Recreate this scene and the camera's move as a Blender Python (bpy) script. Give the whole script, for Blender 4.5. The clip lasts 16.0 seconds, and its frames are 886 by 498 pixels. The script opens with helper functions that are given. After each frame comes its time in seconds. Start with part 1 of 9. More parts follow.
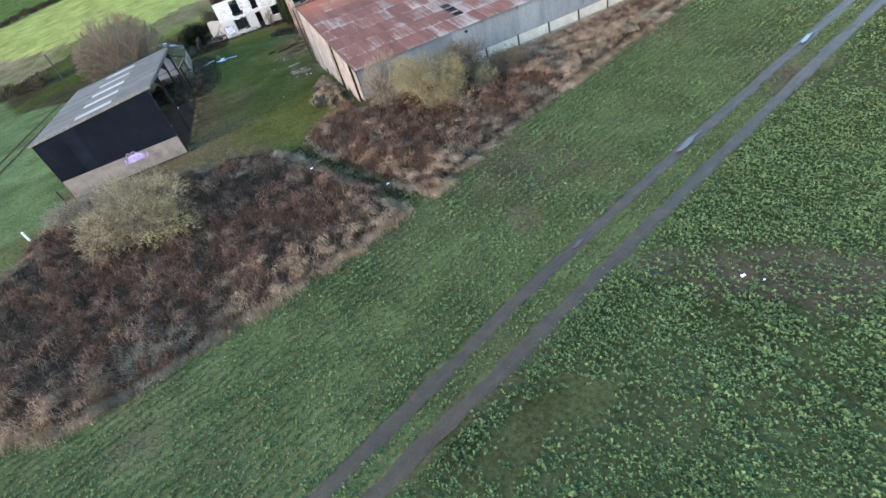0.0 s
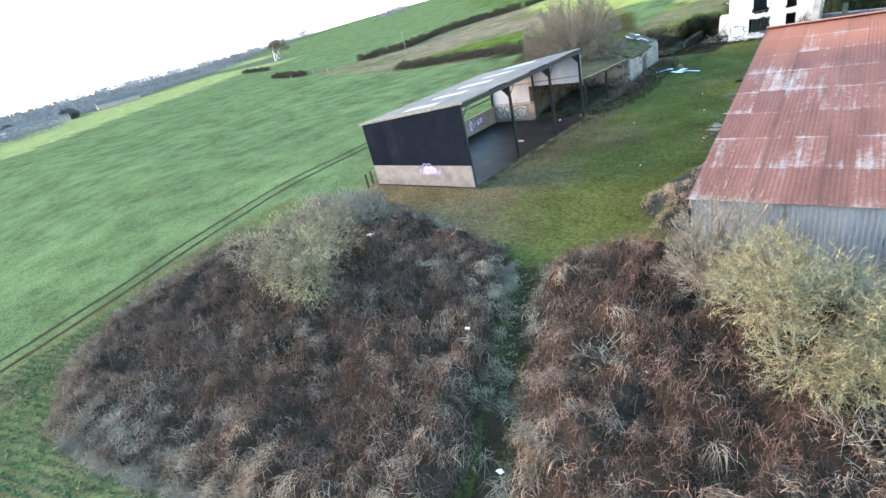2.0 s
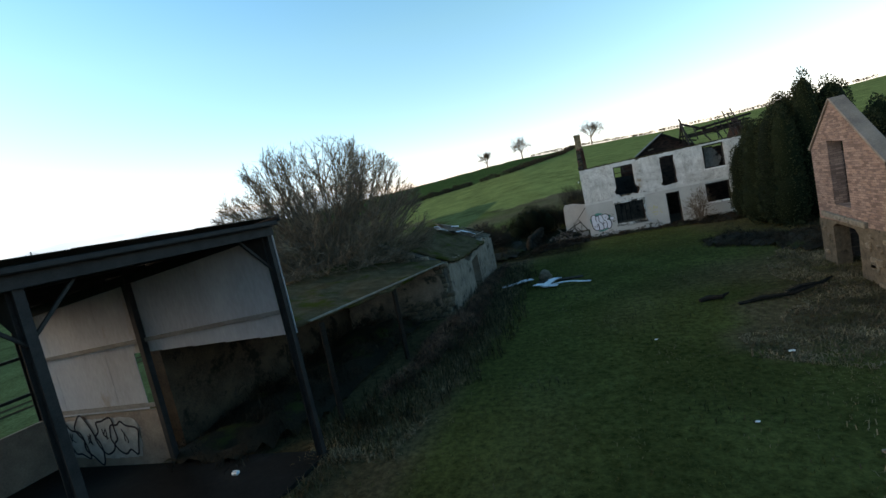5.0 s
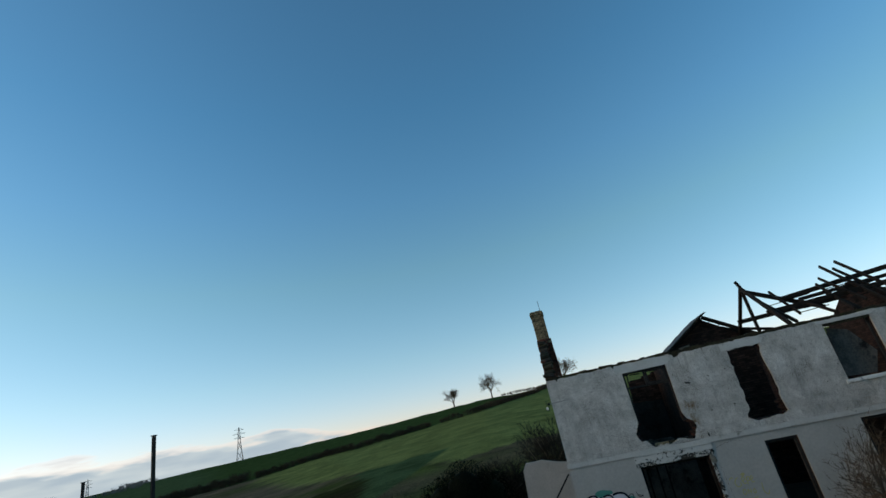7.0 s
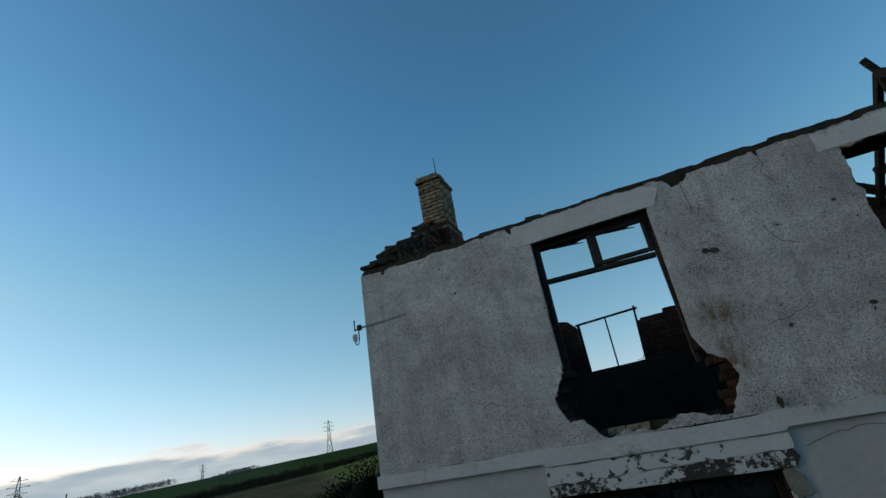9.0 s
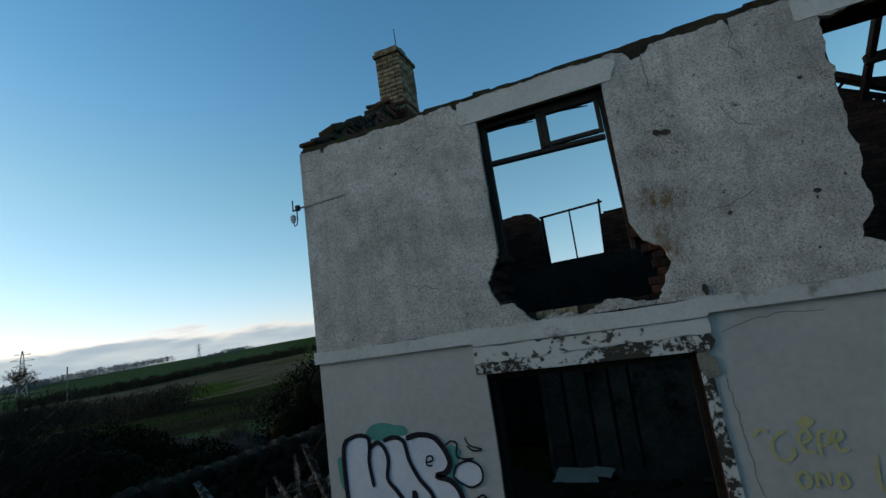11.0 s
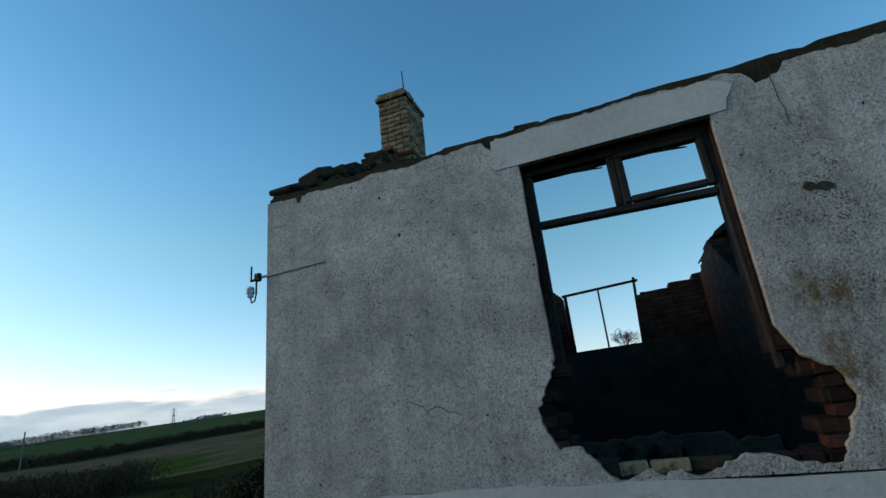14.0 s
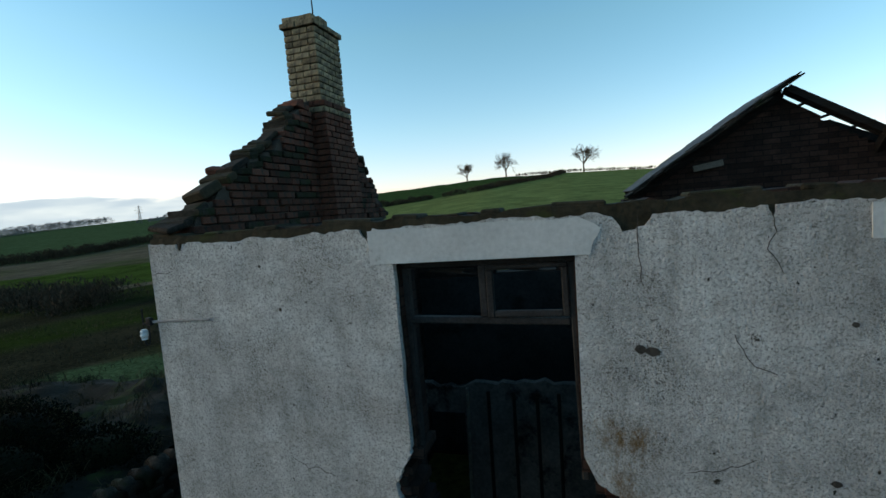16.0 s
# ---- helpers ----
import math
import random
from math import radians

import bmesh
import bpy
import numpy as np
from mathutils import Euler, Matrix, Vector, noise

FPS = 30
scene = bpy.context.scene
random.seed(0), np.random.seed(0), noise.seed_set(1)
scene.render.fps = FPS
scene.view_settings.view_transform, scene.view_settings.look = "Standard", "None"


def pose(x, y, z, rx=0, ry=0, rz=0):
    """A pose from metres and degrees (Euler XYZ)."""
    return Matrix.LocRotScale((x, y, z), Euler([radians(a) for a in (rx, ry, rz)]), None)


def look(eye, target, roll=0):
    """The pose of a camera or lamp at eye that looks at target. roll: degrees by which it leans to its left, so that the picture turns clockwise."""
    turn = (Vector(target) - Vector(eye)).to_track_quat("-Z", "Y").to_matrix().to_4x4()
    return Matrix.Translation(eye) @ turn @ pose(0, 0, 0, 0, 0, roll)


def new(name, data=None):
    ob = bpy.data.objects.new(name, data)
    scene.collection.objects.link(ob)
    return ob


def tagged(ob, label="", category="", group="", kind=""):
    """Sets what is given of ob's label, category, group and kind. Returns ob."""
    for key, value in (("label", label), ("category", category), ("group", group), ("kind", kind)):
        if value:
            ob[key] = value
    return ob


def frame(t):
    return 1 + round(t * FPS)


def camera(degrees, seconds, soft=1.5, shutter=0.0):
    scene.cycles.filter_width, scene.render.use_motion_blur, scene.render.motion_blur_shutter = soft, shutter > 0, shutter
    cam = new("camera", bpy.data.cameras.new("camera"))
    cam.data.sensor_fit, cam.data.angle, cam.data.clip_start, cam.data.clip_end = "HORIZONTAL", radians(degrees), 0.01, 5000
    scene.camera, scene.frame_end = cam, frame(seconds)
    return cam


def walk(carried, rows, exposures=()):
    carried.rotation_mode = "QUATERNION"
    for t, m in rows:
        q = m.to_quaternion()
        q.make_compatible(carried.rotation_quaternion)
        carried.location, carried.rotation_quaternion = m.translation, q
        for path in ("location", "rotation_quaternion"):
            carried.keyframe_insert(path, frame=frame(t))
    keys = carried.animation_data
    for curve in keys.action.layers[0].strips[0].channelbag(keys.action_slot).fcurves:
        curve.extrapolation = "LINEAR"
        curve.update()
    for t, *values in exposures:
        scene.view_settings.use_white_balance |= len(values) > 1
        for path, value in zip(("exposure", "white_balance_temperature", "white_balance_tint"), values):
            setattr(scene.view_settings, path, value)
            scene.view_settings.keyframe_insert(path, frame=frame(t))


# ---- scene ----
cam = camera(85.5, 16.0)
PATH = [
    (0, (-0.054, -85.275, 13.291), (0.345, -83.75, 12.06), -17.6),
    (0.5, (5.471, -82.197, 13.279), (5.555, -80.657, 12.005), -18.8),
    (1, (9.404, -77.481, 12.539), (9.037, -75.898, 11.373), -18.4),
    (1.5, (11.072, -71.744, 11.805), (10.194, -70.286, 10.754), -16.6),
    (2, (11.139, -65.966, 10.749), (9.905, -64.661, 9.869), -14.1),
    (2.5, (10.247, -60.521, 9.491), (8.767, -59.264, 9.013), -11.5),
    (3, (8.779, -55.151, 7.922), (7.207, -53.939, 7.675), -10.5),
    (3.5, (7.052, -50.699, 7.295), (5.482, -49.49, 7.021), -10.2),
    (4, (4.84, -46.101, 7.027), (3.486, -44.693, 6.599), -11.6),
    (4.5, (2.553, -41.529, 6.389), (1.609, -39.842, 5.874), -12.4),
    (5, (0.924, -35.739, 5.043), (0.285, -33.854, 4.846), -12.5),
    (5.2, (0.41, -33.331, 4.519), (-0.17, -31.417, 4.547), -12.2),
    (7.5, (0.417, -12.068, 3.868), (0.11, -10.231, 4.597), -11.9),
    (8, (1.467, -9.077, 3.65), (1.032, -7.268, 4.385), -11.4),
    (8.5, (2.392, -6.796, 3.294), (1.844, -5.045, 4.09), -11.1),
    (9, (3.082, -5.091, 2.708), (2.438, -3.365, 3.488), -9.9),
    (9.2, (3.476, -4.593, 2.663), (2.738, -2.882, 3.391), -9.8),
    (11.5, (3.418, -4.595, 2.475), (2.715, -2.746, 2.774), -7.6),
    (12, (3.489, -4.645, 2.116), (2.716, -2.813, 2.333), -7.0),
    (12.5, (3.403, -4.523, 2.053), (2.599, -2.698, 2.208), -6.7),
    (13, (2.915, -4.159, 2.572), (2.201, -2.303, 2.79), -6.6),
    (13.5, (2.536, -3.656, 3.035), (1.909, -1.814, 3.498), -6.5),
    (14, (2.679, -3.194, 3.099), (2.062, -1.4, 3.731), -6.3),
    (14.5, (3.177, -3.052, 3.12), (2.443, -1.283, 3.697), -5.7),
    (15, (3.676, -3.234, 3.572), (2.881, -1.427, 3.896), -4.9),
    (15.5, (3.75, -3.516, 4.105), (3.063, -1.638, 4.119), -4.8),
    (16, (3.6, -3.209, 5.087), (3.015, -1.304, 4.919), -4.7),
]
EXPOSURES = [(0, 3.7, 13600, 28), (0.5, 4.75, 14600, 31), (1.2, 4.55, 14500, 31), (2.1, 4.4, 13600, 27), (2.5, 3.95, 12800, 22), (3.1, 1.0, 13200, 18), (3.8, 0.72, 12300, 16), (4.4, 0.78, 12300, 16), (5.0, 1.6, 12300, 15), (7.5, 0.52, 10700, 10), (9.2, 0.5, 10700, 10), (11.5, 0.68, 10800, 10), (13, 0.82, 10800, 10), (14.5, 0.86, 10200, 9), (16, 1.1, 11300, 10)]
walk(cam, [(t, look(eye, target, roll)) for t, eye, target, roll in PATH], EXPOSURES)

# ---- light ----
world = bpy.data.worlds.new("dusk_sky")
scene.world = world
world.use_nodes = True
_nt = world.node_tree
_sky = _nt.nodes.new("ShaderNodeTexSky")
_sky.sky_type = "NISHITA"
_sky.sun_disc = False
_sky.sun_elevation = radians(16.0)
_sky.sun_rotation = radians(-104)
_sky.altitude = 100
_sky.air_density = 1.0
_sky.dust_density = 0.45
_sky.ozone_density = 5.0
_hue = _nt.nodes.new("ShaderNodeHueSaturation")
_hue.inputs["Hue"].default_value, _hue.inputs["Saturation"].default_value = 0.496, 1.14
_nt.links.new(_sky.outputs[0], _hue.inputs["Color"])
# evening haze: warm and pale low down all round, deep blue higher up
_tc, _sep, _haze, _mul = (_nt.nodes.new(n) for n in ("ShaderNodeTexCoord", "ShaderNodeSeparateXYZ", "ShaderNodeValToRGB", "ShaderNodeMix"))
_nt.links.new(_tc.outputs["Generated"], _sep.inputs[0])
_nt.links.new(_sep.outputs[2], _haze.inputs[0])
# the unseen zenith is tinted warm to take blue out of the ground light
for _k, (_at, _c) in enumerate(((0.0, (0.535, 0.435, 0.59)), (0.07, (0.545, 0.462, 0.57)), (0.156, (0.56, 0.505, 0.53)), (0.33, (0.555, 0.545, 0.50)), (0.47, (0.42, 0.535, 0.555)), (0.62, (0.315, 0.51, 0.55)), (0.79, (0.34, 0.49, 0.525)), (0.87, (0.60, 0.45, 0.36)), (1.0, (0.76, 0.42, 0.27)))):
    _e = _haze.color_ramp.elements[_k] if _k < 2 else _haze.color_ramp.elements.new(_at)
    _e.position, _e.color = _at, (*_c, 1)
_mul.data_type, _mul.blend_type = "RGBA", "MULTIPLY"
_mul.inputs["Factor"].default_value = 1.0
_nt.links.new(_hue.outputs[0], _mul.inputs["A"])
_nt.links.new(_haze.outputs[0], _mul.inputs["B"])
_nt.links.new(_mul.outputs["Result"], _nt.nodes["Background"].inputs[0])
_nt.nodes["Background"].inputs[1].default_value = 0.30

sun_data = bpy.data.lights.new("low_sun", "SUN")
sun_data.energy, sun_data.angle, sun_data.color = 0.44, radians(24), (1.0, 0.86, 0.72)
sun = new("low_sun", sun_data)
_az, _el = radians(-104), radians(16)
sun.matrix_world = look((0, 0, 60), (-60 * math.sin(_az), -60 * math.cos(_az), 60 - 60 * math.tan(_el)))

# ---- materials ----
def nodes_of(m):
    m.use_nodes = True
    return m.node_tree, m.node_tree.nodes["Principled BSDF"]


def surface(name, dark, light, scale=3.0, rough=0.85, bump=0.3, fine=60.0, metal=0.0, stain=None, stain_scale=0.7,
            stain_at=0.58, vary=0.0, bump_scale=None, stretch=(1, 1, 1), spec=0.12):
    """A weathered surface: broad and fine variation of colour, an optional stain, and relief."""
    m = bpy.data.materials.new(name)
    nt, bsdf = nodes_of(m)
    N, L = nt.nodes.new, nt.links.new
    tc = N("ShaderNodeTexCoord")
    mp = N("ShaderNodeMapping")
    mp.inputs["Scale"].default_value = stretch
    L(tc.outputs["Object"], mp.inputs[0])
    n1 = N("ShaderNodeTexNoise")
    n1.inputs["Scale"].default_value, n1.inputs["Detail"].default_value, n1.inputs["Roughness"].default_value = scale, 6, 0.65
    L(mp.outputs[0], n1.inputs["Vector"])
    n2 = N("ShaderNodeTexNoise")
    n2.inputs["Scale"].default_value, n2.inputs["Detail"].default_value = fine, 4
    L(mp.outputs[0], n2.inputs["Vector"])
    mixf = N("ShaderNodeMath")
    mixf.operation = "MULTIPLY_ADD"
    mixf.inputs[1].default_value = 0.35
    L(n2.outputs[0], mixf.inputs[0])
    half = N("ShaderNodeMath")
    half.operation = "MULTIPLY"
    half.inputs[1].default_value = 0.65
    L(n1.outputs[0], half.inputs[0])
    L(half.outputs[0], mixf.inputs[2])
    ramp = N("ShaderNodeValToRGB")
    ramp.color_ramp.elements[0].position, ramp.color_ramp.elements[1].position = 0.33, 0.66
    ramp.color_ramp.elements[0].color, ramp.color_ramp.elements[1].color = (*dark, 1), (*light, 1)
    L(mixf.outputs[0], ramp.inputs[0])
    out = ramp.outputs[0]
    if stain:
        n3 = N("ShaderNodeTexNoise")
        n3.inputs["Scale"].default_value, n3.inputs["Detail"].default_value, n3.inputs["Roughness"].default_value = stain_scale, 8, 0.7
        L(mp.outputs[0], n3.inputs["Vector"])
        r3 = N("ShaderNodeValToRGB")
        r3.color_ramp.elements[0].position, r3.color_ramp.elements[1].position = stain_at, stain_at + 0.08
        L(n3.outputs[0], r3.inputs[0])
        mx = N("ShaderNodeMix")
        mx.data_type = "RGBA"
        L(r3.outputs[0], mx.inputs["Factor"])
        L(out, mx.inputs["A"])
        mx.inputs["B"].default_value = (*stain, 1)
        out = mx.outputs["Result"]
    if vary:
        oi = N("ShaderNodeObjectInfo")
        hsv = N("ShaderNodeHueSaturation")
        mr = N("ShaderNodeMapRange")
        mr.inputs["To Min"].default_value, mr.inputs["To Max"].default_value = 1 - vary, 1 + vary
        L(oi.outputs["Random"], mr.inputs["Value"])
        L(mr.outputs[0], hsv.inputs["Value"])
        L(out, hsv.inputs["Color"])
        out = hsv.outputs[0]
    L(out, bsdf.inputs["Base Color"])
    bsdf.inputs["Roughness"].default_value, bsdf.inputs["Metallic"].default_value = rough, metal
    bsdf.inputs["Specular IOR Level"].default_value = spec
    if bump:
        nb = N("ShaderNodeTexNoise")
        nb.inputs["Scale"].default_value, nb.inputs["Detail"].default_value = bump_scale or fine, 5
        L(mp.outputs[0], nb.inputs["Vector"])
        bp = N("ShaderNodeBump")
        bp.inputs["Strength"].default_value, bp.inputs["Distance"].default_value = bump, 0.02
        L(nb.outputs[0], bp.inputs["Height"])
        L(bp.outputs[0], bsdf.inputs["Normal"])
    return m


def strands(name, dark, light, rough=0.9):
    """For stalks and leaves: each island of the mesh takes its own shade."""
    m = bpy.data.materials.new(name)
    nt, bsdf = nodes_of(m)
    g_ = nt.nodes.new("ShaderNodeNewGeometry")
    r = nt.nodes.new("ShaderNodeValToRGB")
    r.color_ramp.elements[0].color, r.color_ramp.elements[1].color = (*dark, 1), (*light, 1)
    nt.links.new(g_.outputs["Random Per Island"], r.inputs[0])
    nt.links.new(r.outputs[0], bsdf.inputs["Base Color"])
    bsdf.inputs["Roughness"].default_value = rough
    bsdf.inputs["Specular IOR Level"].default_value = 0.08
    return m


def thicket(name, dark, light, patch, at=0.55, scale=0.35, rough=0.9, tones=(0.42, 1.58)):
    """For stalks in masses: each island takes its own shade, and patches of the ground lean to another colour."""
    m = strands(name, dark, light, rough)
    nt, bsdf = nodes_of(m)
    N, L = nt.nodes.new, nt.links.new
    own = bsdf.inputs["Base Color"].links[0].from_socket
    tc, no, ramp, mx = N("ShaderNodeTexCoord"), N("ShaderNodeTexNoise"), N("ShaderNodeValToRGB"), N("ShaderNodeMix")
    no.inputs["Scale"].default_value, no.inputs["Detail"].default_value, no.inputs["Roughness"].default_value = scale, 5, 0.7
    L(tc.outputs["Object"], no.inputs["Vector"])
    g_, jit = N("ShaderNodeNewGeometry"), N("ShaderNodeMath")
    jit.operation = "MULTIPLY_ADD"
    jit.inputs[1].default_value = 0.14
    L(g_.outputs["Random Per Island"], jit.inputs[0])
    L(no.outputs[0], jit.inputs[2])
    ramp.color_ramp.elements[0].position, ramp.color_ramp.elements[1].position = at + 0.04, at + 0.14
    L(jit.outputs[0], ramp.inputs[0])
    mx.data_type = "RGBA"
    L(ramp.outputs[0], mx.inputs["Factor"])
    L(own, mx.inputs["A"])
    mx.inputs["B"].default_value = (*patch, 1)
    tone, mr, hsv = N("ShaderNodeTexNoise"), N("ShaderNodeMapRange"), N("ShaderNodeHueSaturation")
    tone.inputs["Scale"].default_value, tone.inputs["Detail"].default_value = 1.0, 4
    L(tc.outputs["Object"], tone.inputs["Vector"])
    mr.inputs["From Min"].default_value, mr.inputs["From Max"].default_value, mr.inputs["To Min"].default_value, mr.inputs["To Max"].default_value = 0.34, 0.66, *tones
    L(tone.outputs[0], mr.inputs["Value"])
    L(mr.outputs[0], hsv.inputs["Value"])
    L(mx.outputs["Result"], hsv.inputs["Color"])
    L(hsv.outputs[0], bsdf.inputs["Base Color"])
    return m


def roughcast():
    """White-painted roughcast: coarse pebbly relief, hollows with shade in their colour, soot-grey runs, dark pits, and
    rust below the window.
    """
    m = bpy.data.materials.new("white_roughcast")
    nt, bsdf = nodes_of(m)
    N, L = nt.nodes.new, nt.links.new
    tc = N("ShaderNodeTexCoord")

    def grain(scale, detail, stretch=(1, 1, 1), rough=0.6):
        mp, no = N("ShaderNodeMapping"), N("ShaderNodeTexNoise")
        mp.inputs["Scale"].default_value = stretch
        L(tc.outputs["Object"], mp.inputs[0])
        no.inputs["Scale"].default_value, no.inputs["Detail"].default_value, no.inputs["Roughness"].default_value = scale, detail, rough
        L(mp.outputs[0], no.inputs["Vector"])
        return no.outputs[0]

    def ramp(src, lo, hi):
        r = N("ShaderNodeMapRange")
        r.inputs["From Min"].default_value, r.inputs["From Max"].default_value = lo, hi
        L(src, r.inputs["Value"])
        return r.outputs[0]

    def math_(op, a, b):
        n = N("ShaderNodeMath")
        n.operation = op
        for k, v in enumerate((a, b)):
            if isinstance(v, (int, float)):
                n.inputs[k].default_value = v
            else:
                L(v, n.inputs[k])
        return n.outputs[0]

    def mix(f, a, b):
        x = N("ShaderNodeMix")
        x.data_type = "RGBA"
        L(f, x.inputs["Factor"])
        for k, v in (("A", a), ("B", b)):
            if isinstance(v, tuple):
                x.inputs[k].default_value = (*v, 1)
            else:
                L(v, x.inputs[k])
        return x.outputs["Result"]

    colour = mix(ramp(grain(1.3, 8, rough=0.7), 0.35, 0.65), (0.48, 0.472, 0.45), (0.79, 0.78, 0.75))
    # coarse and fine hollows coloured darker, in place of shade in the relief
    dents = grain(17, 9, rough=0.72)
    colour = mix(math_("MULTIPLY", ramp(dents, 0.48, 0.34), 0.38), colour, (0.24, 0.235, 0.21))
    colour = mix(math_("MULTIPLY", ramp(grain(62, 3, rough=0.6), 0.47, 0.36), 0.66), colour, (0.15, 0.145, 0.13))
    colour = mix(math_("MULTIPLY", ramp(grain(2.2, 8, (2.2, 1, 0.45), 0.72), 0.50, 0.72), 0.5), colour, (0.19, 0.185, 0.165))
    colour = mix(math_("MULTIPLY", ramp(grain(42, 4, rough=0.75), 0.48, 0.66), 0.5), colour, (0.17, 0.165, 0.145))
    specks = math_("MULTIPLY", ramp(grain(1.4, 5, (1, 1, 1), 0.68), 0.48, 0.62), ramp(grain(62, 5, rough=0.8), 0.50, 0.58))
    colour = mix(math_("MULTIPLY", specks, 0.95), colour, (0.070, 0.054, 0.042))
    colour = mix(ramp(grain(9, 6, rough=0.75), 0.635, 0.70), colour, (0.055, 0.047, 0.037))
    colour = mix(ramp(grain(24, 2, rough=0.5), 0.74, 0.76), colour, (0.03, 0.027, 0.022))
    for cx, cz, r in ((3.72, 3.50, 0.26), (3.84, 3.46, 0.14), (3.76, 3.06, 0.26), (3.72, 3.24, 0.18)):
        d = N("ShaderNodeVectorMath")
        d.operation = "DISTANCE"
        L(tc.outputs["Object"], d.inputs[0])
        d.inputs[1].default_value = (cx, -0.03, cz)
        near = ramp(math_("ADD", math_("DIVIDE", d.outputs["Value"], r), math_("MULTIPLY", grain(13, 8, (1.4, 1, 0.7), 0.85), 4.4)), 2.85, 1.9)
        colour = mix(math_("MULTIPLY", near, 0.9), colour, (0.20, 0.115, 0.05))
    L(colour, bsdf.inputs["Base Color"])
    bsdf.inputs["Roughness"].default_value = 0.95
    bsdf.inputs["Specular IOR Level"].default_value = 0.1
    vo = N("ShaderNodeTexVoronoi")
    vo.inputs["Scale"].default_value = 56
    L(tc.outputs["Object"], vo.inputs["Vector"])
    height = math_("ADD", math_("ADD", math_("MULTIPLY", grain(14, 8, rough=0.78), 1.0), math_("MULTIPLY", grain(60, 4, rough=0.7), 0.8)), math_("MULTIPLY", vo.outputs["Distance"], -0.4))
    bp = N("ShaderNodeBump")
    bp.inputs["Strength"].default_value, bp.inputs["Distance"].default_value = 1.0, 0.023
    L(height, bp.inputs["Height"])
    L(bp.outputs[0], bsdf.inputs["Normal"])
    return m


def corrugated(name, dark, light, stain, pitch=0.076, axis="X", stain_at=0.5, rough=0.8, metal=0.0, scale=0.8, depth=0.012, streak=(1, 1, 1)):
    """Sheeting with real-size corrugations in its relief and streaks of rust or dirt."""
    m = surface(name, dark, light, scale=scale, fine=18, rough=rough, bump=0, metal=metal, stain=stain, stain_scale=1.3, stain_at=stain_at, vary=0.22, stretch=streak)
    nt, bsdf = nodes_of(m)
    N, L = nt.nodes.new, nt.links.new
    tc = N("ShaderNodeTexCoord")
    wv = N("ShaderNodeTexWave")
    wv.bands_direction = axis
    wv.inputs["Scale"].default_value = 0.314 / pitch
    L(tc.outputs["Object"], wv.inputs["Vector"])
    bp = N("ShaderNodeBump")
    bp.inputs["Strength"].default_value, bp.inputs["Distance"].default_value = 0.5, depth
    L(wv.outputs[0], bp.inputs["Height"])
    L(bp.outputs[0], bsdf.inputs["Normal"])
    return m


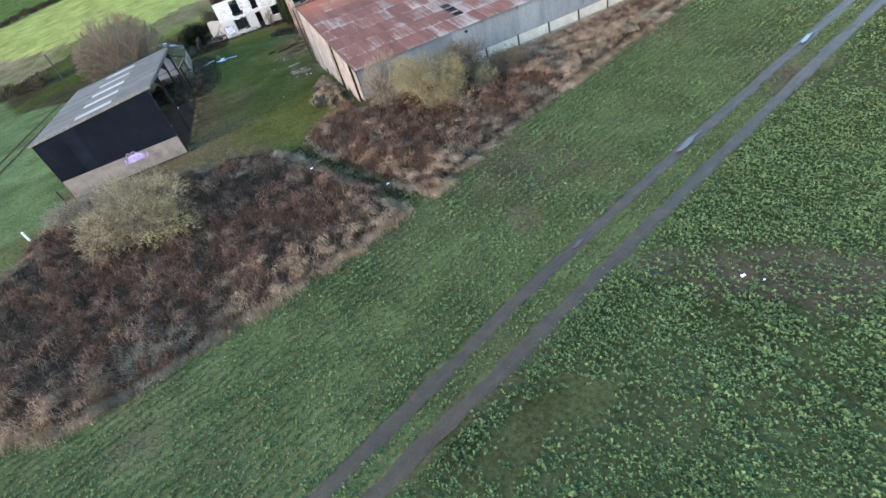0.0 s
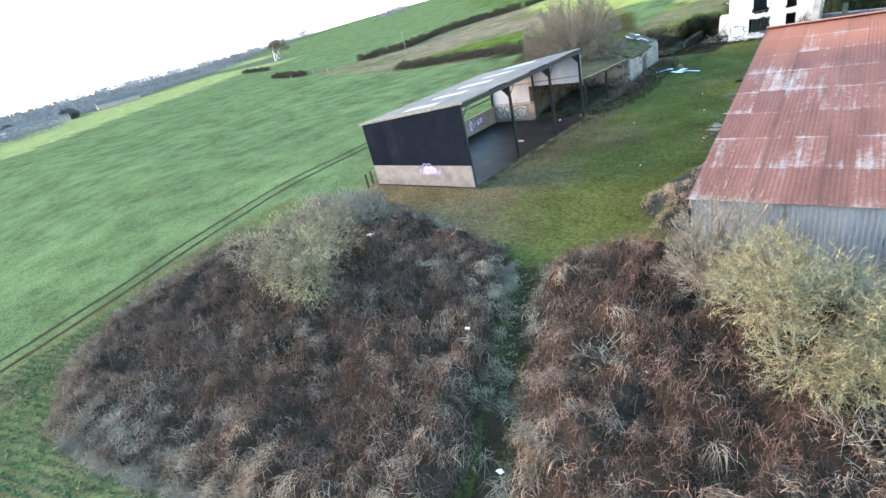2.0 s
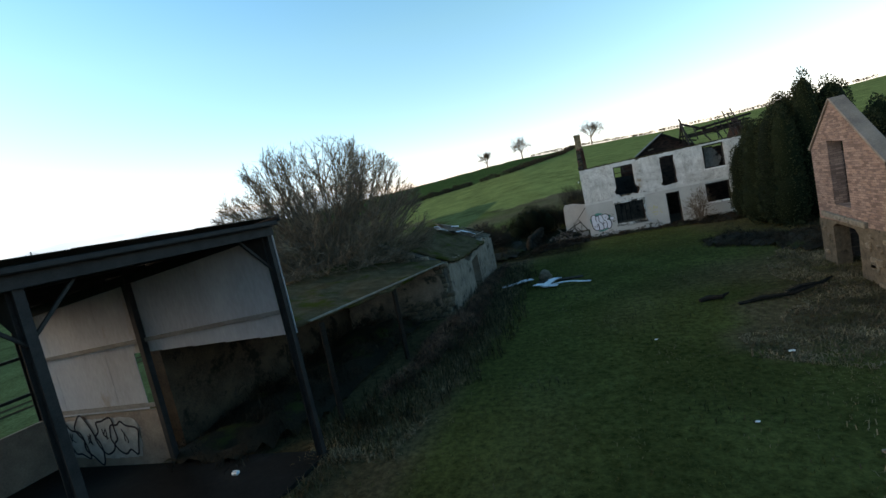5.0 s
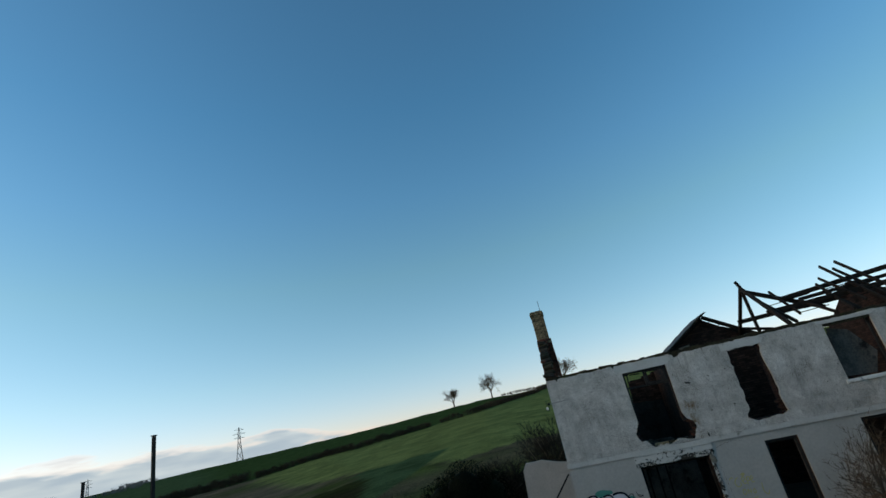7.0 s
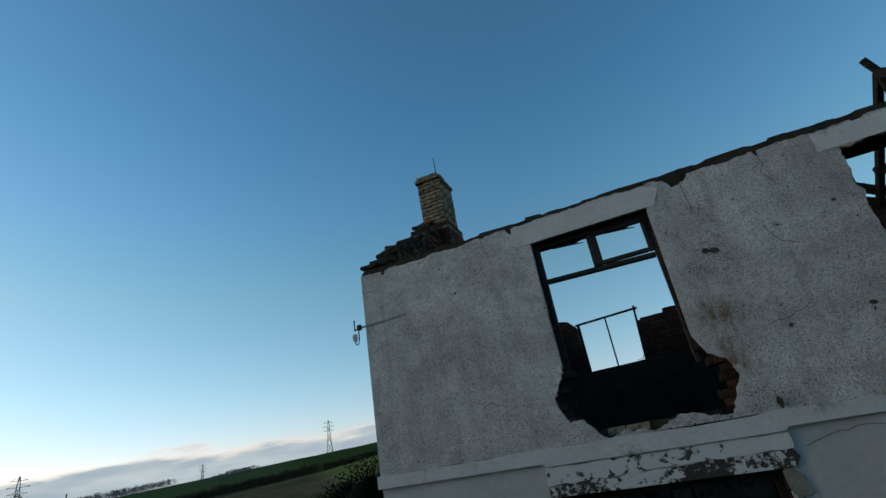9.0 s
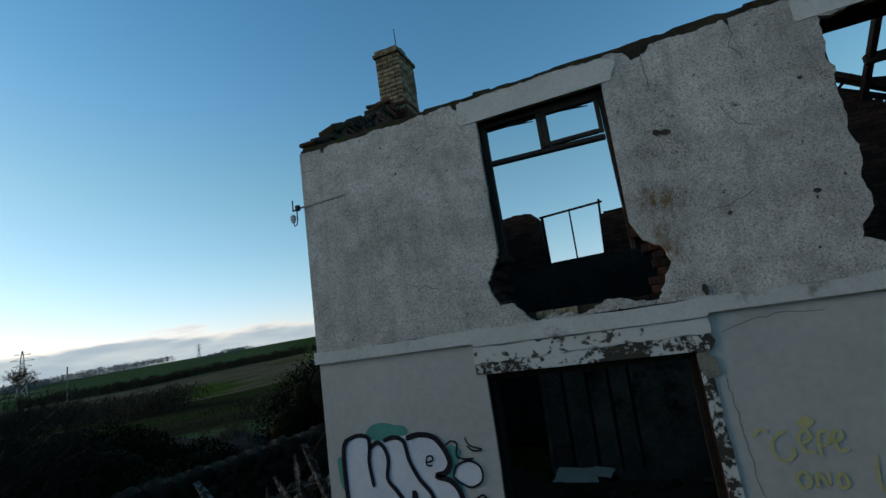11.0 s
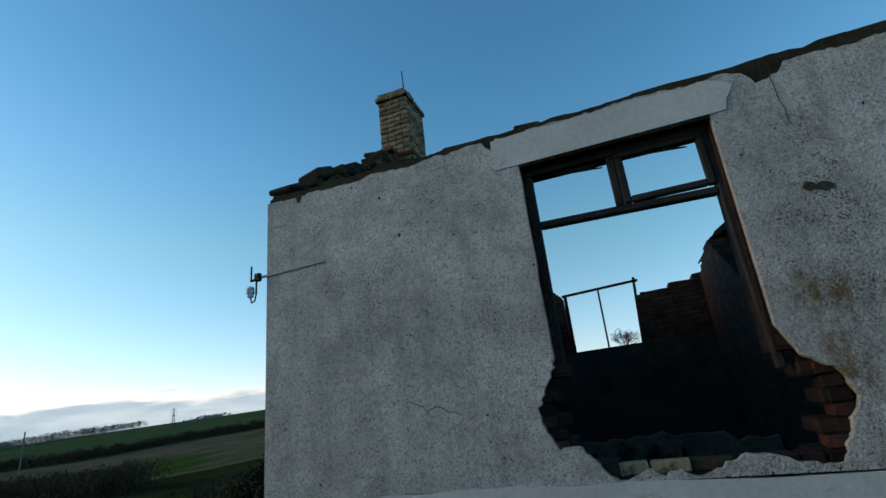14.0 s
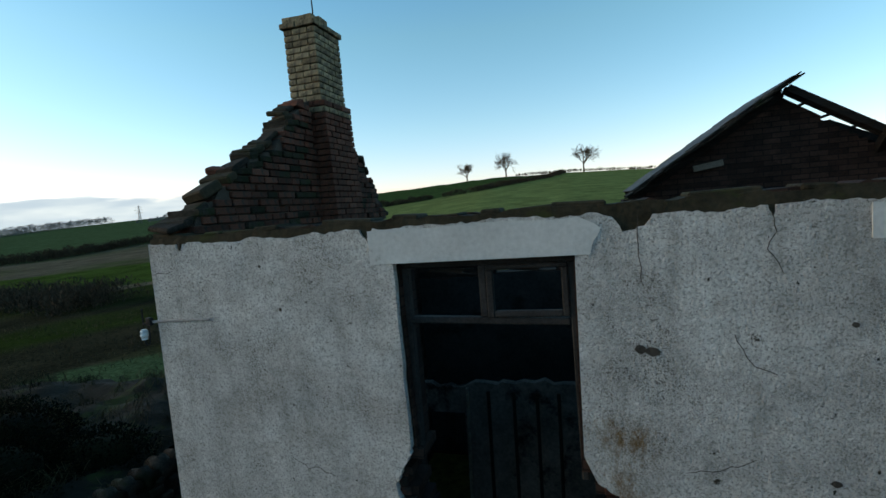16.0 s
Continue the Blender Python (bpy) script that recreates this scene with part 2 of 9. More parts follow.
def roof_sheeting(name, bias):
    """Corrugated iron: red rust eating into dull zinc, in runs down the slope, each sheet a little apart."""
    m = surface(name, (0.088, 0.027, 0.020), (0.165, 0.060, 0.044), scale=0.5, fine=12, rough=0.8, bump=0, stretch=(2.0, 0.5, 1))
    nt, bsdf = nodes_of(m)
    N, L = nt.nodes.new, nt.links.new
    rust = bsdf.inputs["Base Color"].links[0].from_socket
    tc = N("ShaderNodeTexCoord")
    oi = N("ShaderNodeObjectInfo")
    total = None
    for stretch, scale, gain in (((1.0, 0.6, 1.0), 0.32, 0.62), ((5.0, 0.35, 1.0), 1.0, 0.48), ((1.0, 1.0, 1.0), 7.0, 0.30)):
        mp = N("ShaderNodeMapping")
        mp.inputs["Scale"].default_value = stretch
        L(tc.outputs["Object"], mp.inputs[0])
        no = N("ShaderNodeTexNoise")
        no.inputs["Scale"].default_value, no.inputs["Detail"].default_value, no.inputs["Roughness"].default_value = scale, 5, 0.6
        L(mp.outputs[0], no.inputs["Vector"])
        mu = N("ShaderNodeMath")
        mu.operation = "MULTIPLY_ADD"
        mu.inputs[1].default_value = gain
        L(no.outputs[0], mu.inputs[0])
        if total:
            L(total, mu.inputs[2])
        else:
            mu.inputs[2].default_value = -0.095 - bias
        total = mu.outputs[0]
    # bare zinc shows most at the laps, and the upper courses are a fresher orange
    sep, lap, lapped = N("ShaderNodeSeparateXYZ"), N("ShaderNodeMath"), N("ShaderNodeMapRange")
    L(tc.outputs["Object"], sep.inputs[0])
    off = N("ShaderNodeMath")
    off.operation = "MULTIPLY_ADD"
    off.inputs[1].default_value, off.inputs[2].default_value = 1 / 2.219, 48.75 / 2.219
    L(sep.outputs[1], off.inputs[0])
    lap.operation = "FRACT"
    L(off.outputs[0], lap.inputs[0])
    lapped.inputs["From Min"].default_value, lapped.inputs["From Max"].default_value, lapped.inputs["To Min"].default_value, lapped.inputs["To Max"].default_value = 0.0, 0.30, 0.10, 0.0
    L(lap.outputs[0], lapped.inputs["Value"])
    more = N("ShaderNodeMath")
    L(lapped.outputs[0], more.inputs[0])
    L(total, more.inputs[1])
    total = more.outputs[0]
    high, fresh = N("ShaderNodeMapRange"), N("ShaderNodeMix")
    high.inputs["From Min"].default_value, high.inputs["From Max"].default_value = -36.5, -33.6
    L(sep.outputs[1], high.inputs["Value"])
    fresh.data_type = "RGBA"
    L(high.outputs[0], fresh.inputs["Factor"])
    L(rust, fresh.inputs["A"])
    fresh.inputs["B"].default_value = (0.21, 0.062, 0.036, 1)
    rust = fresh.outputs["Result"]
    each = N("ShaderNodeMath")
    each.operation = "MULTIPLY_ADD"
    each.inputs[1].default_value = 0.14
    L(oi.outputs["Random"], each.inputs[0])
    L(total, each.inputs[2])
    ramp = N("ShaderNodeValToRGB")
    ramp.color_ramp.elements[0].position, ramp.color_ramp.elements[1].position = 0.675, 0.86
    L(each.outputs[0], ramp.inputs[0])
    mx = N("ShaderNodeMix")
    mx.data_type = "RGBA"
    L(ramp.outputs[0], mx.inputs["Factor"])
    L(rust, mx.inputs["A"])
    mx.inputs["B"].default_value = (0.20, 0.165, 0.150, 1)
    hsv = N("ShaderNodeHueSaturation")
    mr = N("ShaderNodeMapRange")
    mr.inputs["To Min"].default_value, mr.inputs["To Max"].default_value = 0.84, 1.14
    L(oi.outputs["Random"], mr.inputs["Value"])
    L(mr.outputs[0], hsv.inputs["Value"])
    L(mx.outputs["Result"], hsv.inputs["Color"])
    L(hsv.outputs[0], bsdf.inputs["Base Color"])
    wv = N("ShaderNodeTexWave")
    wv.bands_direction = "X"
    wv.inputs["Scale"].default_value = 0.314 / 0.15
    L(tc.outputs["Object"], wv.inputs["Vector"])
    bp = N("ShaderNodeBump")
    bp.inputs["Strength"].default_value, bp.inputs["Distance"].default_value = 0.4, 0.015
    L(wv.outputs[0], bp.inputs["Height"])
    L(bp.outputs[0], bsdf.inputs["Normal"])
    return m


def coursed(name, dark, light, stain):
    """Bare brick courses under soot."""
    m = surface(name, dark, light, scale=2.5, fine=30, bump=0, stain=stain, stain_scale=2.0, stain_at=0.6)
    nt, bsdf = nodes_of(m)
    N, L = nt.nodes.new, nt.links.new
    base = bsdf.inputs["Base Color"].links[0].from_socket
    tc, sep, com, add = N("ShaderNodeTexCoord"), N("ShaderNodeSeparateXYZ"), N("ShaderNodeCombineXYZ"), N("ShaderNodeMath")
    L(tc.outputs["Object"], sep.inputs[0])
    L(sep.outputs[0], add.inputs[0])
    L(sep.outputs[1], add.inputs[1])
    L(add.outputs[0], com.inputs[0])
    L(sep.outputs[2], com.inputs[1])
    br = N("ShaderNodeTexBrick")
    br.inputs["Scale"].default_value = 1.0
    br.inputs["Brick Width"].default_value, br.inputs["Row Height"].default_value, br.inputs["Mortar Size"].default_value = 0.226, 0.077, 0.007
    br.inputs["Color1"].default_value, br.inputs["Color2"].default_value, br.inputs["Mortar"].default_value = (0.6, 0.6, 0.6, 1), (1.35, 1.35, 1.35, 1), (0.5, 0.55, 0.6, 1)
    L(com.outputs[0], br.inputs["Vector"])
    mu = N("ShaderNodeMix")
    mu.data_type, mu.blend_type = "RGBA", "MULTIPLY"
    mu.inputs["Factor"].default_value = 1.0
    L(base, mu.inputs["A"])
    L(br.outputs["Color"], mu.inputs["B"])
    L(mu.outputs["Result"], bsdf.inputs["Base Color"])
    bp = N("ShaderNodeBump")
    bp.inputs["Strength"].default_value, bp.inputs["Distance"].default_value = 0.9, 0.012
    bp.invert = True
    L(br.outputs["Fac"], bp.inputs["Height"])
    L(bp.outputs[0], bsdf.inputs["Normal"])
    return m


def flaked(name, paint, under, at, big=2.2, small=24.0, stretch=(0.6, 1, 1.2), crisp=0.03):
    """Old paint lifting in flakes: broad bare areas and a fringe of small chips."""
    m = surface(name, tuple(v * 0.86 for v in paint), paint, scale=3, fine=40, bump=0.3)
    nt, bsdf = nodes_of(m)
    N, L = nt.nodes.new, nt.links.new
    base = bsdf.inputs["Base Color"].links[0].from_socket
    tc, total = N("ShaderNodeTexCoord"), None
    for scale, gain, st in ((big, 0.55, stretch), (small, 0.45, (1, 1, 1))):
        mp, no, mu = N("ShaderNodeMapping"), N("ShaderNodeTexNoise"), N("ShaderNodeMath")
        mp.inputs["Scale"].default_value = st
        L(tc.outputs["Object"], mp.inputs[0])
        no.inputs["Scale"].default_value, no.inputs["Detail"].default_value, no.inputs["Roughness"].default_value = scale, 6, 0.62
        L(mp.outputs[0], no.inputs["Vector"])
        mu.operation = "MULTIPLY_ADD"
        mu.inputs[1].default_value, mu.inputs[2].default_value = gain, 0.0
        L(no.outputs[0], mu.inputs[0])
        if total:
            L(total, mu.inputs[2])
        total = mu.outputs[0]
    r = N("ShaderNodeMapRange")
    r.inputs["From Min"].default_value, r.inputs["From Max"].default_value = at, at + crisp
    L(total, r.inputs["Value"])
    mx = N("ShaderNodeMix")
    mx.data_type = "RGBA"
    L(r.outputs[0], mx.inputs["Factor"])
    L(base, mx.inputs["A"])
    mx.inputs["B"].default_value = (*under, 1)
    L(mx.outputs["Result"], bsdf.inputs["Base Color"])
    bp = N("ShaderNodeBump")
    bp.invert = True
    bp.inputs["Strength"].default_value, bp.inputs["Distance"].default_value = 0.8, 0.01
    L(r.outputs[0], bp.inputs["Height"])
    L(bp.outputs[0], bsdf.inputs["Normal"])
    return m


def ground_material():
    m = bpy.data.materials.new("land")
    nt, bsdf = nodes_of(m)
    N, L = nt.nodes.new, nt.links.new
    at = N("ShaderNodeAttribute")
    at.attribute_name = "land"
    tc = N("ShaderNodeTexCoord")
    big = N("ShaderNodeTexNoise")
    big.inputs["Scale"].default_value, big.inputs["Detail"].default_value, big.inputs["Roughness"].default_value = 0.22, 7, 0.7
    small = N("ShaderNodeTexNoise")
    small.inputs["Scale"].default_value, small.inputs["Detail"].default_value, small.inputs["Roughness"].default_value = 5.5, 7, 0.75
    L(tc.outputs["Object"], big.inputs["Vector"])
    L(tc.outputs["Object"], small.inputs["Vector"])
    a = N("ShaderNodeMapRange")
    a.inputs["From Min"].default_value, a.inputs["From Max"].default_value, a.inputs["To Min"].default_value, a.inputs["To Max"].default_value = 0.3, 0.7, 0.6, 1.4
    b = N("ShaderNodeMapRange")
    b.inputs["From Min"].default_value, b.inputs["From Max"].default_value, b.inputs["To Min"].default_value, b.inputs["To Max"].default_value = 0.3, 0.7, 0.35, 1.65
    L(big.outputs[0], a.inputs["Value"])
    L(small.outputs[0], b.inputs["Value"])
    mul = N("ShaderNodeMath")
    mul.operation = "MULTIPLY"
    L(a.outputs[0], mul.inputs[0])
    L(b.outputs[0], mul.inputs[1])
    hsv = N("ShaderNodeHueSaturation")
    L(mul.outputs[0], hsv.inputs["Value"])
    L(at.outputs["Color"], hsv.inputs["Color"])
    L(hsv.outputs[0], bsdf.inputs["Base Color"])
    bsdf.inputs["Roughness"].default_value = 1.0
    bsdf.inputs["Specular IOR Level"].default_value = 0.0
    bp = N("ShaderNodeBump")
    bp.inputs["Strength"].default_value, bp.inputs["Distance"].default_value = 0.4, 0.12
    L(small.outputs[0], bp.inputs["Height"])
    L(bp.outputs[0], bsdf.inputs["Normal"])
    return m


LAND = ground_material()
ROUGHCAST = roughcast()
SMOOTH_WHITE = surface("white_painted_render", (0.35, 0.345, 0.325), (0.48, 0.47, 0.445), scale=0.9, fine=14, rough=0.75, bump=0.15, stain=(0.35, 0.34, 0.31), stain_scale=1.4, stain_at=0.64)
PEELED = surface("peeling_white_paint", (0.66, 0.66, 0.63), (0.80, 0.80, 0.77), scale=3, fine=40, rough=0.8, bump=0.4, stain=(0.05, 0.045, 0.036), stain_scale=7.0, stain_at=0.57, stretch=(0.7, 1, 1.2))
LINTEL_PAINT = surface("weathered_lintel_paint", (0.42, 0.42, 0.40), (0.60, 0.60, 0.575), scale=1.6, fine=30, bump=0.3, stain=(0.25, 0.24, 0.21), stain_scale=2.0, stain_at=0.58)
HALF_PEELED = flaked("half_peeled_white_paint", (0.58, 0.58, 0.555), (0.050, 0.045, 0.037), 0.475)
UPPER_FLAKES = flaked("band_paint_lifting", (0.58, 0.58, 0.555), (0.075, 0.068, 0.056), 0.53, big=1.5, small=14)
SOOTY_SILL = surface("sooty_grey_timber", (0.022, 0.024, 0.020), (0.060, 0.062, 0.052), scale=3, fine=30, bump=0.4)
BARE_SILL = flaked("sill_paint_all_but_gone", (0.56, 0.56, 0.54), (0.034, 0.031, 0.026), 0.445, big=1.6, small=34)
FLAKED_WALL = flaked("wall_paint_in_patches", (0.52, 0.53, 0.52), (0.050, 0.047, 0.042), 0.465, big=5.0, small=16, stretch=(1, 1, 1))
FLAKED_BOARD = flaked("board_with_paint_flakes", (0.20, 0.195, 0.185), (0.042, 0.038, 0.034), 0.455, big=6.0, small=30, stretch=(1, 1, 1))
CEMENT = surface("grey_cement_edge", (0.13, 0.12, 0.10), (0.27, 0.25, 0.21), scale=4, fine=50, bump=0.6, bump_scale=30)
MOSSY_CAP = surface("mossy_wall_top", (0.013, 0.011, 0.007), (0.052, 0.043, 0.027), scale=3, fine=30, bump=0.9, bump_scale=14, stain=(0.034, 0.040, 0.015), stain_scale=2.5, stain_at=0.57)
MOSSY_SHEET = surface("moss_and_lichen_roofing", (0.034, 0.025, 0.014), (0.110, 0.084, 0.052), scale=1.6, fine=26, bump=0.9, bump_scale=12, stain=(0.042, 0.047, 0.012), stain_scale=0.9, stain_at=0.52, rough=1.0, spec=0.0)
RED_BRICK = surface("sooty_red_brick", (0.050, 0.018, 0.013), (0.150, 0.056, 0.037), scale=5, fine=60, bump=0.5, vary=0.45, stain=(0.03, 0.025, 0.022), stain_scale=3, stain_at=0.56)
YELLOW_BRICK = surface("buff_brick", (0.15, 0.113, 0.068), (0.33, 0.255, 0.158), scale=5, fine=60, bump=0.4, vary=0.35, stain=(0.05, 0.042, 0.032), stain_scale=2.2, stain_at=0.53)
OLD_RENDER = surface("patchy_old_render", (0.125, 0.093, 0.073), (0.300, 0.232, 0.184), scale=2.2, fine=24, bump=0.6, bump_scale=18, stain=(0.045, 0.04, 0.03), stain_scale=1.5, stain_at=0.54)
# darker copy of OLD_RENDER; the shade behind the lean-to is in the colour
SHADED_RENDER = surface("shade_dark_render", (0.034, 0.024, 0.017), (0.105, 0.076, 0.055), scale=1.6, fine=20, bump=0.7, bump_scale=14, stain=(0.018, 0.015, 0.011), stain_scale=0.9, stain_at=0.52)
PALE_RAIL = surface("dusty_grey_rail", (0.12, 0.118, 0.112), (0.22, 0.215, 0.205), scale=3, fine=30, bump=0.2)
BRICK_COURSES = coursed("weathered_orange_brick", (0.175, 0.118, 0.100), (0.235, 0.160, 0.136), (0.15, 0.12, 0.105))
PINK_BRICK = surface("orange_red_brick", (0.160, 0.104, 0.086), (0.250, 0.168, 0.140), scale=1.6, fine=40, bump=0.4, vary=0.28, stain=(0.10, 0.075, 0.06), stain_scale=1.2, stain_at=0.55)
RUBBLE_STONE = surface("rubble_stone", (0.055, 0.044, 0.034), (0.19, 0.155, 0.115), scale=5, fine=40, bump=0.7, vary=0.35, stain=(0.03, 0.03, 0.018), stain_scale=1.8, stain_at=0.56)
MORTAR = surface("old_mortar", (0.032, 0.026, 0.021), (0.085, 0.07, 0.058), scale=6, fine=60, bump=0.6)
BURNT_WALL = coursed("sooty_inner_brick", (0.016, 0.010, 0.008), (0.056, 0.029, 0.022), (0.066, 0.036, 0.027))
BURNT_PLASTER = surface("sooty_blue_plaster", (0.012, 0.0125, 0.012), (0.034, 0.036, 0.034), scale=1.3, fine=20, bump=0.3, stain=(0.015, 0.012, 0.010), stain_scale=1.0, stain_at=0.52)
GREY_PLASTER = surface("smoky_grey_plaster", (0.044, 0.040, 0.036), (0.15, 0.138, 0.125), scale=1.7, fine=24, bump=0.3, stain=(0.015, 0.013, 0.012), stain_scale=1.3, stain_at=0.55)
CHARRED = surface("charred_timber", (0.008, 0.007, 0.006), (0.030, 0.024, 0.02), scale=6, fine=60, bump=0.7, stretch=(1, 1, 4))
# near-black soil: shade is put into the colour of heap and mounds
DARK_SOIL = surface("shade_dark_soil", (0.008, 0.007, 0.005), (0.024, 0.021, 0.014), scale=2, fine=14, bump=0.9, bump_scale=10, stain=(0.022, 0.034, 0.009), stain_scale=0.9, stain_at=0.54)
DARK_WOOD = surface("dark_weathered_wood", (0.014, 0.013, 0.0125), (0.044, 0.041, 0.039), scale=5, fine=60, rough=0.7, bump=0.4)
# sooty brick, dimmed further in colour to offset direct sun on the reveal
DIM_SOOT_BRICK = surface("dimmed_sooty_brick", (0.010, 0.006, 0.005), (0.034, 0.017, 0.013), scale=5, fine=60, bump=0.5, vary=0.4, stain=(0.02, 0.016, 0.013), stain_scale=3, stain_at=0.55)
# darker copy of RUBBLE_STONE, shade put into its colour against bright sky; mossy stain
DARK_STONE = surface("darkened_wall_stone", (0.010, 0.009, 0.007), (0.042, 0.036, 0.029), scale=5, fine=40, bump=0.8, vary=0.4, stain=(0.016, 0.020, 0.009), stain_scale=1.6, stain_at=0.54)
GREY_WOOD = surface("grey_weathered_wood", (0.08, 0.07, 0.058), (0.23, 0.205, 0.17), scale=5, fine=60, bump=0.5, stain=(0.05, 0.045, 0.04), stain_scale=4, stain_at=0.58)
SLATE = surface("dark_slate", (0.03, 0.03, 0.032), (0.10, 0.095, 0.09), scale=4, fine=30, rough=0.6, bump=0.4, vary=0.3)
BLACK_SHEET = corrugated("black_painted_sheeting", (0.004, 0.006, 0.009), (0.010, 0.013, 0.018), (0.007, 0.009, 0.012), pitch=0.15, axis="X", rough=0.9)
nodes_of(BLACK_SHEET)[1].inputs["Specular IOR Level"].default_value = 0.0
RUSTY_SHEET = roof_sheeting("rusty_red_sheeting", 0.055)
GALV_SHEET = roof_sheeting("half_rusted_galvanised_sheeting", -0.045)
BLUE_SHEET = corrugated("grey_blue_wall_sheeting", (0.075, 0.09, 0.094), (0.145, 0.165, 0.17), (0.06, 0.056, 0.048), pitch=0.15, axis="X", stain_at=0.60, streak=(1.2, 1, 0.3))
FIBRE_ROOF = corrugated("lichened_fibre_cement", (0.048, 0.046, 0.042), (0.085, 0.081, 0.074), (0.07, 0.065, 0.052), pitch=0.15, axis="Y", stain_at=0.58)
GABLE_SHEET = corrugated("pale_weathered_gable_sheeting", (0.085, 0.085, 0.084), (0.230, 0.226, 0.218), (0.090, 0.055, 0.042), pitch=0.15, axis="Y", stain_at=0.56)
CREAM_PANEL = surface("cream_painted_concrete", (0.26, 0.235, 0.195), (0.40, 0.37, 0.315), scale=1.2, fine=20, bump=0.2, stain=(0.20, 0.165, 0.125), stain_scale=1.5, stain_at=0.60)
SKYLIGHT = corrugated("cloudy_skylight_sheet", (0.15, 0.152, 0.148), (0.24, 0.242, 0.235), (0.4, 0.4, 0.38), pitch=0.15, axis="Y", stain_at=0.65)
PALE_SHEET = surface("pale_inner_sheeting", (0.24, 0.255, 0.275), (0.35, 0.37, 0.395), scale=0.7, fine=14, rough=0.8, bump=0.1, stain=(0.24, 0.22, 0.20), stain_scale=0.9, stain_at=0.60, stretch=(1, 1, 0.35))
CONCRETE = surface("pale_concrete_panel", (0.108, 0.089, 0.076), (0.225, 0.188, 0.162), scale=1.5, fine=26, bump=0.3, stain=(0.17, 0.15, 0.13), stain_scale=1.4, stain_at=0.58)
# damp, and darker still: the roof's shade is put into the colour
WET_SHADED_FLOOR = surface("damp_shaded_concrete", (0.006, 0.006, 0.006), (0.020, 0.020, 0.019), scale=0.5, fine=12, rough=0.5, bump=0.1, stain=(0.026, 0.026, 0.026), stain_scale=0.35, stain_at=0.55, spec=0.05)
WHITE_PANEL = surface("off_white_panel", (0.40, 0.37, 0.34), (0.58, 0.56, 0.52), scale=1.2, fine=20, bump=0.1, stain=(0.4, 0.35, 0.3), stain_scale=1.5, stain_at=0.62)
STEEL = surface("dark_painted_steel", (0.010, 0.011, 0.012), (0.028, 0.028, 0.028), scale=4, fine=40, rough=0.6, bump=0.1)
GALV = surface("dull_galvanised_metal", (0.20, 0.20, 0.20), (0.36, 0.36, 0.36), scale=5, fine=40, rough=0.5, metal=0.4, bump=0.1)
MUD = surface("wet_mud", (0.020, 0.014, 0.010), (0.054, 0.039, 0.028), scale=1.2, fine=16, rough=0.62, bump=0.9, bump_scale=9, spec=0.25)
TRACK_MUD = surface("trodden_track_mud", (0.026, 0.018, 0.011), (0.064, 0.046, 0.030), scale=1.2, fine=16, rough=1.0, bump=0.7, bump_scale=9, spec=0.0)
# TRACK_MUD made darker and redder; the scrub's shade is in the colour
PATH_MUD = surface("shaded_path_mud", (0.017, 0.010, 0.006), (0.042, 0.027, 0.017), scale=1.2, fine=16, rough=1.0, bump=0.7, bump_scale=9, spec=0.0)
WATER = surface("puddle", (0.045, 0.042, 0.038), (0.07, 0.066, 0.06), rough=0.16, bump=0, spec=0.26)
BARK = surface("grey_bark", (0.055, 0.045, 0.036), (0.15, 0.125, 0.10), scale=5, fine=50, bump=0.6, stretch=(1, 1, 0.4))
TWIGS = strands("bare_twigs", (0.050, 0.036, 0.026), (0.14, 0.102, 0.074))
DARK_TWIGS = strands("blackish_twigs", (0.012, 0.010, 0.008), (0.045, 0.036, 0.028))
LICHEN_TWIGS = strands("lichened_twigs", (0.078, 0.068, 0.042), (0.250, 0.216, 0.122))
GREY_LICHEN = thicket("grey_lichened_twigs", (0.085, 0.067, 0.045), (0.26, 0.202, 0.130), (0.27, 0.215, 0.11), 0.54)
PALE_TWIGS = strands("pale_twigs", (0.09, 0.072, 0.055), (0.25, 0.205, 0.155))
TREE_TWIGS = strands("tree_twigs", (0.075, 0.055, 0.040), (0.20, 0.150, 0.108))
BRAMBLE = thicket("dead_bramble", (0.036, 0.019, 0.014), (0.150, 0.085, 0.063), (0.200, 0.122, 0.089), 0.57, scale=0.55, tones=(0.5, 1.4))
# near-black colour carries the shade low among the stems
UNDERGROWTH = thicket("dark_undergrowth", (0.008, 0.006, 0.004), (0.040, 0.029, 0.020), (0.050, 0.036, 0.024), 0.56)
DEAD_GRASS = thicket("dead_grass", (0.125, 0.088, 0.062), (0.290, 0.212, 0.152), (0.190, 0.135, 0.096), 0.52, scale=0.8, tones=(0.6, 1.4))
FADED_GRASS = thicket("faded_grass", (0.066, 0.051, 0.032), (0.205, 0.158, 0.102), (0.080, 0.074, 0.034), 0.56, scale=0.8)
RANK_GRASS = thicket("rank_grass", (0.013, 0.014, 0.006), (0.055, 0.047, 0.023), (0.085, 0.062, 0.038), 0.6)
CROP = thicket("crop_leaf", (0.029, 0.062, 0.025), (0.060, 0.110, 0.046), (0.064, 0.100, 0.041), 0.58, rough=0.7, tones=(0.72, 1.28))
TURF = thicket("turf", (0.032, 0.041, 0.012), (0.071, 0.081, 0.025), (0.118, 0.092, 0.056), 0.54, tones=(0.6, 1.4))
# darker copy of EVERGREEN: crown shade is put into the colour
SHADE_EVERGREEN = strands("shade_dark_evergreen", (0.002, 0.004, 0.002), (0.008, 0.013, 0.005))
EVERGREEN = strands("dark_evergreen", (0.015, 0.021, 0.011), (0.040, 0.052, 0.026))
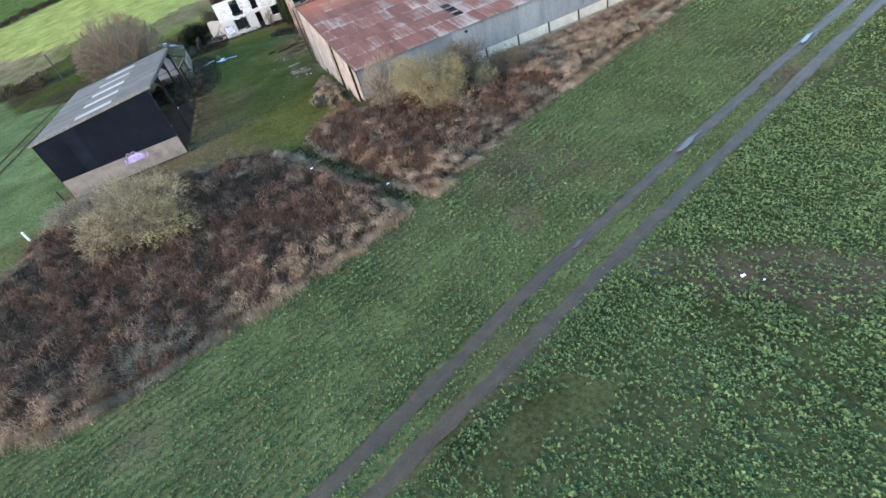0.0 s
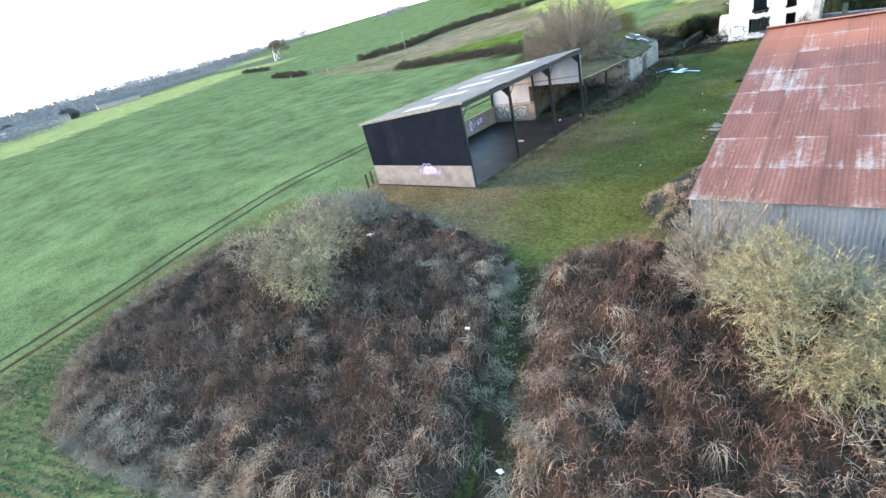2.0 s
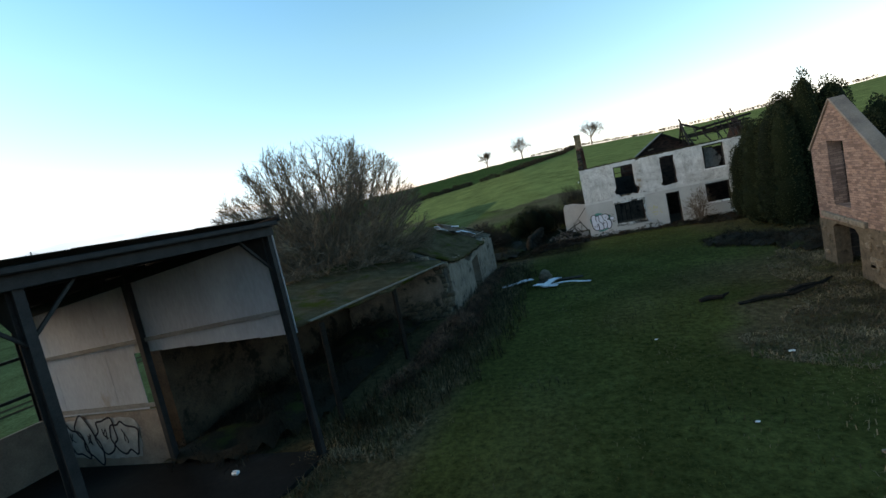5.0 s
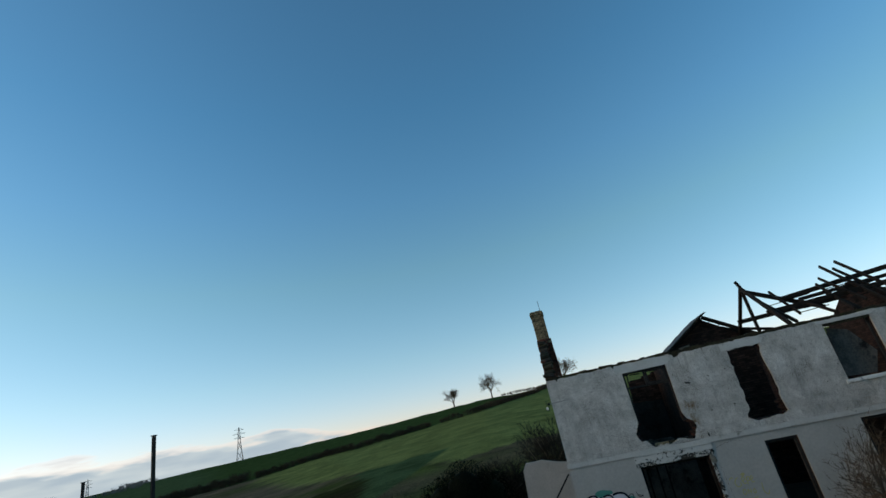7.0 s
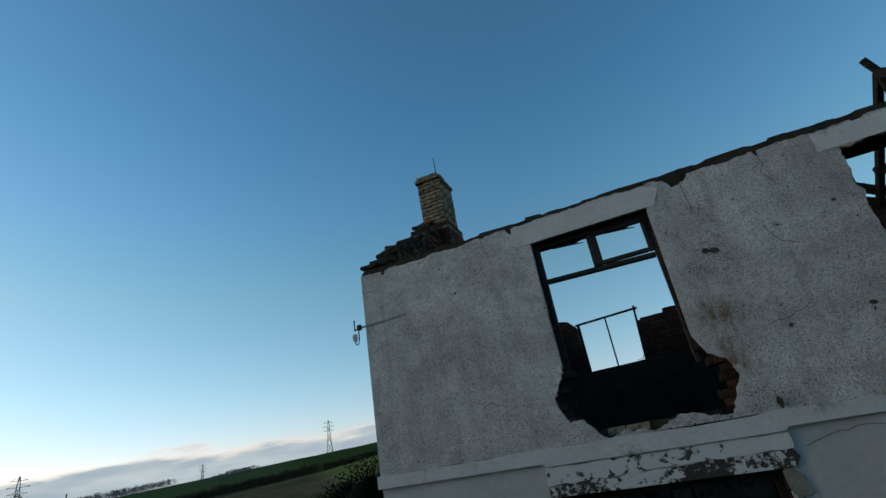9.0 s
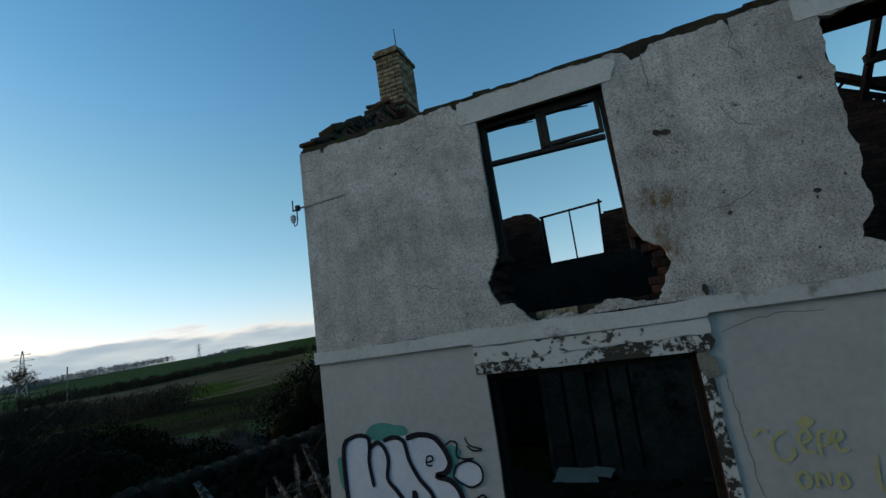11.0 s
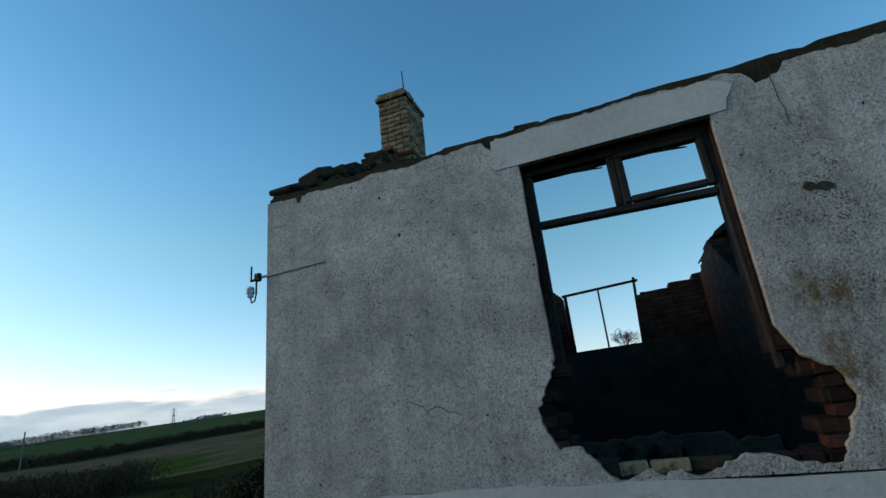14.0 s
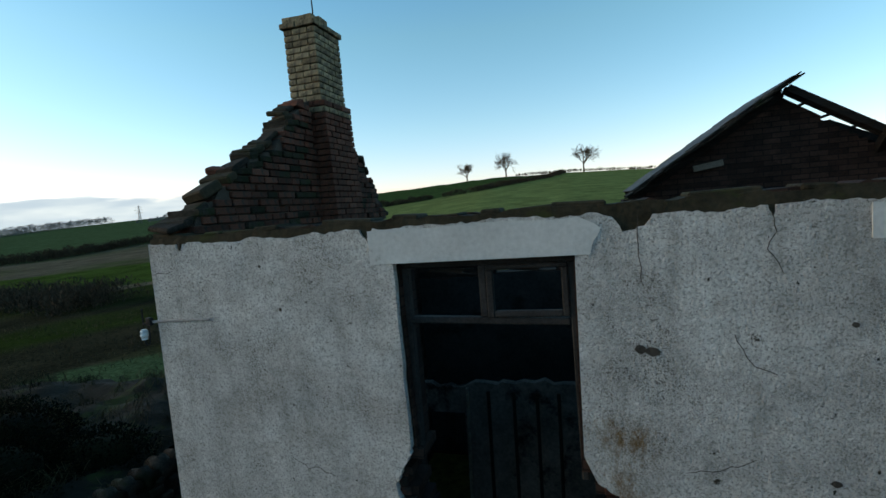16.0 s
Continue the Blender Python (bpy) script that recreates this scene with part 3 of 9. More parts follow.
IVY = strands("dark_bramble_leaf", (0.005, 0.006, 0.004), (0.018, 0.020, 0.011))
HEDGE = strands("winter_hedge", (0.024, 0.018, 0.012), (0.070, 0.052, 0.035))
# paler and bluer than HEDGE: distance haze is put into the colour
WOODLAND = strands("haze_paled_wood", (0.084, 0.086, 0.086), (0.160, 0.160, 0.156))
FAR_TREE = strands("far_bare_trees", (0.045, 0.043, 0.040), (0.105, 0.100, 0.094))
TEAL = surface("teal_spray", (0.03, 0.20, 0.17), (0.06, 0.30, 0.26), fine=30, bump=0.05)
BLACK_SPRAY = surface("black_spray", (0.008, 0.008, 0.012), (0.022, 0.022, 0.03), fine=30, bump=0.05)
WHITE_SPRAY = surface("white_spray", (0.52, 0.54, 0.60), (0.66, 0.68, 0.73), scale=3, fine=30, bump=0.05)
YELLOW_SPRAY = surface("faded_yellow_spray", (0.42, 0.37, 0.12), (0.53, 0.49, 0.29), scale=8, fine=60, bump=0.05)
GREY_SPRAY = surface("grey_spray", (0.16, 0.165, 0.16), (0.30, 0.31, 0.30), scale=4, fine=40, bump=0.05)
PURPLE_SPRAY = surface("purple_spray", (0.22, 0.14, 0.36), (0.40, 0.32, 0.56), scale=4, fine=40, bump=0.05)
LILAC_SPRAY = surface("lilac_spray", (0.26, 0.21, 0.33), (0.42, 0.37, 0.48), scale=5, fine=40, bump=0.05)
BLUE_SCRAP = surface("torn_pale_blue_sheet", (0.30, 0.38, 0.44), (0.62, 0.70, 0.76), scale=3, fine=20, bump=0.3)
WHITE_SCRAP = surface("white_plastic", (0.6, 0.6, 0.6), (0.8, 0.8, 0.8), rough=0.5, bump=0.1)
DULL_SACK = surface("dirty_plastic_sack", (0.10, 0.11, 0.13), (0.32, 0.34, 0.38), scale=6, fine=30, rough=0.5, bump=0.5)
TYRE_RUBBER = surface("tyre_rubber", (0.012, 0.012, 0.012), (0.03, 0.03, 0.03), rough=0.8, bump=0.3)

# ---- tools ----
from mathutils.geometry import tessellate_polygon


class Mesh:
    """Gathers vertices and faces of one mesh."""

    def __init__(self):
        self.v, self.f = [], []

    def add(self, verts, faces):
        n = len(self.v)
        self.v.extend(verts)
        self.f.extend([tuple(i + n for i in f) for f in faces])
        return self

    def box(self, sx, sy, sz, m=None, c=0.0):
        """A box about its middle, with chamfered edges when c is given."""
        v, f = chamfered(sx, sy, sz, c)
        if m is not None:
            v = [tuple(m @ Vector(p)) for p in v]
        return self.add(v, f)

    def block(self, x0, x1, y0, y1, z0, z1, c=0.0):
        return self.box(x1 - x0, y1 - y0, z1 - z0, Matrix.Translation(((x0 + x1) / 2, (y0 + y1) / 2, (z0 + z1) / 2)), c)

    def beam(self, p, q, w, h, c=0.0, up=(0, 0, 1)):
        """A squared timber from p to q."""
        p, q = Vector(p), Vector(q)
        d = q - p
        a = d.normalized()
        u = Vector(up)
        s = a.cross(u)
        if s.length < 1e-3:
            s = a.cross(Vector((1, 0, 0)))
        s.normalize()
        t = s.cross(a)
        m = Matrix((s, a, t)).transposed().to_4x4()
        m.translation = (p + q) / 2
        return self.box(w, d.length, h, m, c)

    def tube(self, pts, radii, n=5):
        """A round limb along points."""
        rings, last = [], None
        for i, p in enumerate(pts):
            p = Vector(p)
            d = (Vector(pts[min(i + 1, len(pts) - 1)]) - Vector(pts[max(i - 1, 0)])).normalized()
            s = d.cross(last or Vector((0.31, 0.2, 0.93)))
            s.normalize()
            t = d.cross(s)
            last = t.cross(d)
            r = radii[i]
            rings.append([tuple(p + s * (r * math.cos(k * math.tau / n)) + t * (r * math.sin(k * math.tau / n))) for k in range(n)])
        v = [p for r in rings for p in r]
        f = [(i * n + k, i * n + (k + 1) % n, (i + 1) * n + (k + 1) % n, (i + 1) * n + k) for i in range(len(rings) - 1) for k in range(n)]
        f.append(tuple(range(n - 1, -1, -1)))
        f.append(tuple((len(rings) - 1) * n + k for k in range(n)))
        return self.add(v, f)

    def slab(self, outer, holes, a0, a1, place):
        """A prism: polygons in (u, w), between the depths a0 and a1; place(u, w, a) gives the point."""
        loops = [outer, *holes]
        flat = [p for l in loops for p in l]
        tris = tessellate_polygon([[Vector((u, w, 0)) for u, w in l] for l in loops])
        n = len(flat)
        v = [tuple(place(u, w, a0)) for u, w in flat] + [tuple(place(u, w, a1)) for u, w in flat]
        f = [tuple(t) for t in tris] + [tuple(i + n for i in reversed(t)) for t in tris]
        k = 0
        for l in loops:
            m = len(l)
            for i in range(m):
                a, b = k + i, k + (i + 1) % m
                f.append((a, b, b + n, a + n))
            k += m
        return self.add(v, f)

    def data(self, name):
        me = bpy.data.meshes.new(name)
        me.from_pydata(self.v, [], self.f)
        me.update()
        return me


def chamfered(sx, sy, sz, c):
    x, y, z = sx / 2, sy / 2, sz / 2
    if c <= 0:
        v = [(i * x, j * y, k * z) for i in (-1, 1) for j in (-1, 1) for k in (-1, 1)]
        return v, [(0, 1, 3, 2), (4, 6, 7, 5), (0, 4, 5, 1), (2, 3, 7, 6), (0, 2, 6, 4), (1, 5, 7, 3)]
    c = min(c, 0.45 * min(sx, sy, sz))
    v, ix = [], {}
    for i in (-1, 1):
        for j in (-1, 1):
            for k in (-1, 1):
                for ax in range(3):
                    p = [i * (x - c), j * (y - c), k * (z - c)]
                    p[ax] = (i * x, j * y, k * z)[ax]
                    ix[i, j, k, ax] = len(v)
                    v.append(tuple(p))
    f = []
    for ax in range(3):
        o = [a for a in range(3) if a != ax]
        for s in (-1, 1):
            ring = []
            for a, b in ((-1, -1), (1, -1), (1, 1), (-1, 1)):
                key = [0, 0, 0]
                key[ax], key[o[0]], key[o[1]] = s, a, b
                ring.append(ix[key[0], key[1], key[2], ax])
            f.append(tuple(ring))
        for a in (-1, 1):
            for b in (-1, 1):
                lo, hi = [0, 0, 0], [0, 0, 0]
                lo[ax], hi[ax] = -1, 1
                lo[o[0]] = hi[o[0]] = a
                lo[o[1]] = hi[o[1]] = b
                f.append((ix[(*lo, o[0])], ix[(*hi, o[0])], ix[(*hi, o[1])], ix[(*lo, o[1])]))
    for i in (-1, 1):
        for j in (-1, 1):
            for k in (-1, 1):
                f.append((ix[i, j, k, 0], ix[i, j, k, 1], ix[i, j, k, 2]))
    me_ok = []
    for face in f:
        a, b, d = (Vector(v[face[0]]), Vector(v[face[1]]), Vector(v[face[2]]))
        mid = sum((Vector(v[i]) for i in face), Vector()) / len(face)
        me_ok.append(tuple(face) if (b - a).cross(d - a).dot(mid) > 0 else tuple(reversed(face)))
    return v, me_ok


def thing(name, label, category, group="", kind="", at=(0, 0, 0)):
    ob = new(name)
    ob.location = at
    ob.empty_display_size = 0.2
    return tagged(ob, label, category, group, kind)


def fitted(ob, mat, smooth=False):
    if mat and not ob.data.materials:
        ob.data.materials.append(mat)
    if smooth:
        ob.data.polygons.foreach_set("use_smooth", [True] * len(ob.data.polygons))
    return ob


def part(name, mesh, mat, parent, label="", smooth=False):
    """Links a mesh as one object under a thing or a part."""
    ob = fitted(new(name, mesh.data(name) if isinstance(mesh, Mesh) else mesh), mat, smooth)
    ob.parent = parent
    if label:
        tagged(ob, label)
    return ob


def solo(name, mesh, mat, label, category, group="", kind="", smooth=False, at=(0, 0, 0)):
    """A thing that is one mesh."""
    ob = fitted(new(name, mesh.data(name) if isinstance(mesh, Mesh) else mesh), mat, smooth)
    ob.location = at
    return tagged(ob, label, category, group, kind)


def jag(points, step, amount, seed, closed=False):
    """A broken edge: the line through points, cut into short uneven pieces."""
    rng, out = random.Random(seed), []
    pts = list(points) + ([points[0]] if closed else [])
    for (a, b), (c, d) in zip(pts, pts[1:]):
        length = math.hypot(c - a, d - b)
        n = max(1, round(length / step))
        for i in range(n):
            t = (i + (rng.uniform(-0.3, 0.3) if i else 0)) / n
            nx, ny = -(d - b) / max(length, 1e-6), (c - a) / max(length, 1e-6)
            o = rng.uniform(-amount, amount) if i else 0
            out.append((a + (c - a) * t + nx * o, b + (d - b) * t + ny * o))
    if not closed:
        out.append(pts[-1])
    return out


def lerp_table(x, xs, ys):
    return float(np.interp(x, xs, ys))


def inside(x, y, poly):
    hit, j = False, len(poly) - 1
    for i in range(len(poly)):
        (xi, yi), (xj, yj) = poly[i], poly[j]
        if (yi > y) != (yj > y) and x < (xj - xi) * (y - yi) / (yj - yi) + xi:
            hit = not hit
        j = i
    return hit


def edge_distance(x, y, poly):
    best = 1e9
    for (ax, ay), (bx, by) in zip(poly, poly[1:] + poly[:1]):
        dx, dy = bx - ax, by - ay
        t = max(0, min(1, ((x - ax) * dx + (y - ay) * dy) / (dx * dx + dy * dy)))
        best = min(best, math.hypot(x - ax - t * dx, y - ay - t * dy))
    return best


# ---- land ----
AZ = [-180, -120, -100, -90, -78, -65, -50, -36, -22, -10, 0, 7, 15, 30, 60, 100, 180]
EL = [0.2, 0.2, 0.2, 0.28, 0.35, 0.55, 1.4, 2.0, 2.55, 3.2, 3.0, 2.6, 2.4, 2.6, 2.0, 0.5, 0.2]
FAR = [600, 900, 1000, 1000, 1000, 850, 650, 480, 310, 250, 225, 215, 215, 225, 300, 500, 600]


def near_z(y):
    return lerp_table(y, [-300, -120, -80, -70, -60, -50, -42, -28, -10, 0, 60], [-5, -3.2, -2.5, -2.25, -1.45, -0.6, -0.1, -0.15, 0.0, 0.1, 0.2])


def land_z(x, y):
    """The height of the land."""
    r, az = math.hypot(x, y), math.degrees(math.atan2(x, y))
    crest = lerp_table(az, AZ, FAR)
    high = 5 + crest * math.tan(radians(lerp_table(az, AZ, EL)))
    power = lerp_table(az, [-110, -60, -30, 60, 120], [2.4, 1.6, 1.0, 1.0, 2.0])
    t = max(0.0, (r - 25) / (crest - 25))
    hill = high * t**power if t < 1 else high - 0.04 * (r - crest) if t < 1.6 else high - 0.024 * crest
    z = near_z(y) * max(0.0, 1 - t) + hill
    west = max(0.0, min(1.0, (-x - 18) / 25)) * max(0.0, 1 - t)
    z -= 0.7 * west
    dip = math.exp(-(((x - 6) / 6) ** 2 + ((y + 21) / 8) ** 2))
    z -= 0.4 * dip
    return z + 0.05 * noise.noise((x * 0.25, y * 0.25, 0)) * min(1.0, r / 6)


SCRUB_WEST = [(4.5, -62.4), (0, -63.5), (-4.5, -64.4), (-9.5, -65.6), (-14.5, -65.8), (-19.5, -63.5), (-22, -59), (-20.5, -53), (-17.5, -47.2), (-13, -45.2), (-8.5, -46.6), (-3, -48.2), (-0.9, -48.9), (0.9, -52.6), (2.6, -56.2), (3.9, -59.6)]
SCRUB_EAST = [(6.4, -61.9), (5.2, -59.6), (3.9, -56.3), (2.6, -52.9), (1.7, -49.4), (4.0, -46.6), (6.6, -46.8), (6.8, -48.9), (34, -49.0), (44, -49.0), (44, -50.2), (34.5, -53.0), (25.2, -55.5), (18, -57.8), (12.4, -59.5)]
ROUGH_PATCH = [(-145, 49), (-128, 62), (-116, 76), (-116, 98), (-106, 108), (-86, 112), (-70, 92), (-45, 62), (-32, 54), (-24, 42), (-14, 14), (-20, -4), (-32, 4), (-38, 20), (-56, 22), (-76, 24), (-88, 29)]
GREEN_PATCH = [(-84, 40), (-70, 52), (-58, 56), (-40, 38), (-48, 32), (-66, 35)]
STRIP = [(-165, -120), (-172, -80), (-184, -40), (-235, 25), (-296, 116), (-400, 136), (-360, 50), (-300, -20), (-270, -80), (-270, -140)]
YARD = [(-17, -46), (-16.5, -24), (-14, -4), (-12, 6), (-9, 18), (14, 18), (22, 5), (22, -22), (7, -30), (7.5, -48), (2.2, -50), (2.9, -53), (5.4, -60), (6.2, -62.3), (4.7, -62.5), (3.5, -59), (0.4, -51), (-8, -46)]
POOR = [(11.4, -72.6), (15.1, -74.4), (18.5, -79), (15, -80.2), (12.4, -76.6), (10.8, -74.3)]
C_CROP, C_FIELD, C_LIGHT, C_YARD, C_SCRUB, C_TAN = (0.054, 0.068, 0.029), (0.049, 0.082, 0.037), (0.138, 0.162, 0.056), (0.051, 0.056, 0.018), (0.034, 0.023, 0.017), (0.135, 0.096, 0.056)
C_STRIP, C_WOOD, C_UPPER, C_SOIL = (0.125, 0.148, 0.062), (0.060, 0.060, 0.050), (0.034, 0.064, 0.022), (0.060, 0.044, 0.030)


def land_colour(x, y):
    r, az = math.hypot(x, y), math.degrees(math.atan2(x, y))
    n = noise.noise((x * 0.06, y * 0.06, 3.0))
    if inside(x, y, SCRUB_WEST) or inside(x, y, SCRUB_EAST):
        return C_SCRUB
    # ground beside the house coloured near black in place of deep shade
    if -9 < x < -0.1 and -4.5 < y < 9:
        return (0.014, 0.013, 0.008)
    # gap through the scrub coloured darker than the yard, as if shaded
    if inside(x, y, YARD) and y < -49.5:
        return (0.042, 0.042, 0.014)
    if inside(x, y, YARD):
        k = max(0.0, min(0.75, 1.6 * noise.noise((x * 0.17, y * 0.17, 9.0)) + (0.3 if y > -3 else 0.12 if y < -43 else -0.04)))
        if x < -3.7 + 0.8 * noise.noise((x, y * 0.5, 4.0)) or (x - 6.6) ** 2 / 6 + (y + 20.5) ** 2 / 10 < 1 + noise.noise((x * 0.6, y * 0.6, 5.0)):
            k = 0.85
        return tuple(a * (1 - k) + b * k * 0.6 for a, b in zip(C_YARD, C_TAN))
    if inside(x, y, ROUGH_PATCH):
        n2 = noise.noise((x * 0.05, y * 0.05, 5.0)) + 0.6 * noise.noise((x * 0.18, y * 0.18, 6.0))
        if inside(x + 4 * n2, y + 4 * n2, GREEN_PATCH):
            return (0.042, 0.068, 0.016)
        if r > 52:
            k = max(0.0, min(1.0, 0.8 + 0.9 * n2))
            return tuple(a * (1 - k) + b * k for a, b in zip((0.046, 0.062, 0.020), (0.112, 0.086, 0.058)))
        # nearer ground painted darker too, standing in for deep shade
        k = lerp_table(r + 12 * n2, [22, 27, 32, 36, 40, 52], [0.9, 0.15, 0.5, 0.95, 0.8, 0.4])
        return tuple(a * (1 - k) + b * k for a, b in zip((0.024, 0.042, 0.008), (0.028, 0.022, 0.015)))
    if inside(x, y, STRIP):
        return tuple(v * (1 + 0.15 * n) for v in C_STRIP)
    if r > 300 and az < -62:
        k = noise.noise((x * 0.006, y * 0.012, 4.0))
        return C_WOOD if k < 0.12 or r > 560 else C_FIELD if k < 0.3 else C_STRIP
    if y < -45 + (4 * n if x > 46 else 0) or x < -17 and not (az > -72 and r > 60):
        if y < -45 and r < 130 and x > -25 + 2 * n:
            k = max(0.0, min(0.7, 0.12 + 1.2 * noise.noise((x * 0.12 + 3, y * 0.12, 2.0))))
            k = max(0.0, min(0.9, k + 0.5 * noise.noise((x * 0.5, y * 0.5, 17.0)) + (0.7 if inside(x, y, POOR) or (x - 9.2) ** 2 + ((y + 67.4) / 1.5) ** 2 < 0.8 else 0.0)))
            if y < -76.1 + 0.277 * x:
                k *= 1.0 if inside(x, y, POOR) else 0.3
                return tuple(a * (1 - k) + b * k for a, b in zip((0.031, 0.042, 0.018), C_SOIL))
            return tuple(a * (1 - k) + b * k for a, b in zip(C_CROP, C_SOIL))
        return tuple(v * (1 + 0.25 * n) for v in C_FIELD)
    if r > 18 and az > -72:
        hedge = lerp_table(az, [-72, -40, -37.5, -31, -21.6, -16, -11, -5.2, -3.1, -1.6, 5], [60, 120, 141, 141, 136, 138, 135, 167, 182, 216, 400])
        if r > hedge:
            return C_UPPER if az > -40 else tuple(v * (1 + 0.2 * n) for v in C_FIELD)
        low = lerp_table(az, [-40, -31, -25, -18, -4, 10, 60], [78, 66, 55, 44, 47, 50, 50]) + 3 * noise.noise((x * 0.1, y * 0.1, 1.0))
        if r < low:
            k = max(0.0, min(1.0, 0.45 + 1.3 * noise.noise((x * 0.08, y * 0.08, 7.0)) + max(0.0, (r - low + 6) / 6)))
            # darkened towards the house, shade put into the colour
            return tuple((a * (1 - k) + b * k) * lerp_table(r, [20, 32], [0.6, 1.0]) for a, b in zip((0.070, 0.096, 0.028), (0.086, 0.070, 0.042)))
        return C_LIGHT
    return C_FIELD


def spaced(lo, hi, step, end_lo, end_hi):
    mid = list(np.arange(lo, hi + 0.01, step))
    up, s = [mid[-1]], step
    while up[-1] < end_hi:
        s *= 1.06
        up.append(up[-1] + s)
    dn, s = [mid[0]], step
    while dn[-1] > end_lo:
        s *= 1.06
        dn.append(dn[-1] - s)
    return list(reversed(dn[1:])) + mid + up[1:]


def build_land():
    xs, ys = spaced(-36, 40, 0.8, -2600, 2200), spaced(-92, 24, 0.8, -1800, 2600)
    nx = len(xs)
    verts = [(x, y, land_z(x, y)) for y in ys for x in xs]
    faces = [(j * nx + i, j * nx + i + 1, (j + 1) * nx + i + 1, (j + 1) * nx + i) for j in range(len(ys) - 1) for i in range(nx - 1)]
    me = bpy.data.meshes.new("ground")
    me.from_pydata(verts, [], faces)
    at = me.attributes.new("land", "FLOAT_COLOR", "POINT")
    at.data.foreach_set("color", [c for x, y, _ in verts for c in (*land_colour(x, y), 1.0)])
    return solo("ground", me, LAND, "green winter fields rising to a hill", "ground", kind="structure", smooth=True)


build_land()


def ribbon_on_land(points, width, seed, lift=0.02, wander=0.12):
    """A strip that follows the land along a line, with uneven edges."""
    rng, m = random.Random(seed), Mesh()
    line = jag(points, 0.5, 0.0, seed)
    rows = []
    for i, (x, y) in enumerate(line):
        ax, ay = line[max(i - 1, 0)]
        bx, by = line[min(i + 1, len(line) - 1)]
        l = math.hypot(bx - ax, by - ay)
        nx_, ny_ = -(by - ay) / l, (bx - ax) / l
        o = wander * noise.noise((x * 0.2, y * 0.2, seed))
        w = width * (1 + 0.3 * noise.noise((x * 0.9, y * 0.9, seed + 7.0)))
        row = []
        for k, s in enumerate((-0.5, -0.28, 0, 0.28, 0.5)):
            e = s * w + o + (0.05 * rng.uniform(-1, 1) if abs(s) == 0.5 else 0)
            px, py = x + nx_ * e, y + ny_ * e
            row.append((px, py, land_z(px, py) + (lift, lift + 0.02, lift - 0.005, lift + 0.02, lift)[k]))
        rows.append(row)
    m.add([p for r in rows for p in r], [(i * 5 + k, i * 5 + k + 1, i * 5 + k + 6, i * 5 + k + 5) for i in range(len(rows) - 1) for k in range(4)])
    return m


RUT_A = [(-40, -86), (-18, -79.5), (0, -73.8), (5.5, -71.9), (9.7, -70.7), (19.1, -68.05), (29.5, -65.4), (50, -60), (70, -55)]
RUT_B = [(-38, -87.6), (-16, -80.6), (-2.6, -76.2), (5.8, -73.8), (11.1, -72.35), (20.2, -69.75), (26.8, -67.95), (38.6, -64.8), (70, -56.5)]
for rut_line, seed in ((RUT_A, 1), (RUT_B, 2)):
    solo("wheel_rut", ribbon_on_land(rut_line, 0.66, seed), MUD, "muddy wheel rut pressed into the crop", "wheel track", "wheel ruts", "structure")
FIELD_TRACK = [(-34, -78), (-26.5, -68), (-27.2, -60), (-28.3, -52), (-29, -44), (-29.2, -32), (-27, -15), (-24, 4)]
for off, seed in ((0, 3), (1.7, 4)):
    solo("wheel_rut", ribbon_on_land([(x + off, y) for x, y in FIELD_TRACK], 0.42, seed), TRACK_MUD, "muddy farm track rut beside the scrub", "wheel track", "wheel ruts", "structure")
solo("footpath", ribbon_on_land([(5.2, -61.2), (4.55, -59.6), (3.5, -57.0), (2.3, -53.8), (1.3, -51.2), (0.7, -49.8)], 0.74, 5, 0.03), PATH_MUD, "trodden footpath through the scrub, coloured dark for its shade", "path", kind="structure")
for (px, py, a, b) in ((19.6, -67.95, 1.1, 0.16), (10.2, -70.55, 0.35, 0.10), (33.5, -64.35, 0.9, 0.14)):
    m = Mesh()
    ring = [(px + a * (1 + 0.25 * math.sin(3 * t + px)) * math.cos(t) * 0.96 - b * math.sin(t) * 0.27, py + a * math.cos(t) * 0.27 + b * math.sin(t) * (1 + 0.3 * math.sin(2 * t))) for t in [k * math.tau / 20 for k in range(20)]]
    zz = max(land_z(x, y) for x, y in ring) + 0.075
    m.slab(ring, [], zz - 0.04, zz, lambda u, w, d: (u, w, d))
    solo("puddle", m, WATER, "rainwater puddle lying in a wheel rut", "puddle", "puddles", "structure")

# ---- derelict house ----
FRONT = lambda u, w, a: (u, a, w)
house = thing("derelict_house", "roofless white roughcast farmhouse gutted by fire", "house")

COAT_W1 = [(2.235, 4.725), (2.245, 3.62), (2.25, 3.33), (2.21, 3.22), (2.13, 3.10), (2.10, 3.02), (2.13, 2.9), (2.19, 2.79), (2.36, 2.75), (2.42, 2.67), (2.46, 2.63),
           (3.02, 2.64), (3.15, 2.70), (3.28, 2.70), (3.42, 2.65), (3.6, 2.64), (3.66, 2.75), (3.69, 2.84), (3.76, 2.95), (3.72, 3.07), (3.62, 3.15), (3.53, 3.19), (3.49, 3.36), (3.505, 4.725)]
COAT_W2 = [(5.235, 4.73), (5.22, 3.1), (5.12, 2.98), (5.10, 2.88), (5.24, 2.80), (5.6, 2.78), (6.0, 2.80), (6.14, 2.88), (6.12, 3.05), (6.10, 4.73)]
COAT_W3 = [(7.85, 4.86), (7.85, 3.32), (9.07, 3.30), (9.07, 4.86)]
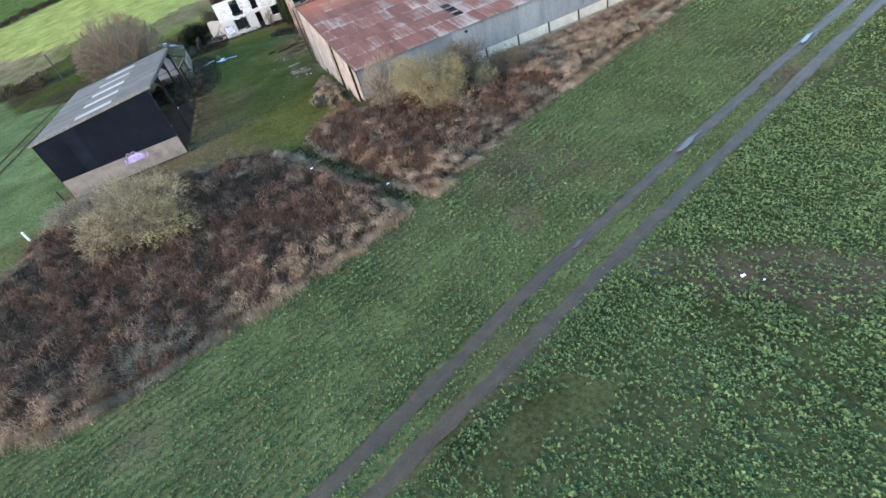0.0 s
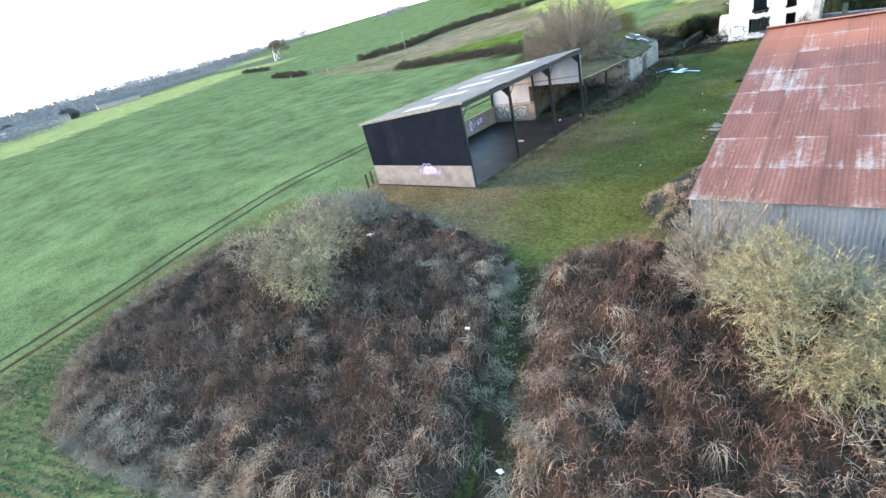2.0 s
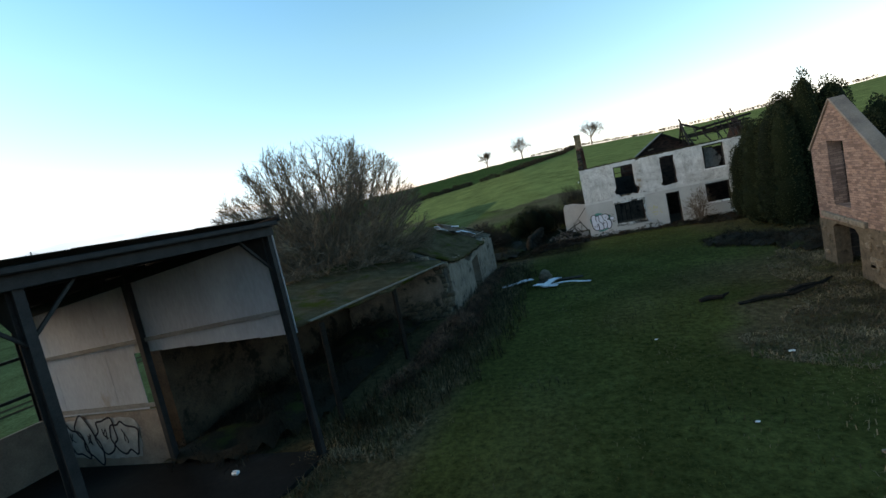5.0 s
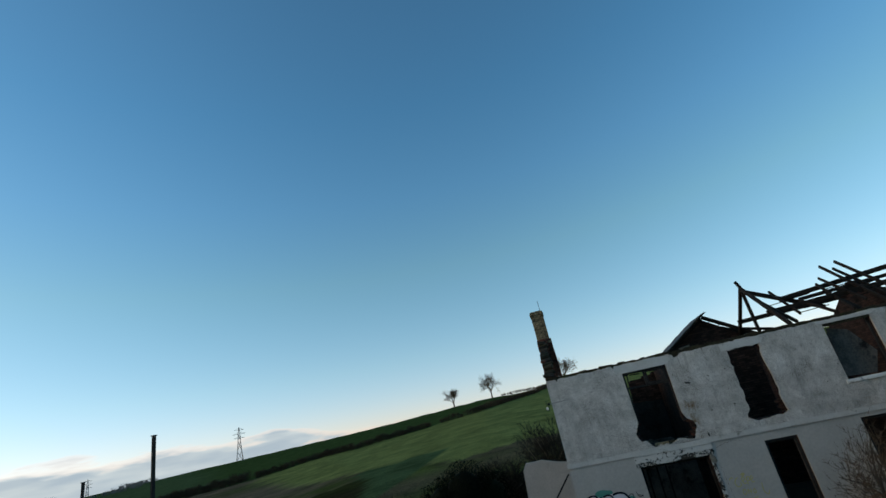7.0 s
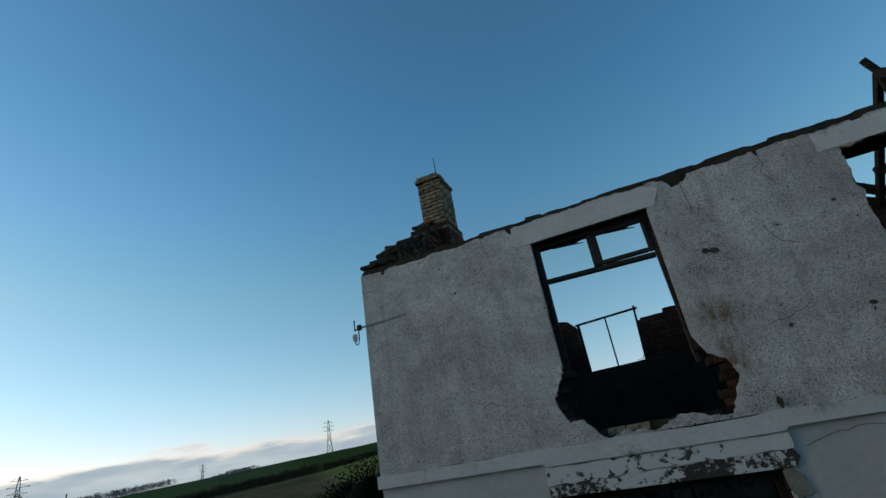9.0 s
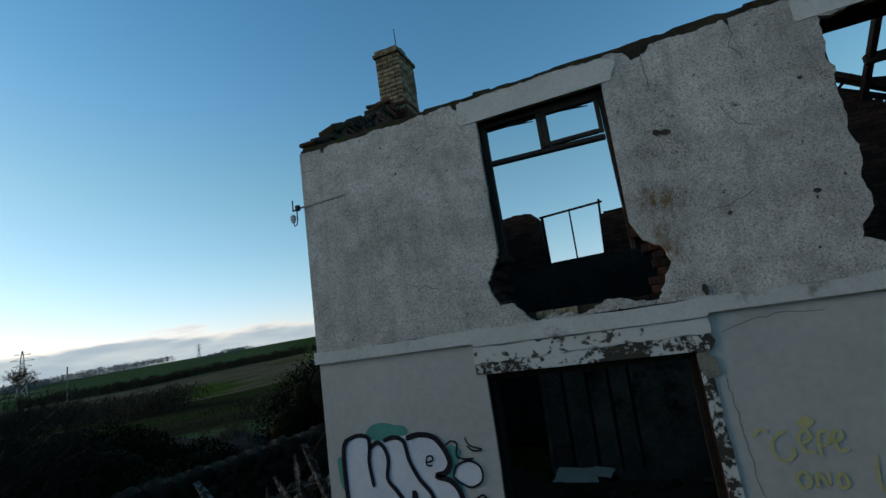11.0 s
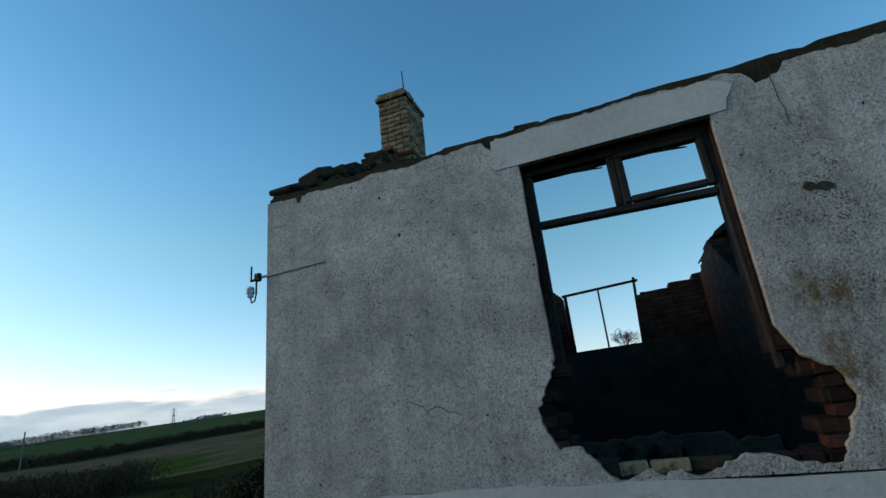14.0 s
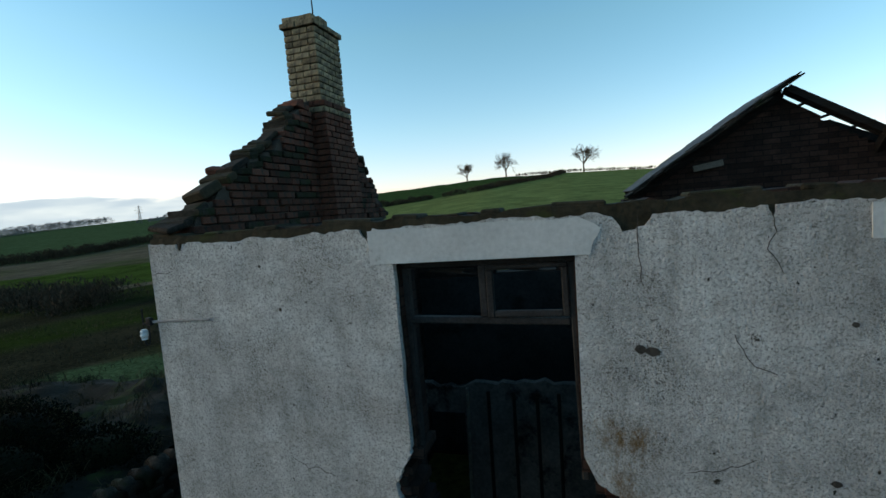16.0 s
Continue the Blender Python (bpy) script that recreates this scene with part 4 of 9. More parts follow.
top = jag(jag([(10.9, 4.97), (9.3, 4.97), (6.2, 4.955), (5.52, 4.955), (5.5, 4.87), (5.44, 4.87), (5.42, 4.955), (4.63, 4.955), (4.62, 4.89), (4.59, 4.955), (3.98, 4.95), (3.93, 4.88), (3.80, 4.85), (3.74, 4.95), (3.66, 4.98), (2.1, 4.985), (2.05, 4.90), (1.99, 4.98), (0.36, 4.97), (0.33, 4.90), (0.29, 4.97), (0.0, 4.985)], 0.14, 0.018, 11), 0.035, 0.009, 24)
upper_outline = [(0.0, 2.60), (10.9, 2.60), *top]
m = Mesh().slab(upper_outline, [jag(COAT_W1[:3], 0.2, 0.006, 1)[:-1] + jag(jag(COAT_W1[2:-2], 0.10, 0.046, 2), 0.03, 0.012, 22)[:-1] + COAT_W1[-2:], jag(jag(COAT_W2, 0.13, 0.03, 3, True), 0.04, 0.008, 23, True), COAT_W3], -0.03, 0.03, FRONT)
part("roughcast_coat", m, ROUGHCAST, house, "weathered white roughcast with broken window holes")
m = Mesh().slab([(-0.035, 2.47), (1.84, 2.47), (1.86, 2.44), (3.92, 2.44), (3.95, 2.47), (10.9, 2.47), (10.9, 2.597)] + jag([(10.9, 2.60), (4.1, 2.60), (3.95, 2.61), (3.72, 2.59), (2.4, 2.6), (-0.035, 2.60)], 0.16, 0.008, 21), [], -0.042, 0.03, FRONT)
part("string_course", m, LINTEL_PAINT, house, "cracked white band with flaking paint")
LOW_GW = [(1.93, 2.165), (1.93, 0.78), (3.79, 0.78), (3.79, 1.15), (3.83, 1.5), (3.80, 1.95), (3.88, 2.02), (3.86, 2.12), (3.79, 2.165)]
LOW_GW2 = [(7.7, 2.36), (7.7, 1.1), (9.12, 1.08), (9.12, 2.36)]
lower_outline = [(0, -0.4), (5.26, -0.4), (5.26, 2.25), (6.10, 2.25), (6.10, -0.4), (10.9, -0.4), (10.9, 2.47), (0, 2.47)]
m = Mesh().slab(lower_outline, [jag(LOW_GW, 0.3, 0.006, 5, True), LOW_GW2], 0.0, 0.035, FRONT)
part("smooth_coat", m, SMOOTH_WHITE, house, "smooth white painted render with graffiti")


def stepped_hole(left, right, z0, z1, seed):
    """A hole whose lower sides are toothed by whole bricks."""
    rng, a, b = random.Random(seed), [], []
    z = z0
    while z < z1:
        l, r = lerp_table(z, *left) + (0.012 if round((z - z0) / 0.075) % 2 else 0.10) + rng.uniform(-0.01, 0.03), lerp_table(z, *right) - (0.012 if round((z - z0) / 0.075) % 2 else 0.10) + rng.uniform(-0.03, 0.01)
        a += [(l, z), (l, z + 0.075)]
        b += [(r, z), (r, z + 0.075)]
        z += 0.075
    return a, b


a, b = stepped_hole(([2.6, 2.76, 2.9, 3.05, 3.3], [2.44, 2.20, 2.14, 2.11, 2.24]), ([2.6, 2.8, 2.95, 3.1, 3.3], [3.62, 3.68, 3.75, 3.66, 3.50]), 2.62, 3.33, 4)
core_w1 = [(2.25, 4.72)] + list(reversed(a)) + b + [(3.495, 4.72)]
a, b = stepped_hole(([2.7, 2.9, 3.2], [5.2, 5.12, 5.24]), ([2.7, 2.9, 3.2], [6.08, 6.13, 6.09]), 2.80, 3.2, 6)
core_w2 = [(5.245, 4.72)] + list(reversed(a)) + b + [(6.09, 4.72)]
core_outline = [(0.005, -0.4), (5.27, -0.4), (5.27, 2.24), (6.09, 2.24), (6.09, -0.4), (10.895, -0.4)] + jag([(10.895, 5.03), (0.005, 5.03)], 0.11, 0.028, 31)
m = Mesh().slab(core_outline, [core_w1, core_w2, [(7.86, 4.85), (7.86, 3.33), (9.06, 3.31), (9.06, 4.85)], [(1.94, 2.16), (1.94, 0.78), (3.78, 0.78), (3.78, 2.16)], [(7.71, 2.35), (7.71, 1.1), (9.11, 1.09), (9.11, 2.35)]], 0.031, 0.34, FRONT)
front_core = part("brick_core", m, BURNT_WALL, house, "sooty brick behind the broken render")
# capping of moss and rubble along the wall head
rng = random.Random(5)
x = 0.02
capping = part("wall_capping", Mesh().slab([(0.02, 5.0)] + jag([(0.02, 5.035), (10.86, 5.035)], 0.1, 0.012, 32) + [(10.86, 5.0)], [], 0.0, 0.31, FRONT), MOSSY_CAP, house, "mossy crumbling wall head")
part("wall_head", Mesh().slab([(0.01, 4.78), (10.88, 4.78)] + jag([(10.88, 5.02), (0.01, 5.02)], 0.09, 0.012, 34), [], -0.012, 0.03, FRONT), MOSSY_CAP, house, "dark mossy mortar bared along the wall head")
while x < 10.6:
    l = rng.uniform(0.14, 0.42)
    h = rng.uniform(0.02, 0.05)
    part("capping_stone", Mesh().box(l, 0.28 + rng.uniform(-0.06, 0.05), h, pose(x + l / 2, 0.155, 5.03 + h / 2 - 0.012, 0, rng.uniform(-3, 3), rng.uniform(-4, 4)), 0.012), MOSSY_CAP, capping)
    x += l + rng.uniform(-0.01, 0.25)
# smooth lintels let into the roughcast
for x0, x1, z0, z1 in ((2.06, 3.68, 4.722, 4.965), (5.08, 6.28, 4.735, 4.93), (7.7, 9.25, 4.865, 4.955)):
    o = [(x0, z0 - 0.002), (x1 - 0.08, z0 - 0.002)] + jag([(x1 - 0.06, z0 + 0.08), (x1 - 0.01, z1 - 0.08), (x1 - 0.14, z1)], 0.06, 0.012, 7) + jag([(x1 - 0.16, z1), (x0, z1)], 0.14, 0.01, 8)
    part("window_lintel", Mesh().slab(o, [], -0.037, -0.029, FRONT), LINTEL_PAINT, house, "smooth white concrete lintel")
# bricks bared at the lip of the hole, one by one
brick_long = Mesh().box(0.215, 0.10, 0.066, None, 0.006).data("brick")
brick_head = Mesh().box(0.103, 0.20, 0.066, None, 0.006).data("brick")
rng = random.Random(8)


def brick(parent, mesh, mat, x, y, z, rz=0.0, tilt=0.0):
    ob = new("brick", mesh)
    if not mesh.materials:
        mesh.materials.append(mat)
    if mesh.materials[0] != mat:
        ob.material_slots[0].link = "OBJECT"
        ob.material_slots[0].material = mat
    ob.parent = parent
    ob.location, ob.rotation_euler = (x, y, z), (0, radians(tilt), radians(rz))
    return ob


for x0, mat_ in ((2.56, YELLOW_BRICK), (2.79, YELLOW_BRICK), (3.01, MOSSY_CAP), (3.24, DIM_SOOT_BRICK), (3.36, DIM_SOOT_BRICK), (3.48, DIM_SOOT_BRICK), (3.59, DIM_SOOT_BRICK)):
    brick(front_core, brick_long if x0 < 3.2 else brick_head, mat_, x0, 0.10 + rng.uniform(-0.01, 0.01), 2.655, rng.uniform(-4, 4), rng.uniform(-2, 2))
for k, z in enumerate((2.73, 2.805, 2.88, 2.955, 3.03, 3.105)):
    r = lerp_table(z, [2.6, 2.8, 2.95, 3.1, 3.3], [3.62, 3.68, 3.75, 3.66, 3.50])
    l = lerp_table(z, [2.6, 2.76, 2.9, 3.05, 3.3], [2.44, 2.20, 2.14, 2.11, 2.24])
    brick(front_core, brick_head, rng.choice((RED_BRICK, DIM_SOOT_BRICK)), r - rng.uniform(-0.03, 0.07), 0.12, z, rng.uniform(-7, 7), rng.uniform(-3, 3))
    brick(front_core, brick_head, rng.choice((RED_BRICK, DIM_SOOT_BRICK)), l + rng.uniform(-0.03, 0.06), 0.12, z, rng.uniform(-7, 7), rng.uniform(-3, 3))


def bar(x0, x1, z0, z1, y0=0.09, y1=0.16, c=0.008):
    return Mesh().block(x0, x1, y0, y1, z0, z1, c)


w1 = part("window", Mesh().block(2.24, 3.50, 0.085, 0.165, 4.665, 4.72, 0.008), DARK_WOOD, house, "glassless dark timber window frame with a transom")
part("jamb", bar(2.245, 2.30, 3.2, 4.665), DARK_WOOD, w1)
part("jamb", Mesh().beam((3.475, 0.125, 4.665), (3.49, 0.125, 3.12), 0.05, 0.07, 0.008, (0, 1, 0)), DARK_WOOD, w1)
part("transom", Mesh().beam((2.30, 0.125, 4.275), (3.45, 0.125, 4.25), 0.07, 0.05, 0.008), DARK_WOOD, w1)
part("mullion", bar(2.83, 2.885, 4.29, 4.665), DARK_WOOD, w1)
case = part("casement", bar(2.885, 3.45, 4.63, 4.665, 0.075, 0.125), DARK_WOOD, w1, "small dark top casement with no glass")
part("stile", bar(2.885, 2.935, 4.29, 4.63, 0.075, 0.125), DARK_WOOD, case)
part("stile", bar(3.405, 3.45, 4.29, 4.63, 0.075, 0.125), DARK_WOOD, case)
part("rail", bar(2.935, 3.405, 4.29, 4.335, 0.075, 0.125), DARK_WOOD, case)
for x0, x1, z, tip in ((2.45, 2.80, 4.60, 0.03), (3.0, 3.35, 4.60, 0.02)):
    part("splinter", Mesh().slab([(x0, z + 0.05), (x0, z + 0.03), (x1, z - 0.005 + tip * 0.2), (x1 - 0.1, z + 0.02), (x1, z + 0.045)], [], 0.10, 0.12, FRONT), CHARRED, w1)
# ground-floor window
gw = part("window", Mesh().block(1.94, 3.78, 0.09, 0.17, 2.10, 2.16, 0.008), CHARRED, house, "broken ground-floor window with charred frame")
part("jamb", bar(1.94, 2.00, 0.85, 2.10), CHARRED, gw)
part("jamb", bar(3.72, 3.78, 0.85, 2.10), CHARRED, gw)
part("bottom_rail", bar(1.94, 3.78, 0.86, 0.91, 0.09, 0.2), DARK_WOOD, gw)
part("sub_sill", Mesh().beam((1.92, 0.10, 0.815), (3.80, 0.10, 0.815), 0.16, 0.075, 0.01), SOOTY_SILL, gw, "sooty sloping timber sill")
part("window_sill", Mesh().block(1.86, 3.92, -0.075, 0.10, 0.60, 0.775, 0.015), BARE_SILL, gw, "thick sill with blistered white paint")
part("window_lintel", Mesh().slab([(1.84, 2.17), (3.9, 2.165)] + jag([(3.95, 2.24), (3.92, 2.30), (2.9, 2.29), (1.84, 2.26)], 0.08, 0.014, 9), [], -0.020, 0.0, FRONT), HALF_PEELED, gw, "lintel with flaking white paint")
part("upper_band", Mesh().slab(jag([(1.84, 2.268), (2.9, 2.298), (3.93, 2.308)], 0.08, 0.012, 14) + jag([(3.94, 2.36), (3.93, 2.43), (1.84, 2.43)], 0.1, 0.012, 9), [], -0.026, 0.0, FRONT), UPPER_FLAKES, gw, "white band above the lintel, paint lifting")
part("painted_jamb", Mesh().slab([(3.79, 0.78), (3.90, 0.78)] + jag([(3.89, 1.4), (3.87, 2.0), (3.79, 2.0)], 0.1, 0.008, 13), [], -0.012, -0.001, FRONT), HALF_PEELED, gw, "white paint flaking from the window side")
m = Mesh().slab(jag([(3.79, 2.02), (3.84, 1.94), (3.95, 1.98), (3.93, 2.08), (3.86, 2.16), (3.79, 2.15)], 0.06, 0.012, 10, True), [], -0.015, -0.001, FRONT)
part("bared_jamb", m, CEMENT, gw, "bare cement where the render has fallen")
# further windows and the doorway
for x0, x1, z0, z1 in ((7.86, 9.06, 3.33, 4.85), (7.72, 9.10, 1.12, 2.34)):
    w = part("window", Mesh().block(x0, x1, 0.09, 0.16, z1 - 0.06, z1, 0.008), DARK_WOOD, house, "empty window opening with a dark frame")
    part("jamb", bar(x0, x0 + 0.06, z0, z1 - 0.06), DARK_WOOD, w)
    part("jamb", bar(x1 - 0.06, x1, z0, z1 - 0.06), DARK_WOOD, w)
    part("window_sill", Mesh().block(x0 - 0.08, x1 + 0.08, -0.06, 0.12, z0 - 0.1, z0 - 0.004, 0.012), PEELED, w)
part("loose_board", Mesh().slab([(7.95, 3.4), (8.7, 3.36), (8.95, 3.9), (8.5, 4.6), (8.0, 4.75)], [], 0.19, 0.21, FRONT), GREY_PLASTER, house, "pale torn board hanging inside the window")
part("door_frame", Mesh().block(5.27, 5.34, 0.08, 0.18, -0.1, 2.24, 0.008).block(6.02, 6.09, 0.08, 0.18, -0.1, 2.24, 0.008).block(5.34, 6.02, 0.08, 0.18, 2.16, 2.24, 0.008), DARK_WOOD, house)

# west gable wall with the chimney breast
SIDE = lambda u, w, a: (a, u, w)
m = Mesh().slab([(0.342, -0.4), (6.0, -0.4), (6.0, 4.95), (0.342, 5.0)], [], 0.0, 0.34, SIDE)
west = part("west_wall", m, BURNT_WALL, house, "sooty brick gable wall below the chimney")
GABLE_Y = [0.0, 0.2, 0.94, 1.43, 1.6, 1.75, 2.12, 2.31, 2.95, 3.2, 3.47, 3.9, 4.55, 4.6]
GABLE_Z = [5.03, 5.2, 5.76, 5.92, 6.1, 6.3, 6.56, 6.62, 6.6, 6.3, 6.04, 5.6, 5.06, 4.9]
gable_bricks = [Mesh().box(l, 0.33, 0.066, None, 0.008).data("brick") for l in (0.215, 0.165, 0.26)]
rng = random.Random(12)
core = [(0.15, 5.0)] + jag([(y + 0.02 if y < 2.5 else y - 0.03, z - 0.035) for y, z in zip(GABLE_Y, GABLE_Z) if z > 5.15], 0.07, 0.022, 33) + [(4.4, 5.0)]
gable = part("broken_gable", Mesh().slab(core, [], 0.03, 0.30, SIDE), MORTAR, house, "stepped broken gable of dark red brick")
z = 5.04
while z < 6.62:
    y = rng.uniform(-0.1, 0.05)
    while y < 4.6:
        k = rng.choice((0, 0, 1, 2))
        l = (0.215, 0.165, 0.26)[k]
        mid = y + l / 2
        low = min(lerp_table(y, GABLE_Y, GABLE_Z), lerp_table(y + l, GABLE_Y, GABLE_Z))
        if z + 0.066 < low + rng.uniform(0.0, 0.085) and not 2.3 < mid < 2.96 and mid > 0.0:
            edge = lerp_table(mid, GABLE_Y, GABLE_Z) - z < 0.16
            brick(gable, gable_bricks[k], DARK_STONE if edge and rng.random() < 0.6 or rng.random() < 0.15 else RED_BRICK, 0.168 + rng.uniform(-0.015, 0.02), mid, z + 0.033, 90 + rng.uniform(-2.5, 2.5) * (4 if edge else 1), rng.uniform(-1.5, 1.5) * (8 if edge else 1))
        y += l + 0.012
    z += 0.078

y = 0.06
while y < 4.5:
    s = rng.uniform(0.13, 0.27)
    if not 2.22 < y < 3.0:
        a, b = lerp_table(y - 0.1, GABLE_Y, GABLE_Z), lerp_table(y + 0.1, GABLE_Y, GABLE_Z)
        tilt = math.degrees(math.atan2(b - a, 0.2)) * rng.uniform(0.3, 0.9)
        part("stone", Mesh().box(rng.uniform(0.2, 0.36), s, rng.uniform(0.05, 0.10), pose(0.16 + rng.uniform(-0.05, 0.05), y, (a + b) / 2 + rng.uniform(-0.03, 0.03), tilt, rng.uniform(-9, 9), rng.uniform(-14, 14)), 0.018), rng.choice((DARK_STONE, MOSSY_CAP, RED_BRICK, DARK_STONE)), gable)
    y += s * rng.uniform(0.55, 0.95)

chimney = part("chimney", Mesh().block(0.05, 0.44, 2.34, 2.91, 5.0, 7.50, 0.0), MORTAR, house, "buff brick chimney stack with a thin metal rod")


def brick_course(parent, x0, x1, y0, y1, z, mat, odd, rng, lean=0.0):
    """One course of bricks round a shaft."""
    h = 0.0335
    off = lean * (z - 5)
    for side in range(4):
        a0, a1 = ((x0, x1) if side % 2 == 0 else (y0, y1))
        a = a0 - (0.11 if odd ^ (side % 2) else 0.0)
        while a < a1 - 0.03:
            s, e = max(a, a0), min(a + 0.215, a1)
            if e - s > 0.04:
                key = round((e - s) * 100)
                me = cut_bricks.get(key) or cut_bricks.setdefault(key, Mesh().box(key / 100, 0.1, 0.067, None, 0.007).data("brick"))
                mid, j = (s + e) / 2, rng.uniform(-0.004, 0.006)
                p = ((mid, y0 + 0.05 - j), (x1 - 0.05 + j, mid), (mid, y1 - 0.05 + j), (x0 + 0.05 - j, mid))[side]
                brick(parent, me, mat, p[0] + off, p[1], z + h, 90 * (side % 2) + rng.uniform(-1, 1))
            a += 0.226


cut_bricks = {}
rng = random.Random(3)
z, k = 5.04, 0
while z < 6.55:
    brick_course(chimney, 0.02 - 0.02 * max(0, 6.3 - z), 0.52 + 0.03 * max(0, 6.3 - z), 2.28, 2.99 + 0.04 * max(0, 6.3 - z), z, YELLOW_BRICK if 6.36 < z < 6.45 else RED_BRICK, k % 2, rng)
    z += 0.077
    k += 1
while z < 7.44:
    brick_course(chimney, 0.03, 0.475, 2.31, 2.94, z, YELLOW_BRICK, k % 2, rng, -0.004)
    z += 0.077
    k += 1
brick_course(chimney, 0.0, 0.505, 2.275, 2.975, z, YELLOW_BRICK, k % 2, rng, -0.004)
for p in ((0.12, 2.36, 4), (0.33, 2.37, -3), (0.42, 2.55, 92), (0.1, 2.88, 3)):
    brick(chimney, brick_long, YELLOW_BRICK, p[0], p[1], z + 0.112, p[2])
part("rod", Mesh().tube([(0.40, 2.42, 7.4), (0.405, 2.42, 7.75), (0.40, 2.415, 8.02)], [0.010, 0.009, 0.008], 6), STEEL, chimney, "thin dark aerial rod")

def coursed_edge(pts):
    """A broken wall head that falls and rises by whole courses."""
    out = []
    for (a, b), (c, d) in zip(pts, pts[1:]):
        n = max(1, round(abs(d - b) / 0.077))
        for i in range(n):
            x_, z_ = a + (c - a) * i / n, b + (d - b) * i / n
            out += [(x_, z_), (a + (c - a) * (i + 1) / n, z_)]
    return out + [pts[-1]]


# rear wall with an empty window, inner plaster and partitions
rear = jag(coursed_edge([(10.9, 4.6), (8.4, 4.75), (4.9, 4.98), (4.3, 4.82), (3.99, 4.74), (3.6, 4.66), (3.13, 4.62), (3.06, 4.6)]), 0.12, 0.012, 14)
rear += [(3.0, 3.82), (1.83, 3.80), (1.80, 4.80)] + jag([(1.66, 4.94), (1.2, 4.97), (0.345, 4.96)], 0.12, 0.025, 15)
m = Mesh().slab([(0.345, -0.4), (10.9, -0.4)] + rear, [], 5.65, 5.98, FRONT)
part("rear_wall", m, BURNT_WALL, house, "sooty rear wall of bare brick")
m = Mesh().slab([(0.35, 0.2), (4.08, 0.2), (4.08, 3.72)] + jag([(4.0, 3.74), (3.1, 3.79)], 0.1, 0.03, 16) + [(3.0, 3.8), (1.83, 3.78)] + jag([(1.7, 3.74), (0.35, 3.72)], 0.1, 0.03, 17), [], 5.62, 5.648, FRONT)
part("plaster", m, BURNT_PLASTER, house, "soot-blackened blue plaster")
fw = part("window", Mesh().beam((1.80, 5.76, 4.83), (3.14, 5.76, 4.90), 0.06, 0.04, 0.006), CHARRED, house, "empty rear window frame against the sky")
part("jamb", Mesh().block(1.83, 1.885, 5.72, 5.80, 3.80, 4.84, 0.006), CHARRED, fw)
part("jamb", Mesh().beam((3.0, 5.76, 3.82), (3.08, 5.76, 4.96), 0.045, 0.06, 0.006, (0, 1, 0)), CHARRED, fw)
part("mullion", Mesh().beam((2.44, 5.76, 3.81), (2.45, 5.76, 4.86), 0.03, 0.05, 0.006, (0, 1, 0)), CHARRED, fw)
m2 = Mesh().slab([(0.345, -0.4), (5.645, -0.4)] + coursed_edge([(5.645, 4.8), (4.75, 5.0), (4.3, 4.95), (3.4, 4.35), (2.5, 3.7), (1.6, 3.2), (0.345, 3.2)]), [], 4.10, 4.38, SIDE)
part("cross_wall", m2, BURNT_WALL, house, "broken inner brick wall")
m = Mesh().slab([(0.35, 0.05), (1.0, 0.05), (1.0, 2.05), (1.70, 2.05), (1.70, 0.05), (4.08, 0.05)] + jag([(4.08, 2.45), (2.6, 2.55), (0.35, 2.4)], 0.14, 0.06, 19), [], 3.40, 3.52, FRONT)
partition = part("partition", m, GREY_PLASTER, house, "smoke-stained plaster partition")
for x in (2.05, 2.42, 2.75, 3.05):
    part("stud", Mesh().beam((x, 3.385, 0.3), (x + 0.03, 3.385, 2.4), 0.045, 0.03, 0.005, (0, 1, 0)), CHARRED, partition)
part("door_jamb", Mesh().beam((1.70, 3.37, 0.15), (1.78, 3.37, 2.45), 0.05, 0.06, 0.006, (0, 1, 0)), GREY_WOOD, partition, "pale splintered door jamb")
for k, (x, y, z) in enumerate(((0.8, 0.34, 2.5), (1.35, 0.34, 2.52), (4.0, 1.2, 2.5))):
    part("joist_stub", Mesh().beam((x, y, z), (x + 0.02, y + 0.5 + 0.4 * k, z - 0.1 - 0.3 * k), 0.07, 0.16, 0.01), CHARRED, house)
# rear wing: inner gable with a slate slope and bare battens
gm = Mesh().slab([(4.12, 2.2), (8.45, 2.2), (8.45, 4.80)] + coursed_edge([(8.45, 4.80), (7.4, 5.50), (6.75, 5.94)]) + [(6.25, 6.28), (4.12, 4.90)], [], 4.8, 5.05, FRONT)
wing = part("rear_wing_gable", gm, BURNT_WALL, house, "dark inner gable under a slate slope")
for k in range(9):
    t0, t1 = k / 9, (k + 1) / 9
    for j in range(4):
        x0, z0 = 4.24 + (6.27 - 4.24) * t0, 5.09 + (6.41 - 5.09) * t0
        x1, z1 = 4.24 + (6.27 - 4.24) * min(1.0, t1 + 0.03), 5.09 + (6.41 - 5.09) * min(1.0, t1 + 0.03)
        y0 = 4.6 + j * 0.5 + (0.25 if k % 2 else 0)
        mm = Mesh().beam(((x0), y0, z0 + 0.03), ((x1), y0, z1 + 0.03), 0.49, 0.014, 0.003)
        part("slate", mm, SLATE, wing)
for k in range(1, 7):
    t = k / 7
    x, z = 6.36 + (8.4 - 6.36) * t, 6.32 + (4.97 - 6.37) * t + 0.05
    part("batten", Mesh().beam((x, 4.55 + 0.1 * (k % 3), z), (x, 7.2, z - 0.02 * k), 0.05, 0.03, 0.004), CHARRED, wing)
# the verge: slates bedded two deep over the gable edge, with a loose grey plank below
rng = random.Random(45)
